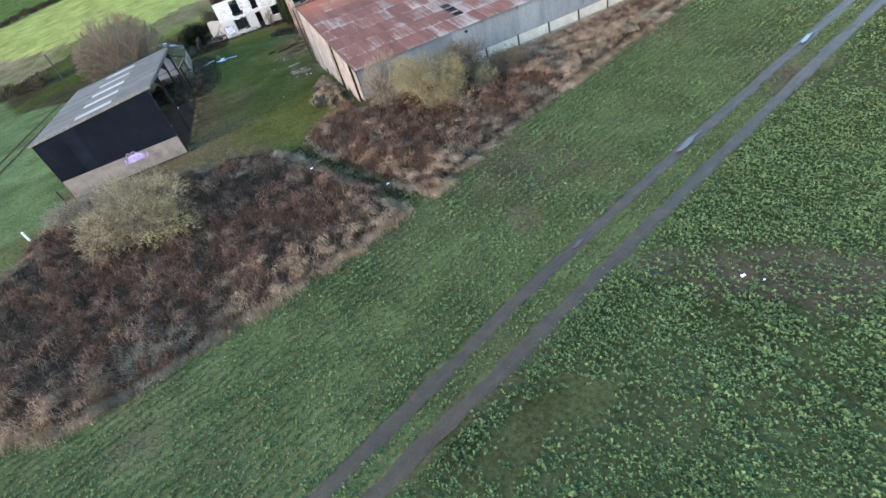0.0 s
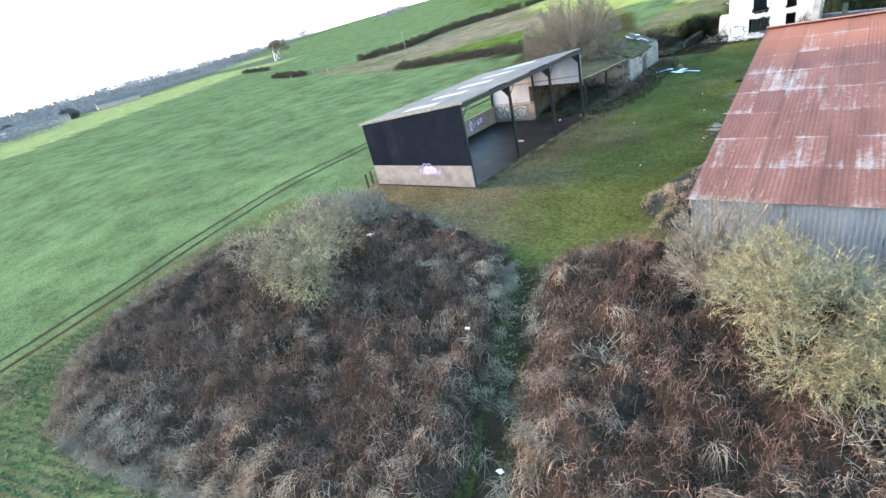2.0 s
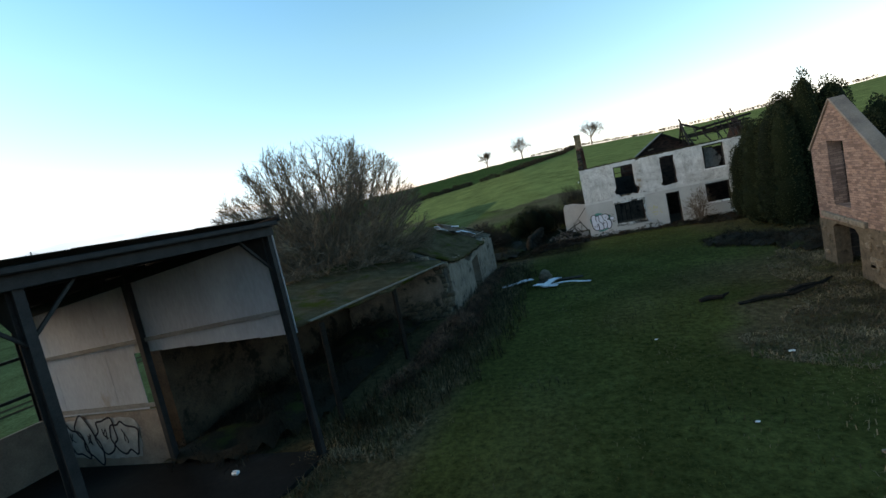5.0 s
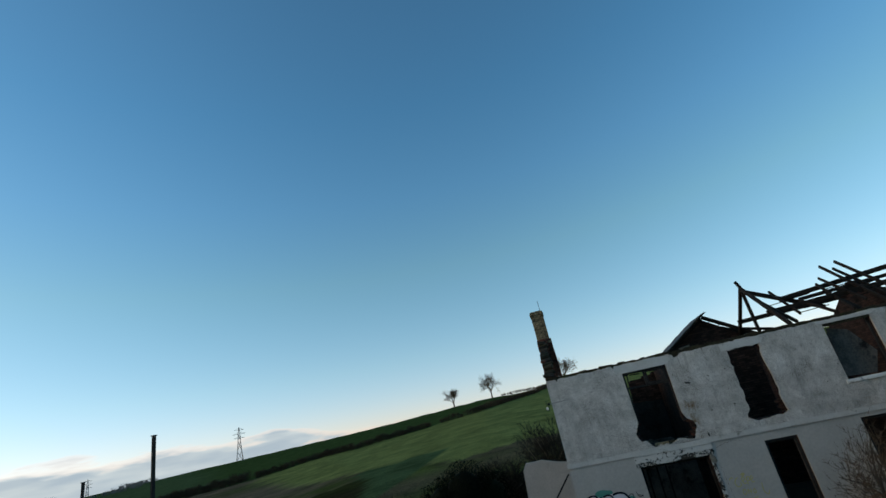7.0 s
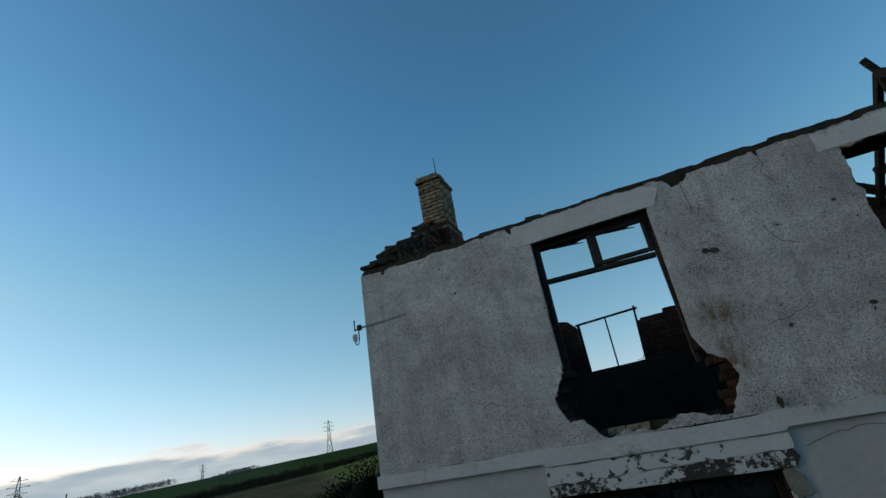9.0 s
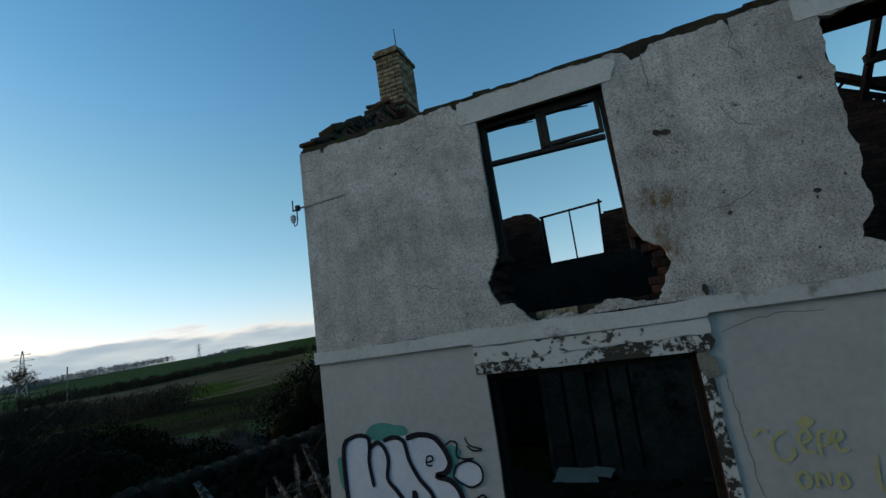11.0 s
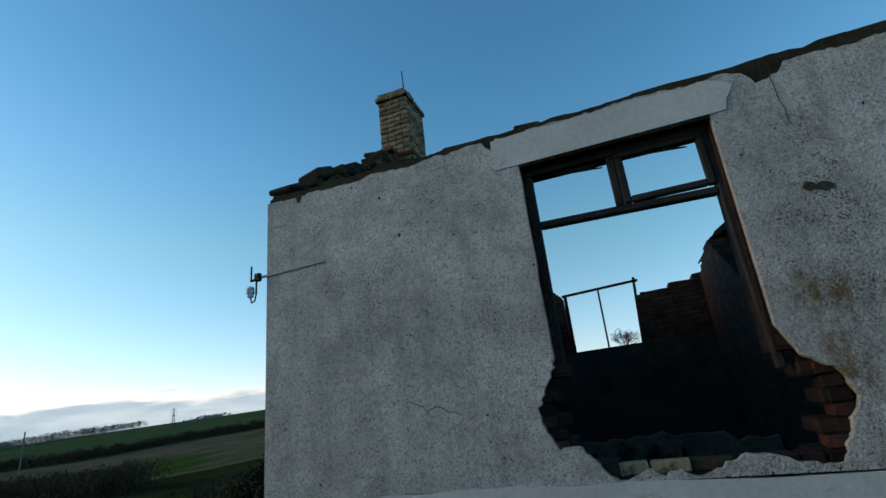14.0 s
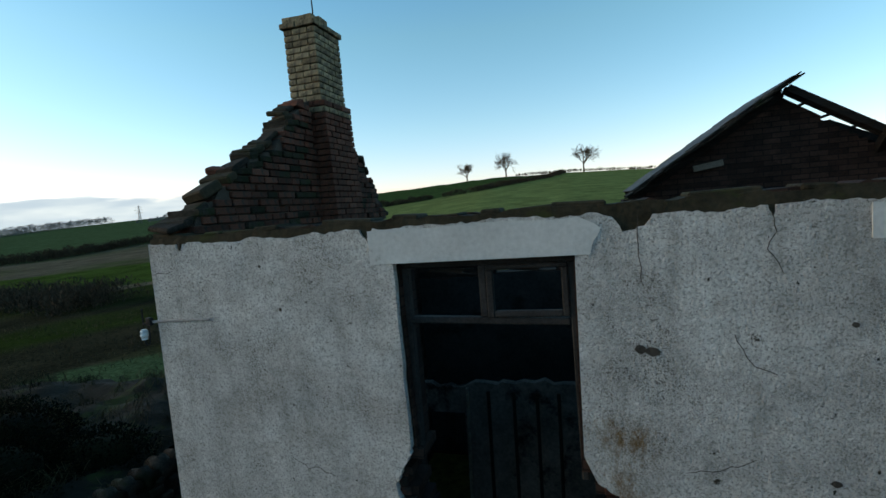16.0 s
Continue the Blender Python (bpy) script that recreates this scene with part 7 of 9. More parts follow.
def bare_tree(label, at, height, seed, depth=5, stems=1, spread=0.75, trunk=0.3, radius=0.25, lift=0.05, kids=(0, 4, 4, 4, 4, 5), twig=0.010, twigs=TWIGS, bark=BARK, name="bare_tree", group="", shrink=0.72, first=0.42, fan=1.0):
    rng, out = random.Random(seed), []
    top_of_trunk = Vector((0, 0, height * trunk))
    tr = [Vector((0, 0, -0.3)), Vector((rng.uniform(-0.05, 0.05) * height * 0.2, 0, height * trunk * 0.5)), top_of_trunk]
    out.append((tr, [radius * 1.25, radius, radius * 0.85], 9))
    for k in range(stems):
        a = k * 2.399 + rng.uniform(-0.3, 0.3)
        tilt = rng.uniform(0.1, 1.0) ** 0.7 * fan if stems > 1 else 0.15
        base = tr[1].lerp(tr[2], rng.uniform(0.3, 1.0))
        limbs(rng, base, Vector((math.cos(a) * tilt, math.sin(a) * tilt, 1)), height * first, radius * (0.5 if stems > 2 else 0.75), depth, out, spread, lift, kids, shrink)
    t = thing(name, label, "tree", group, at=at)
    part("trunk", limb_mesh(out, lambda d: d >= depth - 1), bark, t, smooth=True)
    part("crown", limb_mesh(out, lambda d: d < depth - 1, twig), twigs, t)
    return t


def twig(m, p, q, r0, r1):
    """One thin twig: a three-sided sliver."""
    d = (q - p).normalized()
    a = d.cross(Vector((0.37, 0.61, 0.70))).normalized()
    b = d.cross(a)
    o = [a, a * -0.5 + b * 0.87, a * -0.5 - b * 0.87]
    w = r0 * 0.75 + r1 * 0.5
    m.add([tuple(p + k * w) for k in o] + [tuple(q)], [(0, 1, 3), (1, 2, 3), (2, 0, 3)])


def bush(label, at, rx, ry, h, seed, mat, n=2200, thin=0.008, name="bare_bush", fines=5, lobes=7, upright=0.25, stems=26, reach=0.32, gaps=False):
    """Uneven domes of fine twigs over crooked stems."""
    rng, m, core = random.Random(seed), Mesh(), Mesh()
    lump = [(0, 0, h * 0.40, rx * 0.72, ry * 0.72, h * 0.58)]
    for k in range(lobes):
        a, e = k * math.tau / lobes + rng.uniform(-0.4, 0.4), rng.uniform(0.2, 0.7)
        f = rng.uniform(0.36, 0.52)
        lump.append((math.cos(a) * rx * (1 - f), math.sin(a) * ry * (1 - f), h * (0.22 + 0.42 * rng.random()), rx * f, ry * f, h * rng.uniform(0.26, 0.36)))
    tot = sum(l[3] * l[4] + l[4] * l[5] + l[3] * l[5] for l in lump)
    for k in range(stems):
        l = lump[k % len(lump)]
        root = Vector((rng.uniform(-0.3, 0.3) * rx, rng.uniform(-0.3, 0.3) * ry, -0.1))
        v = Vector((rng.gauss(0, 1), rng.gauss(0, 1), abs(rng.gauss(0.4, 1)))).normalized()
        tip = Vector((l[0] + v.x * l[3] * 0.75, l[1] + v.y * l[4] * 0.75, l[2] + v.z * l[5] * 0.75))
        line = smooth_line([root, root.lerp(tip, 0.45) + Vector((rng.gauss(0, 0.12), rng.gauss(0, 0.12), 0.12 * h)), tip], 4)
        core.tube([tuple(p) for p in line], [0.045 * (1 - 0.8 * i / (len(line) - 1)) for i in range(len(line))], 5)
    for cx, cy, cz, ax, ay, az in lump:
        for _ in range(int(n * (ax * ay + ay * az + ax * az) / tot)):
            v = Vector((rng.gauss(0, 1), rng.gauss(0, 1), rng.gauss(0.15, 1))).normalized()
            k = rng.uniform(0.35, 0.86)
            p = Vector((cx + v.x * ax * k, cy + v.y * ay * k, cz + v.z * az * k))
            if p.z < 0.1 or gaps and noise.noise((p.x * 1.7 + seed, p.y * 1.7, p.z * 1.7)) < -0.16:
                continue
            d = (v + Vector((rng.gauss(0, 0.55), rng.gauss(0, 0.55), rng.gauss(upright, 0.5)))).normalized()
            q = p + d * reach * rng.uniform(0.6, 1.5)
            twig(m, p, q, thin * 1.5, thin)
            for f in range(fines):
                c = p.lerp(q, rng.uniform(0.25, 1.0))
                d2 = (d + Vector((rng.gauss(0, 0.8), rng.gauss(0, 0.8), rng.gauss(upright, 0.7)))).normalized()
                twig(m, c, c + d2 * rng.uniform(0.08, 0.26), thin, thin * 0.6)
    t = thing(name, label, "bush", at=at)
    part("stem_wood", core, BARK, t)
    part("twig_crown", m, mat, t)
    return t


def leafy(name, label, at, lumps, n, size, seed, mat, category="tree", trunk=None, kind=""):
    """A crown of many small sprays on uneven lumps (x, y, z, rx, ry, rz)."""
    rng, m = random.Random(seed), Mesh()
    tot = sum(l[3] * l[4] + l[4] * l[5] + l[3] * l[5] for l in lumps)
    for cx, cy, cz, rx, ry, rz in lumps:
        for _ in range(int(n * (rx * ry + ry * rz + rx * rz) / tot)):
            v = Vector((rng.gauss(0, 1), rng.gauss(0, 1), rng.gauss(0, 1))).normalized()
            k = rng.uniform(0.88 if size > 0.07 else 0.66, 1.0) + (0.10 if size > 0.07 else 0.22) * noise.noise((v.x * 2.2 + cx, v.y * 2.2 + cy, v.z * 2.2 + cz))
            p = Vector((cx + v.x * rx * k, cy + v.y * ry * k, cz + v.z * rz * k))
            if p.z < 0.02:
                continue
            s = size * rng.uniform(0.6, 1.4)
            a = (v + Vector((rng.gauss(0, 0.5), rng.gauss(0, 0.5), rng.gauss(0.2, 0.5)))).normalized()
            b = a.cross(Vector((rng.gauss(0, 1), rng.gauss(0, 1), rng.gauss(0, 1)))).normalized()
            c = a.cross(b)
            m.add([tuple(p), tuple(p + a * s * 0.6 + b * s * 0.35), tuple(p + a * s), tuple(p + a * s * 0.55 - b * s * 0.35), tuple(p + a * s * 0.5 + c * s * 0.4)], [(0, 1, 2, 3), (0, 2, 4)])
    t = thing(name, label, category, at=at, kind=kind)
    part("foliage", m, mat, t)
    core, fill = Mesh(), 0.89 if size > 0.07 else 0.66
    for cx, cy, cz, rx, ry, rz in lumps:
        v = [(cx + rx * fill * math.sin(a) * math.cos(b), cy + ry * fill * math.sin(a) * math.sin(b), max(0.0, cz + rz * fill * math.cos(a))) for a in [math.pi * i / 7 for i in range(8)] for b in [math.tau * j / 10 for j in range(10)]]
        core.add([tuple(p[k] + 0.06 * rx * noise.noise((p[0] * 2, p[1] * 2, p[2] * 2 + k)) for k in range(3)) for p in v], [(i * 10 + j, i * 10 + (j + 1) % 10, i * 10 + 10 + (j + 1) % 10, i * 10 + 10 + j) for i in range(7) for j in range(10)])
    # closed shell in each lump; its near-black colour stands in for inner shade
    part("inner_foliage", core, FAR_TREE if mat is FAR_TREE else SHADE_EVERGREEN, t, "inner foliage shell, dark where it stands for shade", smooth=True)
    if trunk:
        part("trunk", Mesh().tube([(0, 0, -0.3), (0.05, 0.05, trunk[1] * 0.5), (0, 0.1, trunk[1])], [trunk[0] * 1.3, trunk[0], trunk[0] * 0.5], 8), BARK, t)
    return t


def gz(x, y, d=0.0):
    return (x, y, land_z(x, y) + d)


def dome_tree(label, at, r, h, seed, mains=30, forks=9):
    """A short trunk whose forking limbs fan out to an even, rounded crown of fine twigs."""
    rng, wood, fine = random.Random(seed), Mesh(), Mesh()
    wood.tube([(0, 0, -0.3), (0.05, 0, 0.6), (0, 0.05, 1.2)], [0.40, 0.33, 0.28], 10)

    def shell(d, k):
        return Vector((d.x * r * k, d.y * r * k, 0.40 * h + d.z * 0.58 * h * k))

    def held(b, p):
        """The twig's tip, drawn back where it would leave the crown."""
        c = Vector((p.x / r, p.y / r, (p.z - 0.40 * h) / (0.58 * h)))
        return p if c.length < 1.02 else b + (p - b) * rng.uniform(0.3, 0.65)

    for g in range(mains):
        u = (g + 0.5) / mains
        e, a = math.asin(-0.04 + 1.02 * u), g * 2.39996 + rng.uniform(-0.2, 0.2)
        axis = Vector((math.cos(a) * math.cos(e), math.sin(a) * math.cos(e), math.sin(e)))
        root = Vector((rng.uniform(-0.2, 0.2), rng.uniform(-0.2, 0.2), rng.uniform(0.3, 1.3)))
        main = smooth_line([root, root.lerp(shell(axis, 0.9), 0.3) + Vector((rng.gauss(0, 0.12), rng.gauss(0, 0.12), 0.12)), root.lerp(shell(axis, 0.95), 0.62) + Vector((0, 0, 0.1))], 5)
        n = len(main) - 1
        wood.tube([tuple(p) for p in main], [0.10 * (1 - 0.66 * i / n) for i in range(n + 1)], 6)
        for f in range(forks):
            d = (axis + Vector((rng.gauss(0, 0.34), rng.gauss(0, 0.34), rng.gauss(0.0, 0.28)))).normalized()
            d.z = max(d.z, -0.12)
            tip = shell(d.normalized(), rng.uniform(0.86, 0.97))
            b0 = main[min(n, int((0.30 + 0.70 * (f + 1) / forks) * n))]
            line = smooth_line([b0, b0.lerp(tip, 0.5) + Vector((rng.gauss(0, 0.08), rng.gauss(0, 0.08), rng.gauss(-0.06, 0.07))), tip], 5)
            k = len(line) - 1
            wood.tube([tuple(p) for p in line], [0.036 * (1 - i / k) + 0.010 for i in range(k + 1)], 4)
            way = (tip - b0).normalized()
            for i in range(15):
                t = 0.12 + 0.88 * ((i + rng.random()) / 15) ** 0.7
                b = line[min(k, int(t * k))].lerp(line[min(k, int(t * k) + 1)], t * k - int(t * k))
                d1 = (way + Vector((rng.gauss(0, 0.5), rng.gauss(0, 0.5), rng.gauss(0.08, 0.4)))).normalized()
                q = held(b, b + d1 * (0.8 * (1.1 - t) + 0.42) * rng.uniform(0.7, 1.2))
                twig(fine, b, q, 0.014, 0.009)
                for _ in range(5):
                    c = b.lerp(q, rng.uniform(0.2, 1.0))
                    d2 = (d1 + Vector((rng.gauss(0, 0.45), rng.gauss(0, 0.45), rng.gauss(0.10, 0.35)))).normalized()
                    w = held(c, c + d2 * rng.uniform(0.22, 0.55))
                    twig(fine, c, w, 0.010, 0.006)
                    c2 = c.lerp(w, rng.uniform(0.3, 0.9))
                    twig(fine, c2, held(c2, c2 + (d2 + Vector((rng.gauss(0, 0.4), rng.gauss(0, 0.4), rng.gauss(0.15, 0.3)))).normalized() * rng.uniform(0.12, 0.34)), 0.008, 0.005)
    t = thing("bare_tree", label, "tree", at=at)
    part("trunk", wood, BARK, t, smooth=True)
    part("crown", fine, TREE_TWIGS, t)


dome_tree("wide bare winter tree with a dome of fine twigs", gz(-11.8, -15.2), 5.3, 9.7, 5)
for (x, y, h, sd) in ((-55.9, 244, 10, 3), (-34.5, 239, 11.5, 8), (3.0, 224, 12.5, 13)):
    bare_tree("lone bare oak standing on the hill crest", gz(x, y), h, sd, depth=4, stems=6, spread=0.85, trunk=0.30, radius=0.36, lift=0.03, kids=(0, 3, 4, 4, 4), twig=0.030, group="crest trees", first=0.36)
bare_tree("distant bare tree beside the pylon", gz(-300, 150), 15, 21, depth=4, stems=5, spread=0.7, trunk=0.25, radius=0.5, twig=0.06, kids=(0, 3, 4, 4, 4), first=0.4)
bush("tall bare bush with yellow-green lichened twigs", gz(11.4, -52.7), 3.1, 2.5, 4.7, 31, LICHEN_TWIGS, n=7000, thin=0.0066, fines=6, upright=0.0, reach=0.24, lobes=10, gaps=True)
bush("rounded bare bush with pale green lichen on its twigs", gz(-9.6, -54.5), 4.1, 3.2, 5.2, 32, GREY_LICHEN, n=7500, thin=0.0075, fines=5, upright=0.1, reach=0.26, lobes=9, gaps=True)
bush("dense tan bare bush beside the shed wall", gz(-12.8, -48.2), 4.4, 1.9, 2.7, 33, PALE_TWIGS, n=3000, thin=0.009)
bush("leafless pale sapling bush by the barn corner", gz(8.4, -50.5), 1.7, 1.2, 5.3, 34, PALE_TWIGS, n=2200, thin=0.006, upright=0.7, stems=34, gaps=True)
bush("grey leafless thorn bush against the barn", gz(14.6, -51.0), 2.6, 1.7, 3.7, 35, TWIGS, n=2200)
bush("grey leafless thorn bush in the scrub", gz(17.8, -52.2), 1.9, 1.5, 2.2, 36, TWIGS, n=1100)
bush("low lichened thorn beside the tall bush", gz(15.6, -52.9), 1.2, 1.0, 2.0, 40, LICHEN_TWIGS, n=700)
bush("dead pale branches sticking out of bramble", gz(12.6, -55.2), 1.4, 1.2, 1.9, 37, PALE_TWIGS, n=90, fines=4, stems=22, reach=0.45)
bush("dead pale branches in the bramble", gz(6.2, -54.4), 1.2, 1.0, 1.7, 47, PALE_TWIGS, n=60, fines=4, stems=16, reach=0.45)
bush("bare dark twiggy thorn bush by the stone wall", gz(-8.0, 0.6), 2.5, 1.9, 2.6, 38, DARK_TWIGS, n=3400, thin=0.005, upright=0.35, fines=6)
bush("brown leafless thicket behind the house", gz(-0.6, 10.4), 2.2, 1.5, 4.1, 49, DARK_TWIGS, n=2400, thin=0.008, upright=0.6, fines=5)
bush("brown leafless thicket behind the rubble", gz(-3.4, 10.6), 2.0, 1.5, 2.6, 50, DARK_TWIGS, n=1800, thin=0.008, upright=0.6, fines=5)
bush("bare shrub growing before the doorway", gz(6.9, -1.2), 0.9, 0.7, 2.4, 39, TWIGS, n=420, thin=0.005, upright=0.5, stems=12)
leafy("evergreen_bush", "round dark clipped-looking evergreen bush", gz(-5.5, 7.6), [(-0.3, 0, 1.1, 1.3, 1.3, 1.25), (0.7, -0.3, 1.4, 1.3, 1.2, 1.5), (-0.8, -0.4, 0.6, 1.2, 1.2, 0.9), (1.7, 0.2, 1.0, 1.1, 1.1, 1.3)], 18000, 0.058, 41, SHADE_EVERGREEN, "bush", (0.12, 1.2))
leafy("evergreen_bush", "low sprawling dark juniper-like bush", gz(-7.6, 2.4), [(0, 0, 0.5, 1.7, 1.5, 0.9), (-1.6, 1.4, 0.5, 1.6, 1.4, 1.0), (0.9, 1.6, 0.3, 1.2, 1.0, 0.6)], 18000, 0.058, 42, SHADE_EVERGREEN, "bush", (0.1, 0.8))


def plumes(n, spread_x, spread_y, top, fat, seed):
    """Upright lobes of a many-stemmed cypress, tallest in the middle."""
    rng, out = random.Random(seed), []
    for k in range(n):
        a, d = k * 2.39996 + rng.uniform(-0.3, 0.3), math.sqrt((k + 0.3) / n)
        h = top * (1 - 0.24 * d * d) * rng.uniform(0.86, 1.04)
        w = fat * rng.uniform(0.75, 1.15)
        out.append((math.cos(a) * d * spread_x, math.sin(a) * d * spread_y, h * 0.56, w, w, h * 0.45))
        out.append((math.cos(a) * d * spread_x * 1.05, math.sin(a) * d * spread_y * 1.05, h * 0.26, w * 1.2, w * 1.2, h * 0.28))
    return out


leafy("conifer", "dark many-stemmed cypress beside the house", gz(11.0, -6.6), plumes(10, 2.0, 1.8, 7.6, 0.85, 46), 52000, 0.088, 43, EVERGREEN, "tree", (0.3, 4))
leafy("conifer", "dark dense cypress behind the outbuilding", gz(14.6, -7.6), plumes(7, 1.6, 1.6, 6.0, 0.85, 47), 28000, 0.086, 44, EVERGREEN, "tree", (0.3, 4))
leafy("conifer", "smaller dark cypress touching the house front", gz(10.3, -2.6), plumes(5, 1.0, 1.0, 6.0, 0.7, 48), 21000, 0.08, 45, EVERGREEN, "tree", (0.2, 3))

# ---- bramble scrub, dead grass, crop and turf ----
def scrub_height(x, y, poly, top):
    e = edge_distance(x, y, poly)
    lumpy = 0.82 + 0.45 * noise.noise((x * 0.4, y * 0.4, 1.0)) + 0.55 * noise.noise((x * 0.95, y * 0.95, 2.0)) + 0.15 * noise.noise((x * 2.6, y * 2.6, 4.0))
    low = lerp_table(x, [15, 20], [1.0, 0.4]) if y > -53.5 and top > 1 else 1.0
    return top * min(1.0, e / 1.1) ** 0.55 * max(0.15, lumpy) * low


def scrub(label, poly, top, n, seed, thin=0.0052, mat=BRAMBLE, arch=1.0, grid=0.3, tuft=34, leaves=2):
    """Mounds of bramble: arching stems that fall outwards from many crowns."""
    rng = random.Random(seed)
    x0, x1, y0, y1 = min(p[0] for p in poly), max(p[0] for p in poly), min(p[1] for p in poly), max(p[1] for p in poly)
    mound, ix = Mesh(), {}
    nx, ny = int((x1 - x0) / grid) + 2, int((y1 - y0) / grid) + 2
    for j in range(ny):
        for i in range(nx):
            x, y = x0 + i * grid, y0 + j * grid
            if inside(x, y, poly):
                ix[i, j] = len(mound.v)
                mound.v.append((x, y, land_z(x, y) + max(0.03, scrub_height(x, y, poly, top) * 0.55 + rng.uniform(-0.10, 0.10) * top)))
    for (i, j) in list(ix):
        if (i + 1, j) in ix and (i + 1, j + 1) in ix and (i, j + 1) in ix:
            mound.f.append((ix[i, j], ix[i + 1, j], ix[i + 1, j + 1], ix[i, j + 1]))
    stems, k = Mesh(), 0
    while k < n:
        cx, cy = rng.uniform(x0, x1), rng.uniform(y0, y1)
        if not inside(cx, cy, poly):
            continue
        size, tall, way = rng.uniform(0.6, 1.35) * arch, rng.uniform(0.8, 1.3), rng.uniform(0, math.tau)
        for _ in range(tuft):
            k += 1
            x, y = cx + rng.gauss(0, 0.16) * size, cy + rng.gauss(0, 0.16) * size
            if not inside(x, y, poly):
                continue
            h = scrub_height(x, y, poly, top) * tall
            z = land_z(x, y) + h * rng.uniform(0.45, 0.85)
            a = way + rng.gauss(0, 0.75)
            l = rng.uniform(0.16, 0.52) * size
            up, down = rng.uniform(0.03, 0.22) * size, rng.uniform(0.0, 0.34) * size
            dx, dy, w = math.cos(a) * l, math.sin(a) * l, thin * rng.uniform(0.5, 1.5)
            j = 0.06 * size
            p = [Vector((x, y, z))] + [Vector((x + dx * k_ + rng.gauss(0, j), y + dy * k_ + rng.gauss(0, j), z + u_ + rng.gauss(0, j * 0.6))) for k_, u_ in ((0.35, up), (0.75, up * 0.7 - down * 0.25), (1.0, -down))]
            sx, sy, v = -math.sin(a) * w, math.cos(a) * w, []
            for q in p:
                v += [(q.x + sx, q.y + sy, q.z), (q.x - sx, q.y - sy, q.z + w * 0.7)]
            stems.add(v, [(0, 1, 3, 2), (2, 3, 5, 4), (4, 5, 7, 6)])
            for _ in range(leaves):
                q, s = p[rng.randint(1, 3)], rng.uniform(0.012, 0.030)
                o = [Vector((rng.gauss(0, s), rng.gauss(0, s), rng.gauss(0, s * 0.7))) for _ in range(3)]
                stems.add([tuple(q + k_) for k_ in o], [(0, 1, 2)])
    t = thing("bramble_scrub", label, "scrub", kind="stuff")
    # the mound fills in below the stems; its dark colour stands for their shade
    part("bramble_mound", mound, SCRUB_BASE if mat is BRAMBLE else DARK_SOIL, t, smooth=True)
    part("bramble_tangle", stems, mat, t)


# dark brown painted in place of shade inside the bramble, with greenish stains
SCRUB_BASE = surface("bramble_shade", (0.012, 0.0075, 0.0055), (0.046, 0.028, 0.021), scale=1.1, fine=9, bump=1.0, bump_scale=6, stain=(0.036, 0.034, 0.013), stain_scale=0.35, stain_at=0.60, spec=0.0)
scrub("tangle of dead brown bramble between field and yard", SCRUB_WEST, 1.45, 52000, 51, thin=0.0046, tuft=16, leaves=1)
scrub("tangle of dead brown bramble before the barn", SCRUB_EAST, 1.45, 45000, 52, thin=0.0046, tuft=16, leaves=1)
HOUSE_FRONT = [(-2.6, -1.5), (1.5, -1.1), (4.8, -1.0), (7.5, -2.6), (13, -4.0), (13, -0.12), (0.2, -0.10), (-0.2, 0.0), (-2.6, 0.0)]
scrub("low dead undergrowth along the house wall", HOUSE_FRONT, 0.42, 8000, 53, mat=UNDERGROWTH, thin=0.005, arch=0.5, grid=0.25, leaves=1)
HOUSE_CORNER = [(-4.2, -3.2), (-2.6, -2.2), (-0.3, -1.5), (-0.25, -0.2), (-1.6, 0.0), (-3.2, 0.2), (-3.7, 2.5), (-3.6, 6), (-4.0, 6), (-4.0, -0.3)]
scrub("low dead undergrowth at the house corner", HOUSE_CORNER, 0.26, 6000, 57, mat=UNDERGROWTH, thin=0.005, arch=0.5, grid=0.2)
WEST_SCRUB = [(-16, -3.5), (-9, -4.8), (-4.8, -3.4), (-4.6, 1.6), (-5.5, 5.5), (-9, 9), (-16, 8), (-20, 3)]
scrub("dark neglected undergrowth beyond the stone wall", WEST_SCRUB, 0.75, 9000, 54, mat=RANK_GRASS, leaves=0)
BYRE_SCRUB = [(-6.2, -25.5), (-4.8, -22.5), (-4.0, -18.5), (-4.6, -12.5), (-4.9, -6), (-8, -4.6), (-12, -5.4), (-11, -5.75), (-5.7, -5.75), (-5.75, -16), (-6.1, -25)]
scrub("brown weeds along the byre wall", BYRE_SCRUB, 0.7, 7000, 55, mat=BRAMBLE, arch=0.8, grid=0.3, leaves=0)
SHED_SIDE = [(5.8, -46.2), (3.6, -43.5), (4.6, -39.5), (6.6, -36), (7.0, -40), (7.0, -46.2)]
scrub("dead weeds at the open end of the barn", SHED_SIDE, 0.6, 2600, 56, mat=DEAD_GRASS, arch=0.7)


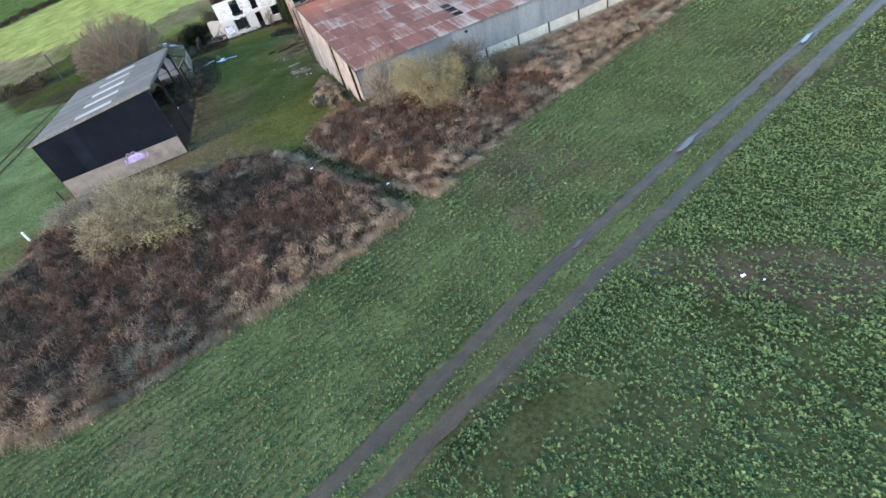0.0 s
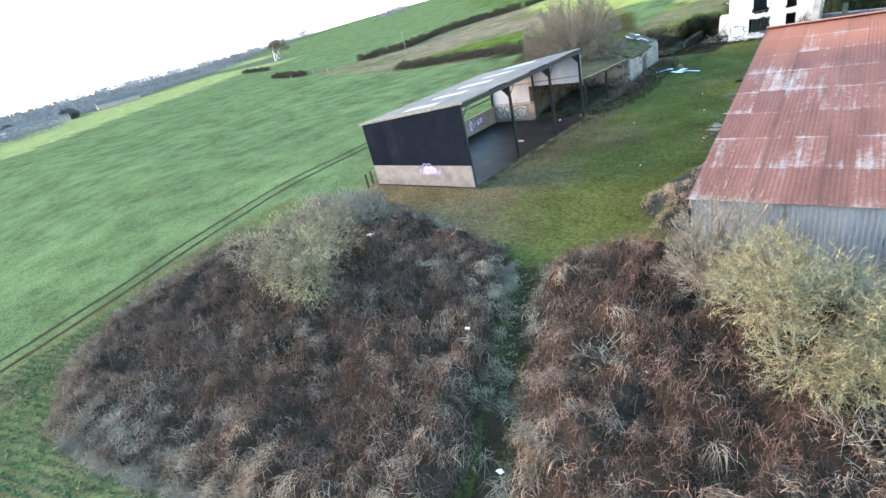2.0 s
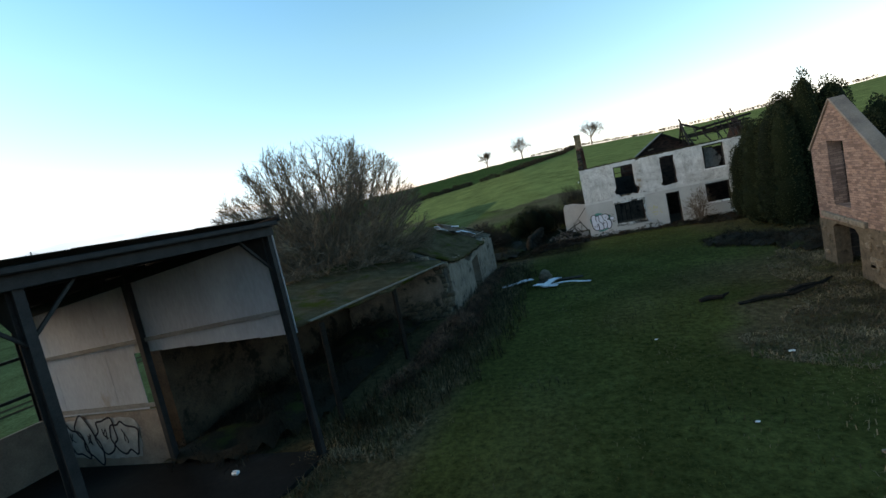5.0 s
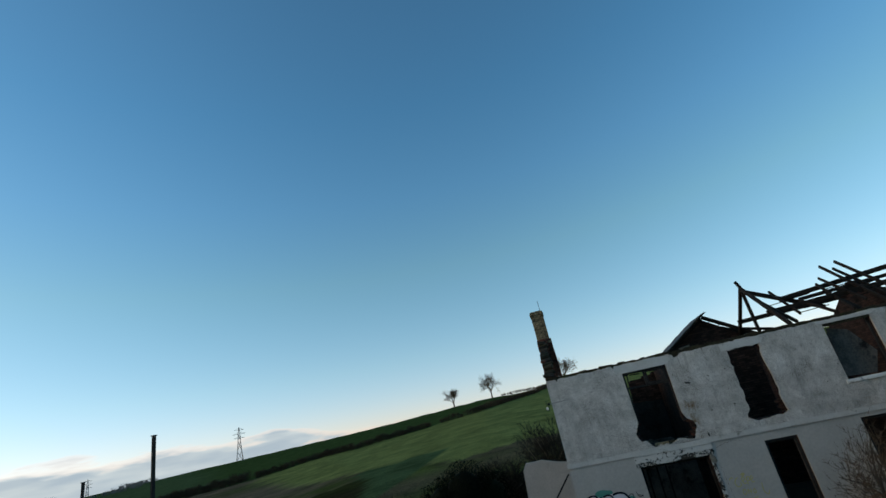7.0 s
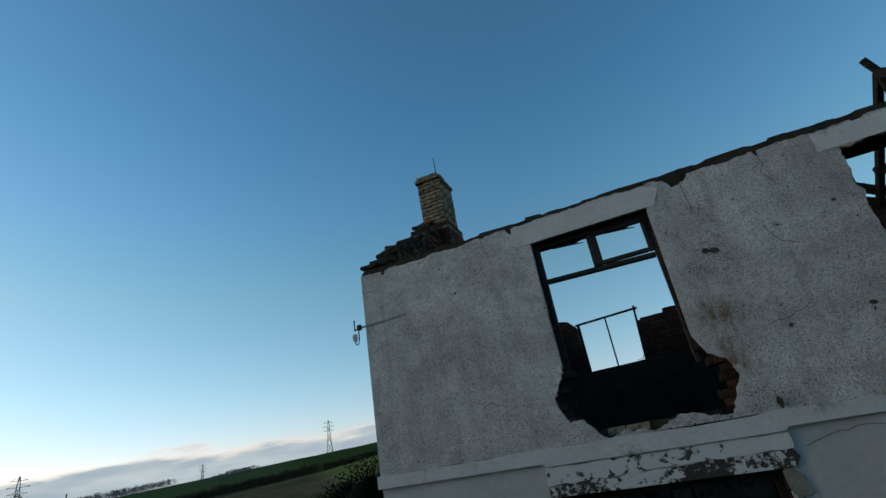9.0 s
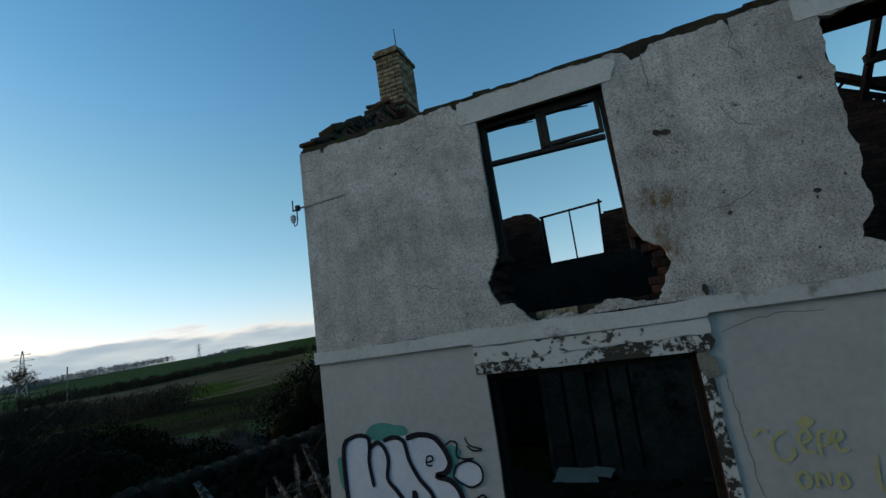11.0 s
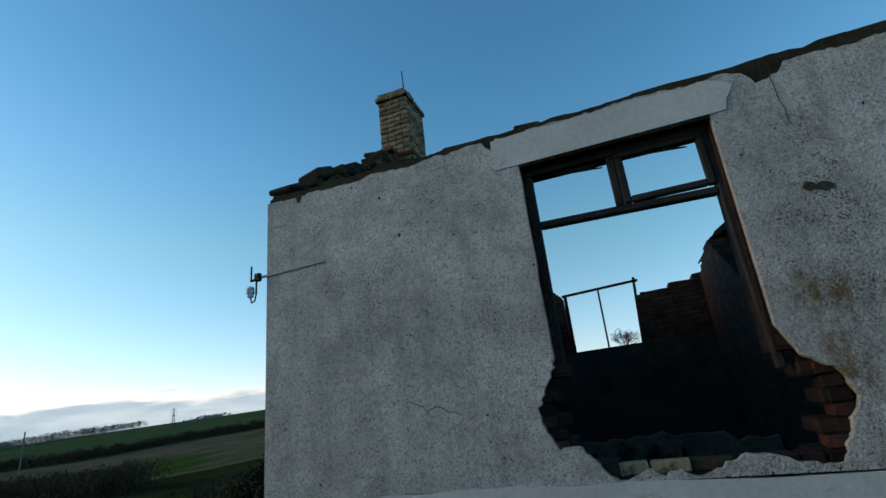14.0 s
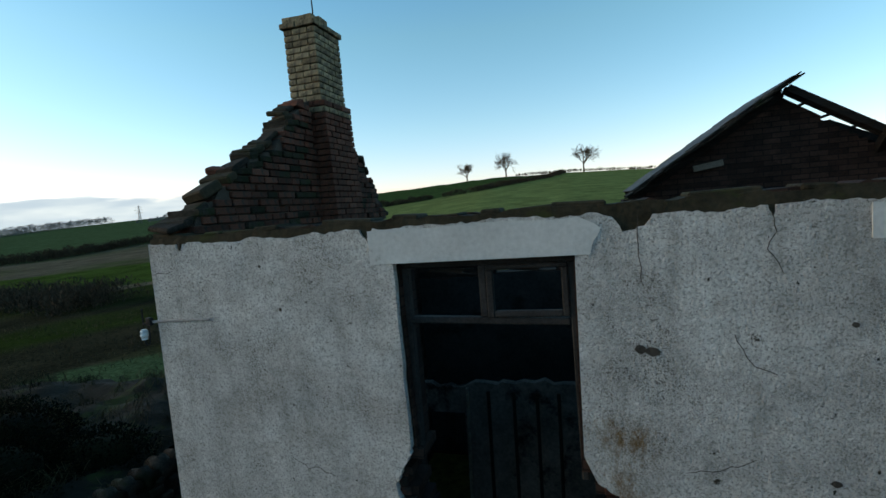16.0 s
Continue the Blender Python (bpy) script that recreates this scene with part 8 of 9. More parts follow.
def blades(label, spots, seed, mat, low, high, width, lean=0.5, category="grass", name="dead_grass"):
    rng, m = random.Random(seed), Mesh()
    for x, y in spots:
        z = land_z(x, y) - 0.02
        a, h = rng.uniform(0, math.tau), rng.uniform(low, high)
        ln = rng.uniform(0.15, 1.0) * lean * h
        dx, dy = math.cos(a) * ln, math.sin(a) * ln
        w = width * rng.uniform(0.6, 1.4)
        sx, sy = -math.sin(a) * w, math.cos(a) * w
        m.add([(x + sx, y + sy, z), (x - sx, y - sy, z), (x + dx * 0.4 - sx * 0.8, y + dy * 0.4 - sy * 0.8, z + h * 0.65), (x + dx * 0.4 + sx * 0.8, y + dy * 0.4 + sy * 0.8, z + h * 0.65), (x + dx, y + dy, z + h * (1 - 0.3 * lean))], [(0, 1, 2, 3), (3, 2, 4)])
    return solo(name, m, mat, label, category, kind="stuff")


def along(line, n, spread, seed, skew=0.0):
    rng, out = random.Random(seed), []
    seg = [math.hypot(b[0] - a[0], b[1] - a[1]) for a, b in zip(line, line[1:])]
    for _ in range(n):
        d = rng.uniform(0, sum(seg))
        i = 0
        while d > seg[i] and i < len(seg) - 1:
            d -= seg[i]
            i += 1
        t = d / seg[i]
        (ax, ay), (bx, by) = line[i], line[i + 1]
        nx_, ny_ = -(by - ay) / seg[i], (bx - ax) / seg[i]
        clump = 1 + 0.6 * noise.noise((ax + (bx - ax) * t, ay + (by - ay) * t, 4.0))
        o = (skew + spread * max(-1.6, min(1.6, rng.gauss(0, 1)))) * clump
        out.append((ax + (bx - ax) * t + nx_ * o, ay + (by - ay) * t + ny_ * o))
    return out


def tussocks(label, poly, n, chance, seed, mat, top, strands_each=46):
    """Crowns of long dead grass, combed over and hanging to the ground."""
    rng, m, k = random.Random(seed), Mesh(), 0
    x0, x1, y0, y1 = min(p[0] for p in poly) - 0.5, max(p[0] for p in poly) + 0.5, min(p[1] for p in poly) - 0.5, max(p[1] for p in poly)
    while k < n:
        x, y = rng.uniform(x0, x1), rng.uniform(y0, y1)
        e = edge_distance(x, y, poly)
        if not inside(x, y, poly):
            if e > 0.35:
                continue
            e = 0.0
        if rng.random() > chance(x, y, e):
            continue
        k += 1
        size = rng.uniform(0.38, 0.75)
        way = 5.0 * noise.noise((x * 0.13, y * 0.13, 31.0)) - 1.2 + rng.gauss(0, 0.35)
        z0 = land_z(x, y) + (scrub_height(x, y, poly, top) * 0.62 if e > 0.3 else 0.0)
        for _ in range(strands_each):
            a, l, w = way + rng.gauss(0, 0.6), size * rng.uniform(0.4, 1.1), rng.uniform(0.003, 0.008)
            px, py, pz = x + rng.gauss(0, 0.17), y + rng.gauss(0, 0.17), z0 + size * rng.uniform(0.0, 0.35)
            ca, sa, up = math.cos(a), math.sin(a), l * rng.uniform(0.04, 0.26)
            qx, qy = px + ca * l, py + sa * l
            sx, sy = -sa * w, ca * w
            m.add([(px + sx, py + sy, pz), (px - sx, py - sy, pz), (px + ca * l * 0.5 - sx, py + sa * l * 0.5 - sy, pz + up), (px + ca * l * 0.5 + sx, py + sa * l * 0.5 + sy, pz + up + w), (qx, qy, max(pz - l * rng.uniform(0.05, 0.5), land_z(qx, qy) + 0.02))], [(0, 1, 2, 3), (3, 2, 4)])
    return solo("dead_grass", m, mat, label, "grass", kind="stuff")


tussocks("combed tussocks of tan dead grass round the scrub", SCRUB_WEST, 900, lambda x, y, e: math.exp(-e / (0.7 if x < -9 else 0.55)) * (0.12 if y > -50 or x > 0.5 and y > -61.3 else 1.0) + 0.003, 61, DEAD_GRASS, 1.45)
tussocks("combed tussocks of tan dead grass before the barn", SCRUB_EAST, 1250, lambda x, y, e: (math.exp(-e / 0.9) + 0.006) * (0.25 if y > -52 or x < 5 else 1.0) + lerp_table(x + 3 * noise.noise((x * 0.4, y * 0.4, 3.0)), [16, 22], [0.0, 0.5]), 63, DEAD_GRASS, 1.45)
rng = random.Random(65)
inner = []
while len(inner) < 900:
    x, y = rng.uniform(-22, 40), rng.uniform(-66, -46)
    if (inside(x, y, SCRUB_WEST) or inside(x, y, SCRUB_EAST)) and noise.noise((x * 0.35, y * 0.35, 6.0)) > 0.16:
        inner.append((x, y))
blades("pale dead grass standing through the bramble", inner, 66, DEAD_GRASS, 0.8, 1.35, 0.006, 0.9)
yard = []
while len(yard) < 34000:
    x, y = rng.uniform(-6.5, 9), rng.uniform(-48, -1)
    if inside(x, y, YARD) and not inside(x, y, BYRE_SCRUB):
        yard.append((x, y))
blades("rough grass of the yard", yard, 67, TURF, 0.04, 0.12, 0.008, 0.9, name="yard_grass")
tus = []
while len(tus) < 2500:
    x, y = rng.uniform(-6, 9), rng.uniform(-48, -1)
    if inside(x, y, YARD) and noise.noise((x * 0.3, y * 0.3, 8.0)) > 0.22:
        tus.append((x, y))
blades("dead tussocks in the yard grass", tus, 68, RANK_GRASS, 0.08, 0.22, 0.008, 1.0)
blades("dead grass growing by the byre", along([(-6.0, -26.5), (-4.4, -22), (-4.0, -18.5), (-4.6, -13), (-4.8, -7)], 6500, 0.9, 73), 74, RANK_GRASS, 0.15, 0.6, 0.010, 1.2)
blades("green grass along the footpath", along([(5.4, -62.2), (4.55, -59.6), (3.5, -57.0), (2.3, -53.8), (1.3, -51.2), (0.7, -49.4)], 1500, 0.12, 71, -0.42), 72, TURF, 0.06, 0.22, 0.009, 0.9, name="path_grass")
blades("green grass edging the trodden path", along([(5.4, -62.2), (4.55, -59.6), (3.5, -57.0), (2.3, -53.8), (1.3, -51.2)], 900, 0.10, 75, 0.38), 76, TURF, 0.06, 0.2, 0.009, 0.9, name="path_grass")
blades("tan dead grass matted at the foot of the byre", along([(-5.3, -27.2), (-5.4, -25.0), (-4.6, -22.6), (-4.5, -19.9), (-4.6, -17.0), (-4.9, -11), (-5.4, -5)], 14000, 0.75, 91), 92, FADED_GRASS, 0.06, 0.22, 0.012, 1.6)
blades("tan dead grass round the ruined outbuilding", along([(4.8, -23.2), (6.0, -21.2), (7.2, -20.2), (7.9, -17.5), (7.9, -14.2), (9.5, -12.5)], 12000, 0.8, 93), 94, FADED_GRASS, 0.04, 0.16, 0.012, 1.6)
blades("dead grass fringing the shed floor", [S(rng.uniform(-0.3, 15.4), -0.1 - abs(rng.gauss(0, 0.3)), 0)[:2] for _ in range(2600)], 95, FADED_GRASS, 0.1, 0.34, 0.009, 1.0)
# mound added to fill the black lower area below the lean-to roof
HEAP = [(-11.0, -27.2), (-8.2, -27.4), (-7.0, -25.4), (-6.9, -20), (-7.0, -16.6), (-11.0, -16.6)]
scrub("dark mound of stems added under the lean-to", HEAP, 0.95, 3200, 59, mat=UNDERGROWTH, arch=0.7, grid=0.3, tuft=16, leaves=0)
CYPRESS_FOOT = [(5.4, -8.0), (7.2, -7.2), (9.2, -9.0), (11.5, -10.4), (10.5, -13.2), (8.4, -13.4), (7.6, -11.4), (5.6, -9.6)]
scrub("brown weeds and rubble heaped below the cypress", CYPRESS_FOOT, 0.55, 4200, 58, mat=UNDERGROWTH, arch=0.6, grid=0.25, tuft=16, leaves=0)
rng = random.Random(77)
wspots = []
while len(wspots) < 7000:
    x, y = rng.uniform(-40, -3.5), rng.uniform(-4, 30)
    if not inside(x, y, WEST_SCRUB) and noise.noise((x * 0.15, y * 0.15, 8.0)) > -0.1:
        wspots.append((x, y))
blades("rank winter grass beside the house", wspots, 78, RANK_GRASS, 0.10, 0.32, 0.010, 1.2)


def build_crop():
    """Young brassica plants in drilled rows, with bare patches."""
    rng, m = random.Random(70), Mesh()
    ca, sa = math.cos(radians(15.6)), math.sin(radians(15.6))
    (rut_ax, rut_ay), (rut_bx, rut_by) = zip(*RUT_A), zip(*RUT_B)
    v = -50.0
    while v < 30.0:
        u = -34.0
        while u < 62.0:
            w = v + rng.gauss(0, 0.08)
            x, y = u * ca - w * sa + 6, u * sa + w * ca - 66
            u += rng.uniform(0.045, 0.105) * (2.0 if x > 34 else 0.95 if y < -76.1 + 0.277 * x else 1.0)
            if not (-24 < x < 64 and -93 < y < -47):
                continue
            if inside(x, y, SCRUB_WEST) or inside(x, y, SCRUB_EAST) or edge_distance(x, y, SCRUB_WEST) < 0.4 or edge_distance(x, y, SCRUB_EAST) < 0.5:
                continue
            if y > -60.5 and 3.5 < x < 7 or y > -50 and x < 44:
                continue
            line = lerp_table(x, rut_ax, rut_ay) - y
            over = lerp_table(x, rut_bx, rut_by) - y
            if abs(line) < 0.40 or abs(over) < 0.42:
                continue
            # bare streaks where the drill missed, and a poor patch by the ruts
            if line > 2.6 and (abs(x - 11.8 - 0.3 * math.sin(y)) < 0.28 or abs(x - 13.9 + 0.2 * math.sin(y)) < 0.25) and y < -76.5 and rng.random() < 0.8:
                continue
            if (inside(x, y, POOR) or (x - 9.2) ** 2 + ((y + 67.4) / 1.5) ** 2 < 0.8) and rng.random() < 0.62:
                continue
            bare = noise.noise((x * 0.12 + 3, y * 0.12, 2.0)) + 0.5 * noise.noise((u * 0.10, v * 1.1, 12.0))
            lush = line > 2.6
            if bare > (0.48 if lush else 0.40 if line > 0 else 0.52) + rng.uniform(-0.25, 0.25):
                continue
            spots = [(x, y)]
            if lush and not (x < 30 and y > -89):
                x, y = x + rng.gauss(0, 0.1), y + rng.gauss(0, 0.14)
                spots = [(x, y)]
            elif lush:
                x, y = x + rng.gauss(0, 0.1), y + rng.gauss(0, 0.12)
                spots = [(x, y), (x + rng.gauss(0, 0.08) - 0.22 * sa, y + rng.gauss(0, 0.08) + 0.22 * ca)]
            for x, y in spots:
                s = rng.uniform(0.065, 0.125) * (1.14 if lush else 0.95 if line > 0 else 1.08) * (1 + 0.4 * noise.noise((x * 0.5, y * 0.5, 21.0))) * (1.0 if x < 34 else 1.4)
                z = land_z(x, y)
                for k in range(3 if lush else rng.choice((3, 3, 4))):
                    a, l = rng.uniform(0, math.tau), s * rng.uniform(0.6, 1.2)
                    w, h = l * rng.uniform(0.32, 0.5), l * rng.uniform(0.3, 1.0)
                    cx, cy = math.cos(a), math.sin(a)
                    px, py, t = -cy * w, cx * w, rng.uniform(-0.3, 0.3) * w
                    m.add([(x, y, z + 0.01), (x + cx * l * 0.6 + px, y + cy * l * 0.6 + py, z + h + t), (x + cx * l * 1.1, y + cy * l * 1.1, z + h * rng.uniform(0.5, 0.95)), (x + cx * l * 0.6 - px, y + cy * l * 0.6 - py, z + h - t)], [(0, 1, 2, 3)])
        v += 0.44
    return solo("crop", m, CROP, "green young brassica crop in drilled rows", "crop", kind="stuff")


build_crop()


# ---- hedges and distance ----
def belt(name, label, line, width, low, high, n, size, seed, mat, category="hedge", crown=1.0):
    """A row of bare crowns, each a sheaf of fine upright sprays."""
    rng, m = random.Random(seed), Mesh()
    per = 26
    for cx, cy in along(line, n // per, width / 2.2, seed):
        hh = lerp_table(noise.noise((cx * 0.9 / max(width, 2), cy * 0.9 / max(width, 2), seed)), [-0.45, 0.45], [low, high]) * rng.uniform(0.8, 1.15)
        r = hh * 0.42 * crown
        z0 = land_z(cx, cy)
        for _ in range(per):
            u, a = rng.uniform(0.0, 1.0) ** 0.8, rng.uniform(0, math.tau)
            rr = r * rng.uniform(0.1, 1.0) * math.sqrt(max(0.12, 1 - (u - 0.35) ** 2 * 2.2))
            x, y, z = cx + math.cos(a) * rr, cy + math.sin(a) * rr, z0 + u * hh * 0.92
            s, b = size * rng.uniform(0.5, 1.3), rng.uniform(0, math.tau)
            ox, oy, t = math.cos(b) * s * 0.16, math.sin(b) * s * 0.16, rng.uniform(0.2, 0.6)
            m.add([(x + ox, y + oy, z), (x - ox, y - oy, z), (x + math.cos(a) * s * t, y + math.sin(a) * s * t, z + s * 0.75)], [(0, 1, 2)])
    return solo(name, m, mat, label, category, kind="stuff")


belt("hedge", "dark gappy hedge between hill fields", [(-86, 112), (-72, 120), (-60, 118), (-50, 126), (-40, 132)], 1.6, 1.0, 1.9, 15000, 0.45, 81, HEDGE)
belt("hedge", "dark hedge climbing to the hill crest", [(-37, 133), (-26, 132), (-15, 166), (-10, 182), (-6, 216)], 1.6, 0.9, 2.0, 17000, 0.45, 87, HEDGE)
belt("hedge", "low clipped hedge along the hill crest", [(-30, 243), (-4, 226), (40, 213), (110, 196)], 1.2, 0.9, 1.4, 12000, 0.5, 82, HEDGE)
belt("hedge", "dark bare hedge at the far side of rough ground", [(-128, 62), (-116, 76), (-116, 98), (-106, 108), (-88, 112)], 2.6, 1.4, 2.6, 34000, 0.45, 83, HEDGE)
belt("hedge", "straggling brown hedge behind the shed", [(-76, 27), (-56, 27), (-44, 26), (-31, 23)], 3.4, 1.0, 2.0, 30000, 0.32, 84, HEDGE)
belt("hedge", "short dark hedge in the big field", [(-176, 58), (-158, 52), (-141, 47)], 1.8, 1.3, 2.2, 9000, 0.5, 85, HEDGE)
belt("hedge", "far field hedge", [(-285, 110), (-262, 104), (-240, 98)], 1.8, 1.6, 2.4, 5000, 0.6, 88, HEDGE)
belt("hedge", "brown undergrowth behind the house", [(-16, 14), (-6, 15), (0, 12), (6, 13), (12, 11)], 2.2, 0.6, 1.3, 9000, 0.22, 86, HEDGE)
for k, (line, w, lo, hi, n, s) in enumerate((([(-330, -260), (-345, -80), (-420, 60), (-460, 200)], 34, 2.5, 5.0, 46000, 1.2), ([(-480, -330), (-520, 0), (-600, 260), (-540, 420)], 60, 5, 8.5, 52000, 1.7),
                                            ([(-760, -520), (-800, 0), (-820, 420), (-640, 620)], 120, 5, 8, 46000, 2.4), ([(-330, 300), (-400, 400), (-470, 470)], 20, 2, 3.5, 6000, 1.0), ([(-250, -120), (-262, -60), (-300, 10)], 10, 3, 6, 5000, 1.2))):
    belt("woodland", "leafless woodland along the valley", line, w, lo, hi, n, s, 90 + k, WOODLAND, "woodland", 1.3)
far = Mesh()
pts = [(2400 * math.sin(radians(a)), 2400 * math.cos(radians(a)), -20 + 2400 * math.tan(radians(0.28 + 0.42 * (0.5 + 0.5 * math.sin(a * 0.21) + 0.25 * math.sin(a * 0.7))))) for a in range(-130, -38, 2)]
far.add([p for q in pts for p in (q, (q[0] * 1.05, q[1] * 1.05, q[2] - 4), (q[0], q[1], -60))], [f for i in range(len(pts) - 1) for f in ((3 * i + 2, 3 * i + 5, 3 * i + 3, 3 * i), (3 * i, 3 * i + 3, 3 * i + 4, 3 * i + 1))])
# the haze before these hills is only their pale blue colour
solo("backdrop", far, surface("haze_tinted_hills", (0.16, 0.19, 0.22), (0.22, 0.25, 0.28), scale=0.004, fine=0.03, bump=0), "hills across the valley with blue haze in their colour", "hills", kind="structure")


def pylon(at, h, turn):
    t = thing("pylon", "grey lattice electricity pylon on the skyline", "pylon", "pylons", at=at)
    m = Mesh()
    levels = [(0, 2.6), (0.3, 1.7), (0.6, 1.0), (0.8, 0.75), (1.0, 0.15)]
    for (a, wa), (b, wb) in zip(levels, levels[1:]):
        ca = [Vector((sx * wa, sy * wa, a * h)) for sx, sy in ((1, 1), (-1, 1), (-1, -1), (1, -1))]
        cb = [Vector((sx * wb, sy * wb, b * h)) for sx, sy in ((1, 1), (-1, 1), (-1, -1), (1, -1))]
        for k in range(4):
            m.beam(ca[k], cb[k], 0.28, 0.28)
            m.beam(ca[k], cb[(k + 1) % 4], 0.18, 0.18)
            m.beam(ca[(k + 1) % 4], cb[k], 0.18, 0.18)
    part("tower", m, GALV, t)
    for z, w in ((0.68, 4.2), (0.8, 5.2), (0.92, 3.8)):
        part("cross_arm", Mesh().beam((-w, 0, z * h), (w, 0, z * h), 0.25, 0.25).beam((-w, 0, z * h), (0, 0, z * h + 1.6), 0.16, 0.16).beam((w, 0, z * h), (0, 0, z * h + 1.6), 0.16, 0.16), GALV, t)
    t.rotation_euler = (0, 0, radians(turn))


pylon((-275.5, 372.8, land_z(-275.5, 372.8) - 1), 28, 40)
pylon((-546, 476, land_z(-546, 476) - 6), 29, 40)
pylon((-318, 160, land_z(-318, 160) - 2), 27, 60)


def pole(at, h, label, r=0.09, arm=True):
    t = thing("utility_pole", label, "pole", "poles", at=at)
    part("shaft", Mesh().tube([(0, 0, -0.5), (0, 0, h)], [r * 1.2, r * 0.85], 8), DARK_WOOD if arm else GREY_WOOD, t)
    if arm:
        part("cap", Mesh().box(r * 1.9, r * 1.9, 0.04, pose(0, 0, h + 0.02), 0.01), GALV, t)


pole(gz(-18.2, 4.3), 6.6, "weathered dark timber pole beside the farm", 0.11)
pole(gz(-24.5, 6.5), 5.6, "weathered timber pole further off", 0.10)
pole(gz(-97, 54), 7.0, "pale thin pole in the rough ground", 0.13, False)
for x, y, l, w, h, turn, wall, cover_ in ((-362, -20, 11, 9, 5.2, 20, WHITE_PANEL, GALV), (-366, -11, 8, 7, 3.2, -10, WHITE_PANEL, SLATE), (-352, -5, 9, 6, 2.6, 15, CREAM_PANEL, FIBRE_ROOF), (-350, 12, 30, 8, 2.4, -4, OLD_RENDER, FIBRE_ROOF),
                                       (-372, 64, 26, 9, 2.8, -12, OLD_RENDER, FIBRE_ROOF), (-395, -68, 20, 9, 3, 0, OLD_RENDER, CONCRETE)):
    t = thing("farm_building", "distant low farm building among trees" if wall is OLD_RENDER else "distant white farm building among trees", "building", "far farm", at=gz(x, y))
    part("walls", Mesh().block(-w / 2, w / 2, -l / 2, l / 2, -1, h, 0.05), wall, t)
    part("roof", Mesh().slab([(-w / 2 - 0.4, h), (w / 2 + 0.4, h), (0, h + w * 0.25)], [], -l / 2 - 0.3, l / 2 + 0.3, FRONT), cover_, t)
    t.rotation_euler = (0, 0, radians(turn))
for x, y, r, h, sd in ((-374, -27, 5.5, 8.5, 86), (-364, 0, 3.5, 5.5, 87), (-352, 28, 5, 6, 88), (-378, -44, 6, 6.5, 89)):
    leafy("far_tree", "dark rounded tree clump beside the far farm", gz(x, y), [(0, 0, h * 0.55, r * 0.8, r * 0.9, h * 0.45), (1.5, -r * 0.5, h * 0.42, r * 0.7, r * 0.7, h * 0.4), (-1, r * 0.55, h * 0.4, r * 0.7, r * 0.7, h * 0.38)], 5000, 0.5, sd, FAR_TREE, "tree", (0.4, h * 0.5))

# bank of evening cloud low in the west
def cloud_bank():
    m = bpy.data.materials.new("evening_cloud")
    nt, bsdf = nodes_of(m)
    N, L = nt.nodes.new, nt.links.new
    nt.nodes.remove(bsdf)
    out = nt.nodes["Material Output"]
    tc, mp = N("ShaderNodeTexCoord"), N("ShaderNodeMapping")
    mp.inputs["Scale"].default_value = (0.0011, 0.0011, 0.0055)
    L(tc.outputs["Object"], mp.inputs[0])
    no = N("ShaderNodeTexNoise")
    no.inputs["Scale"].default_value, no.inputs["Detail"].default_value, no.inputs["Roughness"].default_value = 1.6, 4, 0.5
    L(mp.outputs[0], no.inputs["Vector"])
    sep = N("ShaderNodeSeparateXYZ")
    L(tc.outputs["Object"], sep.inputs[0])
    fall = N("ShaderNodeMapRange")
    fall.inputs["From Min"].default_value, fall.inputs["From Max"].default_value, fall.inputs["To Min"].default_value, fall.inputs["To Max"].default_value = 110, 400, 0.42, -0.36
    L(sep.outputs[2], fall.inputs["Value"])
    add = N("ShaderNodeMath")
    L(no.outputs[0], add.inputs[0])
    L(fall.outputs[0], add.inputs[1])
    side = N("ShaderNodeMapRange")
    side.inputs["From Min"].default_value, side.inputs["From Max"].default_value, side.inputs["To Min"].default_value, side.inputs["To Max"].default_value = -1900, -500, 0.0, 0.5
    L(sep.outputs[0], side.inputs["Value"])
    away = N("ShaderNodeMath")
    away.operation = "SUBTRACT"
    L(add.outputs[0], away.inputs[0])
    L(side.outputs[0], away.inputs[1])
    al = N("ShaderNodeMapRange")
    al.inputs["From Min"].default_value, al.inputs["From Max"].default_value = 0.44, 0.64
    L(away.outputs[0], al.inputs["Value"])
    tone = N("ShaderNodeValToRGB")
    tone.color_ramp.elements[0].position, tone.color_ramp.elements[1].position = 0.42, 0.68
    tone.color_ramp.elements[0].color, tone.color_ramp.elements[1].color = (0.34, 0.54, 0.88, 1), (0.50, 0.72, 1.06, 1)
    no2 = N("ShaderNodeTexNoise")
    no2.inputs["Scale"].default_value, no2.inputs["Detail"].default_value = 1.8, 3
    L(mp.outputs[0], no2.inputs["Vector"])
    L(no2.outputs[0], tone.inputs[0])
    # thin edges take a pale pink that stands for sunlit rims
    rim, thick = N("ShaderNodeMix"), N("ShaderNodeMapRange")
    rim.data_type = "RGBA"
    thick.inputs["From Min"].default_value, thick.inputs["From Max"].default_value = 0.47, 0.60
    L(away.outputs[0], thick.inputs["Value"])
    L(thick.outputs[0], rim.inputs["Factor"])
    rim.inputs["A"].default_value = (0.98, 0.86, 1.02, 1)
    L(tone.outputs[0], rim.inputs["B"])
    # the bank emits its own glow in place of daylight falling on it
    em, tr, mx = N("ShaderNodeEmission"), N("ShaderNodeBsdfTransparent"), N("ShaderNodeMixShader")
    em.inputs["Strength"].default_value = CLOUD_GLOW
    L(rim.outputs["Result"], em.inputs["Color"])
    L(al.outputs[0], mx.inputs[0])
    L(tr.outputs[0], mx.inputs[1])
    L(em.outputs[0], mx.inputs[2])
    L(mx.outputs[0], out.inputs["Surface"])
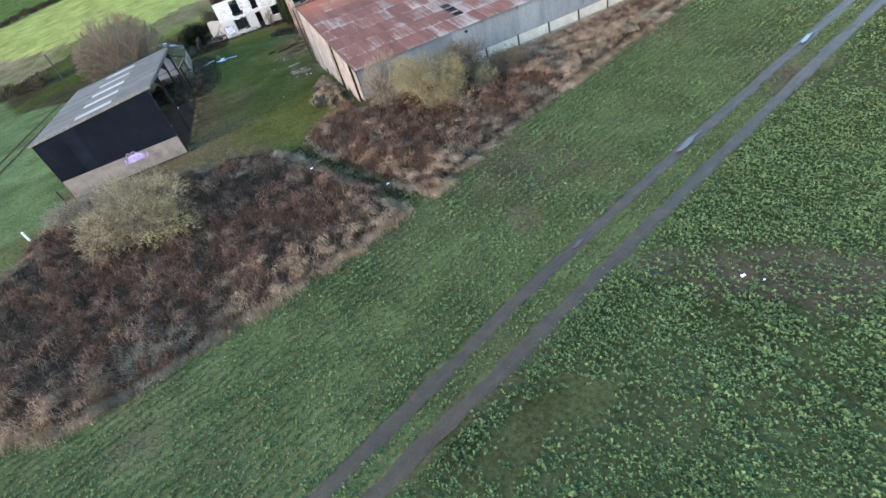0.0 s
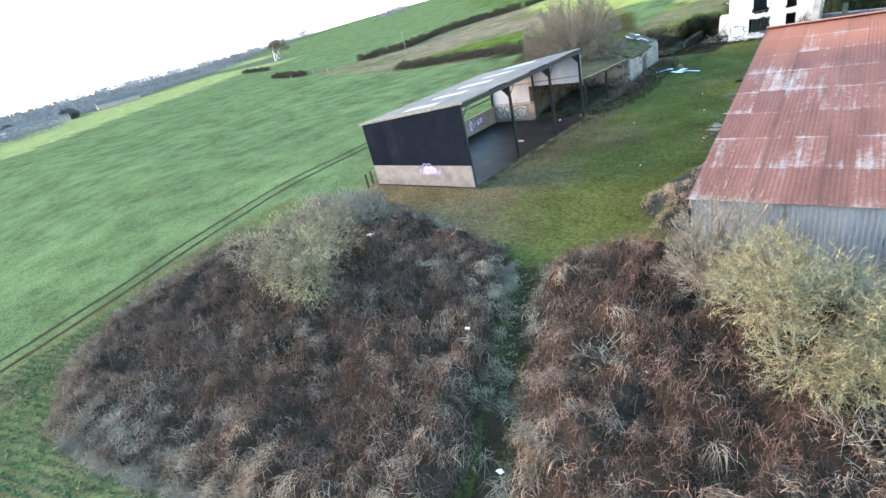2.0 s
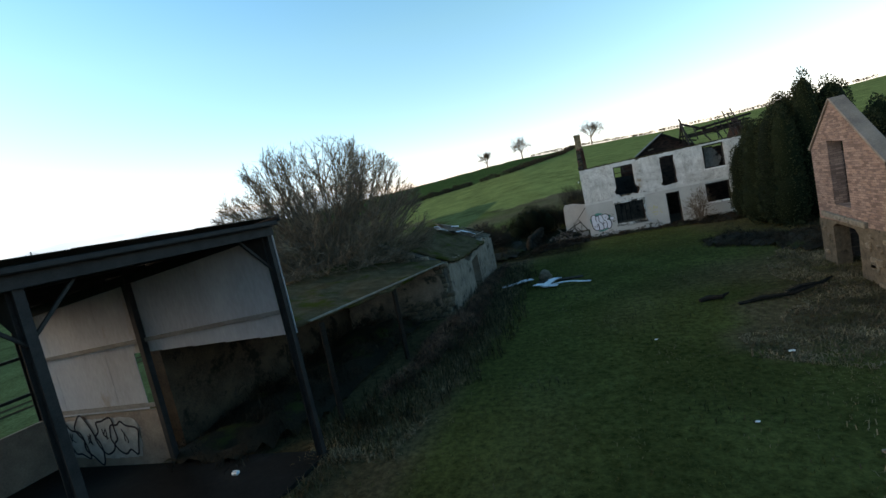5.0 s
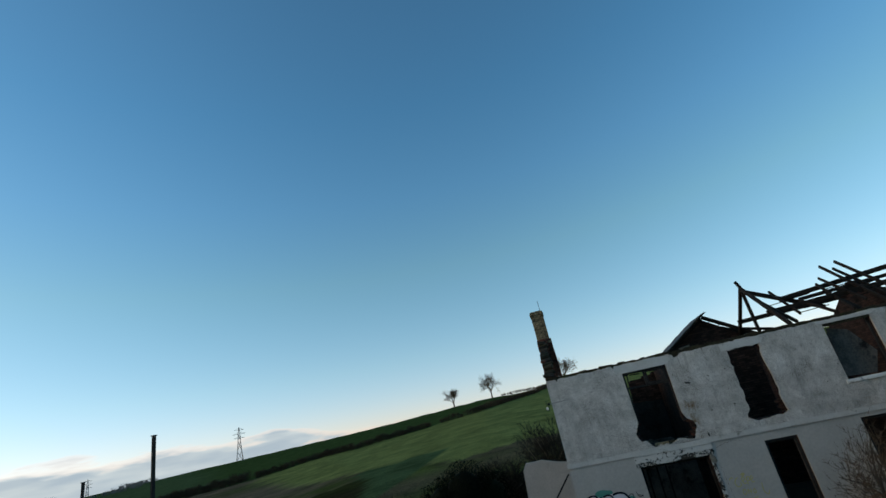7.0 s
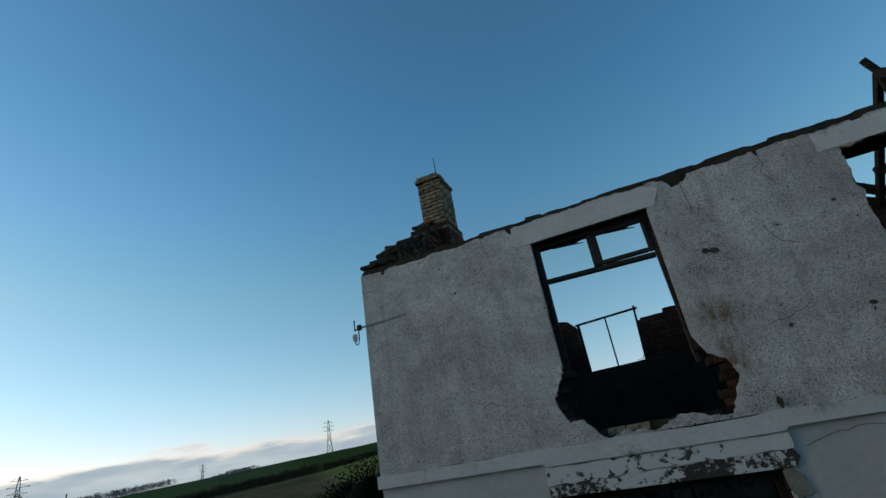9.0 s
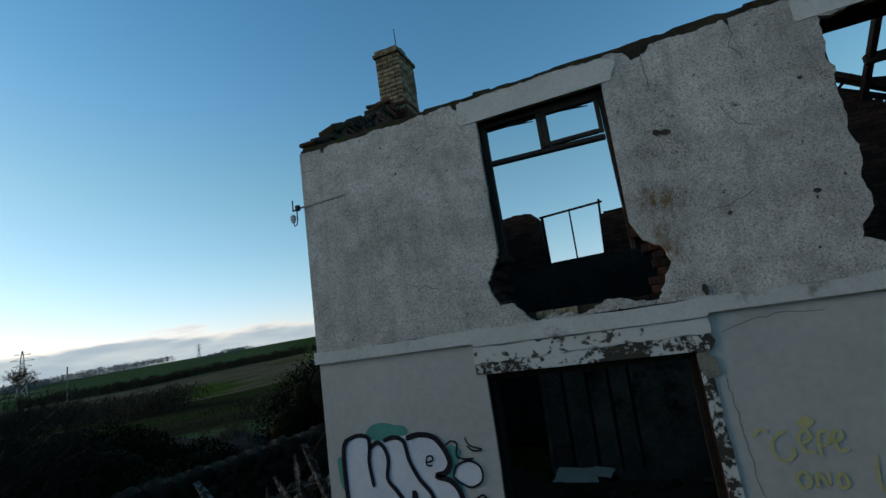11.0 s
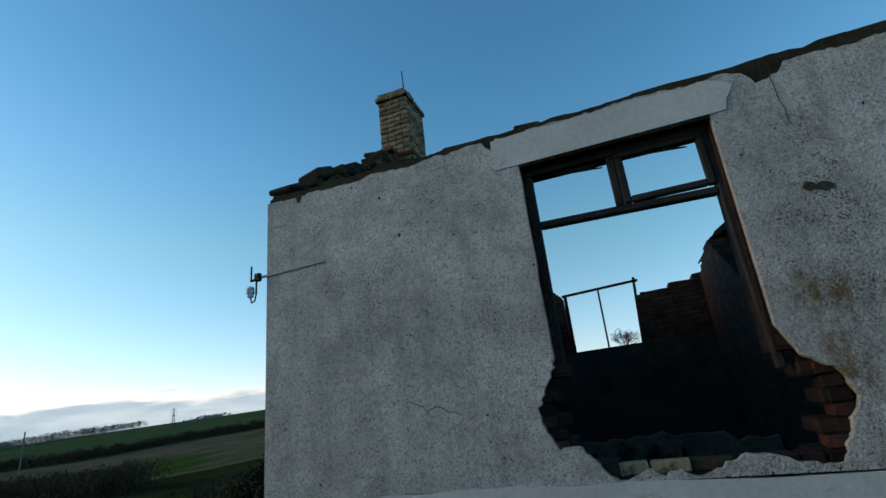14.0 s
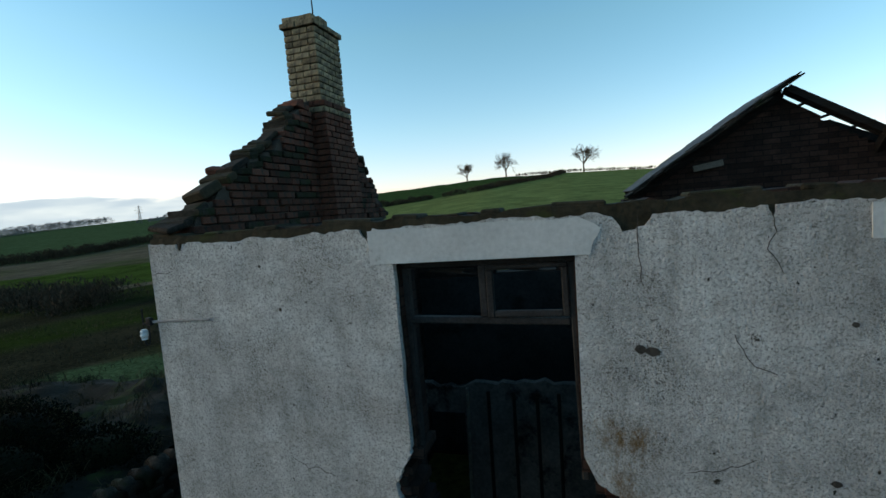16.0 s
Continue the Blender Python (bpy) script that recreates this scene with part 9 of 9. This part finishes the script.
    g_ = Mesh()
    ring = [(3600 * math.sin(radians(a)), 3600 * math.cos(radians(a))) for a in range(-150, 16, 3)]
    g_.add([p for x, y in ring for p in ((x, y, -80), (x, y, 640))], [(2 * i, 2 * i + 2, 2 * i + 3, 2 * i + 1) for i in range(len(ring) - 1)])
    ob = solo("cloud_backdrop", g_, m, "low grey-lilac bank of evening cloud", "cloud", kind="structure")
    ob.visible_shadow = False


CLOUD_GLOW = 0.62
cloud_bank()

# ---- wall, rubble and scraps by the house ----
sw = thing("stone_wall", "low dry stone wall with rounded coping stones", "wall")
part("core", Mesh().beam((-4.35, -0.35, 0.28), (-4.15, 6.5, 0.28), 0.34, 0.9, 0.03), DARK_STONE, sw)
rng = random.Random(101)
y = -0.12
while y < 6.4:
    l = rng.uniform(0.28, 0.45)
    x = lerp_table(y, [-0.5, 6.5], [-4.35, -4.15])
    part("coping_stone", Mesh().tube([(x - 0.23, y + l / 2, 0.74), (x, y + l / 2, 0.78), (x + 0.23, y + l / 2, 0.74)], [l * 0.44, l * 0.50, l * 0.44], 14), DARK_STONE, sw, smooth=True)
    y += l
for k in range(60):
    y, z, s = rng.uniform(-0.4, 6.3), rng.uniform(0.1, 0.62), rng.uniform(0.14, 0.3)
    part("stone", Mesh().box(0.1, s, s * 0.55, pose(lerp_table(y, [-0.5, 6.5], [-4.16, -3.96]), y, z, 0, rng.uniform(-6, 6), 0), 0.03), DARK_STONE, sw)
solo("boundary_stone", Mesh().tube([(0, 0, -0.3), (0, 0, 0.30), (0, 0, 0.52), (0, 0, 0.66), (0, 0, 0.72)], [0.27, 0.29, 0.27, 0.19, 0.10], 16), DARK_STONE, "rounded end stone of the wall", "stone", at=(-4.36, -0.42, 0.10), smooth=True)

stub = thing("broken_wall_stub", "broken white-painted wall stub beside the house corner", "wall")
part("plinth_wall", Mesh().slab([(-1.5, -0.3), (-0.05, -0.3), (-0.05, 0.44)] + jag([(-0.05, 0.44), (-0.28, 0.42), (-0.42, 0.33), (-0.7, 0.36), (-0.95, 0.16), (-1.5, 0.06)], 0.08, 0.02, 102), [], -0.02, 0.26, FRONT), FLAKED_WALL, stub)
part("grey_block", Mesh().slab(jag([(-0.62, 0.40), (-0.12, 0.46), (-0.08, 0.62), (-0.36, 0.64), (-0.52, 0.6)], 0.1, 0.015, 103, True), [], 0.06, 0.3, FRONT), PALE_RAIL, stub, "grey cement lump")
part("lean_wall", Mesh().slab(jag([(-2.0, 0.0), (-0.02, 0.0), (-0.02, 2.2), (-0.5, 2.28), (-1.1, 2.45), (-1.75, 2.44), (-1.9, 2.2)], 0.3, 0.02, 104, True), [], 5.35, 5.6, FRONT), SMOOTH_WHITE, stub, "pale broken rendered wall piece")


def plank(p, q, w, t, mat, label):
    """A split board: ragged along its edges, its upper end torn to a point."""
    a, b = Vector(p), Vector(q)
    d, r = (b - a), random.Random(len(label) + int(1000 * w))
    side, n = d.cross(Vector((0, 1, 0.2))).normalized(), 9
    thick, m, ring = d.cross(side).normalized() * t * 0.5, Mesh(), []
    for k in range(n + 1):
        u = k / n
        half = w * 0.5 * (0.18 + 0.82 * min(1.0, u / 0.22)) * r.uniform(0.82, 1.08)
        c = a + d * u + side * w * 0.5 * (0.25 if u < 0.2 else 0.0) * (1 - u / 0.2)
        ring += [tuple(c + side * half + thick), tuple(c - side * half + thick), tuple(c - side * half - thick), tuple(c + side * half - thick)]
    m.add(ring, [(4 * k + j, 4 * k + (j + 1) % 4, 4 * k + 4 + (j + 1) % 4, 4 * k + 4 + j) for k in range(n) for j in range(4)] + [(0, 1, 2, 3), (4 * n + 3, 4 * n + 2, 4 * n + 1, 4 * n)])
    return solo("plank", m, mat, label, "plank", "leaning planks")


plank((-2.27, 0.25, 1.19), (-1.22, 0.2, 0.20), 0.06, 0.09, FLAKED_BOARD, "splintered grey timber leaning on rubble")
plank((-0.68, 0.45, 1.54), (-0.10, 0.3, 0.62), 0.05, 0.09, FLAKED_BOARD, "splintered grey batten leaning by the wall")
plank((-1.24, 0.52, 1.14), (-0.58, 0.4, 0.50), 0.10, 0.03, FLAKED_BOARD, "pale leaning board in rubble")
plank((-1.05, 0.72, 1.37), (-0.97, 0.7, 0.55), 0.08, 0.03, FLAKED_BOARD, "narrow upright board in rubble")
plank((-1.17, 0.55, 0.95), (-1.42, 0.5, 0.32), 0.10, 0.03, FLAKED_BOARD, "grey board standing in rubble")
plank((-1.11, 0.9, 1.10), (-0.08, 0.9, 2.25), 0.04, 0.04, CHARRED, "dark lath leaning against the wall")
plank((-2.6, 0.9, 0.22), (-1.0, 0.6, 0.28), 0.12, 0.06, FLAKED_BOARD, "grey board lying on rubble")
plank((-2.9, 1.9, 0.3), (-1.3, 1.6, 0.75), 0.10, 0.06, CHARRED, "charred joist lying on the heap")
plank((-3.0, 1.2, 0.25), (-1.2, 2.2, 0.7), 0.08, 0.05, FLAKED_BOARD, "grey rafter lying on the heap")
plank((-2.2, 2.6, 0.4), (-0.6, 2.1, 1.2), 0.08, 0.05, FLAKED_BOARD, "bleached rafter poking from the heap")
plank((-1.9, 0.05, 0.10), (-1.05, 0.0, 0.30), 0.10, 0.04, FLAKED_BOARD, "short white board lying by the wall")
plank((-2.5, 0.35, 0.42), (-0.9, 0.3, 0.30), 0.07, 0.05, FLAKED_BOARD, "flaked sill board lying across rubble")
plank((-1.9, 1.1, 0.85), (-1.5, 0.7, 0.25), 0.09, 0.04, CHARRED, "charred board end standing in rubble")
plank((-0.9, 0.6, 1.02), (-0.45, 0.5, 0.45), 0.05, 0.04, CHARRED, "thin charred batten in rubble")
plank((-0.5, 0.75, 1.25), (-0.62, 0.6, 0.5), 0.05, 0.03, FLAKED_BOARD, "short broken lath in rubble")
plank((-2.0, 0.55, 0.62), (-2.75, 0.8, 0.2), 0.08, 0.04, FLAKED_BOARD, "tilted grey board on the heap")
rng = random.Random(105)
heap = Mesh()
for j in range(46):
    for i in range(46):
        x, y = -3.4 + 3.4 * i / 45, 0.15 + 3.6 * j / 45
        e = min(i, 45 - i, j, 45 - j) / 22.5
        heap.v.append((x, y, land_z(x, y) - 0.06 + 0.62 * max(0, e) ** 0.8 * (0.75 + 0.5 * noise.noise((x * 2, y * 2, 3)) + 0.45 * noise.noise((x * 6, y * 6, 5)) + 0.3 * noise.noise((x * 14, y * 14, 7)))))
heap.f = [(j * 46 + i, j * 46 + i + 1, j * 46 + i + 47, j * 46 + i + 46) for j in range(45) for i in range(45)]
solo("rubble_heap", heap, DARK_SOIL, "heap of earth and fallen masonry beside the house", "rubble", kind="stuff")
for k in range(110):
    x, y = rng.uniform(-3.1, -0.2), rng.uniform(0.25, 3.2)
    s = rng.uniform(0.08, 0.26)
    e = min(x + 3.4, -x, y - 0.15, 3.75 - y) / 1.7
    solo("rubble_lump", Mesh().box(s, s * rng.uniform(0.5, 1), s * rng.uniform(0.4, 0.8), pose(0, 0, 0, rng.uniform(-25, 25), rng.uniform(-25, 25), rng.uniform(0, 180)), s * 0.18), rng.choice((DARK_STONE, DIM_SOOT_BRICK, MORTAR, DARK_STONE, DARK_STONE, RUBBLE_STONE)), "fallen lump of masonry on the heap", "rubble", "fallen rubble", at=(x, y, land_z(x, y) + 0.55 * max(0, e) ** 0.8 * 0.95))


def vine(pts, seed, name="bramble_vine"):
    """A trailing stem with small leaves, lying on the wall foot."""
    rng = random.Random(seed)
    t = thing(name, "trailing bramble stem with small dark leaves on the wall", "vine", "wall brambles")
    line = smooth_line([Vector(p) + Vector((rng.gauss(0, 0.06), 0, rng.gauss(-0.05, 0.05))) for p in pts], 5)
    line = [p + Vector((rng.gauss(0, 0.012), 0, rng.gauss(0, 0.012))) for p in line]
    part("stem", Mesh().tube([tuple(p) for p in line], [0.0045] * len(line), 4), CHARRED, t)
    m = Mesh()
    for p in line[1:]:
        for _ in range(rng.choice((1, 3, 6, 9))):
            q = p + Vector((rng.uniform(-0.06, 0.06), rng.uniform(-0.05, 0.0), rng.uniform(-0.05, 0.06)))
            s = rng.uniform(0.018, 0.052)
            a = rng.uniform(0, math.tau)
            d = Vector((math.cos(a), rng.uniform(-0.5, 0.1), math.sin(a))).normalized() * s
            n = Vector((-d.z, rng.uniform(-0.01, 0.01), d.x)) * 0.55
            m.add([tuple(q), tuple(q + d * 0.5 + n), tuple(q + d), tuple(q + d * 0.5 - n)], [(0, 1, 2, 3)])
    part("foliage", m, IVY, t)


for k, pts in enumerate(([(0.5, -0.03, 0.1), (0.7, -0.05, 0.36), (1.0, -0.03, 0.42), (1.3, -0.06, 0.3)], [(0.9, -0.05, 0.1), (1.15, -0.04, 0.46), (1.5, -0.06, 0.44), (1.75, -0.05, 0.2)], [(1.3, -0.06, 0.08), (1.6, -0.05, 0.4), (1.85, -0.1, 0.38), (2.1, -0.12, 0.1)],
                         [(2.2, -0.1, 0.05), (2.5, -0.08, 0.3), (2.9, -0.07, 0.26), (3.2, -0.1, 0.08)], [(3.4, -0.1, 0.05), (3.6, -0.08, 0.38), (3.9, -0.07, 0.5), (4.15, -0.07, 0.44)], [(3.9, -0.08, 0.05), (3.95, -0.06, 0.3), (4.0, -0.05, 0.52), (3.9, -0.04, 0.46)],
                         [(4.2, -0.08, 0.05), (4.4, -0.06, 0.42), (4.8, -0.05, 0.36), (5.1, -0.05, 0.16)], [(4.5, -0.08, 0.1), (4.55, -0.04, 0.4), (4.5, -0.04, 0.58)], [(0.1, -0.06, 0.05), (0.3, -0.04, 0.3), (0.62, -0.05, 0.26)], [(2.7, -0.1, 0.05), (3.0, -0.06, 0.36), (3.35, -0.08, 0.3), (3.6, -0.1, 0.1)])):
    vine(pts, 110 + k)

# ---- scraps about the yard and field ----
sheet = thing("torn_sheeting", "torn pale blue sheeting lying on the grass", "sheeting", at=gz(-2.2, -12.6, 0.05))
for k, (x, y, l, w, a) in enumerate(((-1.5, 0.9, 1.7, 0.5, 20), (0.3, 0.1, 1.6, 0.45, 65), (1.2, -0.6, 2.0, 0.22, -8), (0.1, -0.5, 1.2, 0.35, -20))):
    part("torn_sheet", Mesh().slab(jag([(-l / 2, -w / 2), (l / 2, -w / 3), (l / 2.1, w / 2), (-l / 2.2, w / 2.4)], 0.25, 0.05, 120 + k, True), [], 0.0, 0.02, lambda u, v, d, x=x, y=y, a=a: (x + u * math.cos(radians(a)) - v * math.sin(radians(a)), y + u * math.sin(radians(a)) + v * math.cos(radians(a)), d + 0.06 + 0.05 * math.sin(3 * u + k))), BLUE_SCRAP, sheet)
solo("dark_board", Mesh().box(2.2, 0.4, 0.05, pose(0, 0, 0, 0, 2, 8), 0.01), CHARRED, "charred board lying under torn sheeting", "board", at=gz(-1.5, -12.0, 0.05))
solo("boulder", Mesh().tube([(0, 0, -0.15), (0.02, 0, 0.15), (0, 0.02, 0.36), (0, 0, 0.48)], [0.36, 0.38, 0.27, 0.1], 9), RUBBLE_STONE, "rounded grey boulder on the grass", "stone", at=gz(-2.3, -11.3), smooth=True)
for k, (x, y, l, w, a) in enumerate(((4.1, -17.6, 1.0, 0.2, 10), (5.8, -18.1, 2.4, 0.16, 12), (7.0, -17.4, 1.8, 0.18, 25))):
    solo("fallen_branch", Mesh().tube([(-l / 2, 0, 0.05), (-l / 5, 0.06, 0.1), (l / 5, -0.04, 0.09), (l / 2, 0.08, 0.16)], [w * 0.4, w * 0.5, w * 0.4, w * 0.15], 6), CHARRED, "dark fallen branch lying in the grass", "branch", "fallen branches", at=gz(x, y)).rotation_euler = (0, 0, radians(a))
for k, (x, y, l, w, a) in enumerate(((5.15, -27.1, 1.3, 0.55, 4), (4.5, -29.7, 0.35, 0.22, 10), (4.75, -30.3, 0.85, 0.5, -10), (5.6, -30.4, 0.7, 0.75, 15), (4.9, -31.2, 1.1, 0.55, -18), (5.8, -31.5, 0.9, 0.6, 8))):
    ring = [(0.5 * l * math.cos(t) * (1 + 0.28 * math.sin(3 * t + k)), 0.5 * w * math.sin(t) * (1 + 0.22 * math.sin(2 * t + 2 * k))) for t in [n_ * math.tau / 12 for n_ in range(12)]]
    solo("concrete_slab", Mesh().slab(jag(ring, 0.12, 0.035, 140 + k, True), [], -0.06, 0.03, lambda u, v, d, a=a: (u * math.cos(radians(a)) - v * math.sin(radians(a)), u * math.sin(radians(a)) + v * math.cos(radians(a)), d)), OLD_RENDER, "broken concrete slab sunk in the grass", "slab", "broken slabs", at=gz(x, y, 0.03))
rng = random.Random(97)
for k in range(26):
    x, y, l = rng.uniform(4.2, 6.4), rng.uniform(-33.4, -29.2), rng.uniform(0.06, 0.2)
    solo("rubble_piece", Mesh().box(l, l * rng.uniform(0.5, 0.9), l * 0.5, pose(0, 0, 0, rng.uniform(-20, 20), rng.uniform(-20, 20), rng.uniform(0, 180)), l * 0.15), rng.choice((RUBBLE_STONE, RUBBLE_STONE, PINK_BRICK)), "loose lump of rubble lying in the grass", "rubble", "loose rubble", at=gz(x, y, l * 0.18))
blades("tan dead grass among the broken slabs", [(rng.gauss(5.4, 0.8), rng.gauss(-30.6, 2.0)) for _ in range(2600)], 98, FADED_GRASS, 0.05, 0.22, 0.008, 1.2)
for k, (x, y, s) in enumerate(((4.73, -22.45, 0.08), (4.7, -59.1, 0.13), (13.7, -76.3, 0.13), (14.1, -76.9, 0.06), (5.4, -33.3, 0.07), (-9.0, -50.2, 0.22), (1.0, -55.0, 0.1), (5.8, -33.6, 0.09), (3.0, -26, 0.05), (-1.2, -29, 0.045), (2.1, -38, 0.05), (1.8, -21.0, 0.045))):
    h = 0.9 if k in (5, 6) else 0.05
    solo("litter", Mesh().slab(jag([(-s, -s * 0.4), (s * 0.6, -s * 0.5), (s, s * 0.3), (-s * 0.5, s * 0.5)], s * 0.5, s * 0.22, 130 + k, True), [], 0, s * 0.3, lambda u, v, d: (u, v, d)), WHITE_SCRAP, "scrap of white plastic litter on the ground", "litter", "litter", at=gz(x, y, h))
for x, y in ((-9.3, -50.6), (-8.7, -50.0)):
    ring, sec = Mesh(), ((0.18, 0.06), (0.2, 0.2), (0.29, 0.22), (0.33, 0.13), (0.29, 0.02), (0.2, 0.02))
    ring.add([(math.cos(k * math.tau / 18) * r, math.sin(k * math.tau / 18) * r, z) for k in range(18) for r, z in sec], [(6 * k + j, 6 * k + (j + 1) % 6, 6 * ((k + 1) % 18) + (j + 1) % 6, 6 * ((k + 1) % 18) + j) for k in range(18) for j in range(6)])
    solo("old_tyre", ring, TYRE_RUBBER, "old black tyre dumped in the bramble", "tyre", "tyres", at=gz(x, y, 0.75), smooth=True)
for x, y, h, c in ((-18.9, -46.2, 0.75, True), (-16.6, -43.0, 1.1, False), (-16.9, -42.2, 1.0, False), (-21.5, -52.5, 0.8, False)):
    p = thing("fence_post", "short fence post with a white top at the field edge" if c else "short dark timber fence post at the field edge", "post", "fence posts", at=gz(x, y))
    part("stake", Mesh().block(-0.06, 0.06, -0.06, 0.06, -0.3, h, 0.012), WHITE_SCRAP if c else DARK_WOOD, p)
for k, (x, y) in enumerate(((-148, 46), (-140, 50), (-128, 47))):
    p = thing("marker_post", "distant white marker post in rough grass", "post", "marker posts", at=gz(x, y))
    part("stake", Mesh().block(-0.12, 0.12, -0.12, 0.12, -0.3, 1.3, 0.03), GREY_WOOD, p)
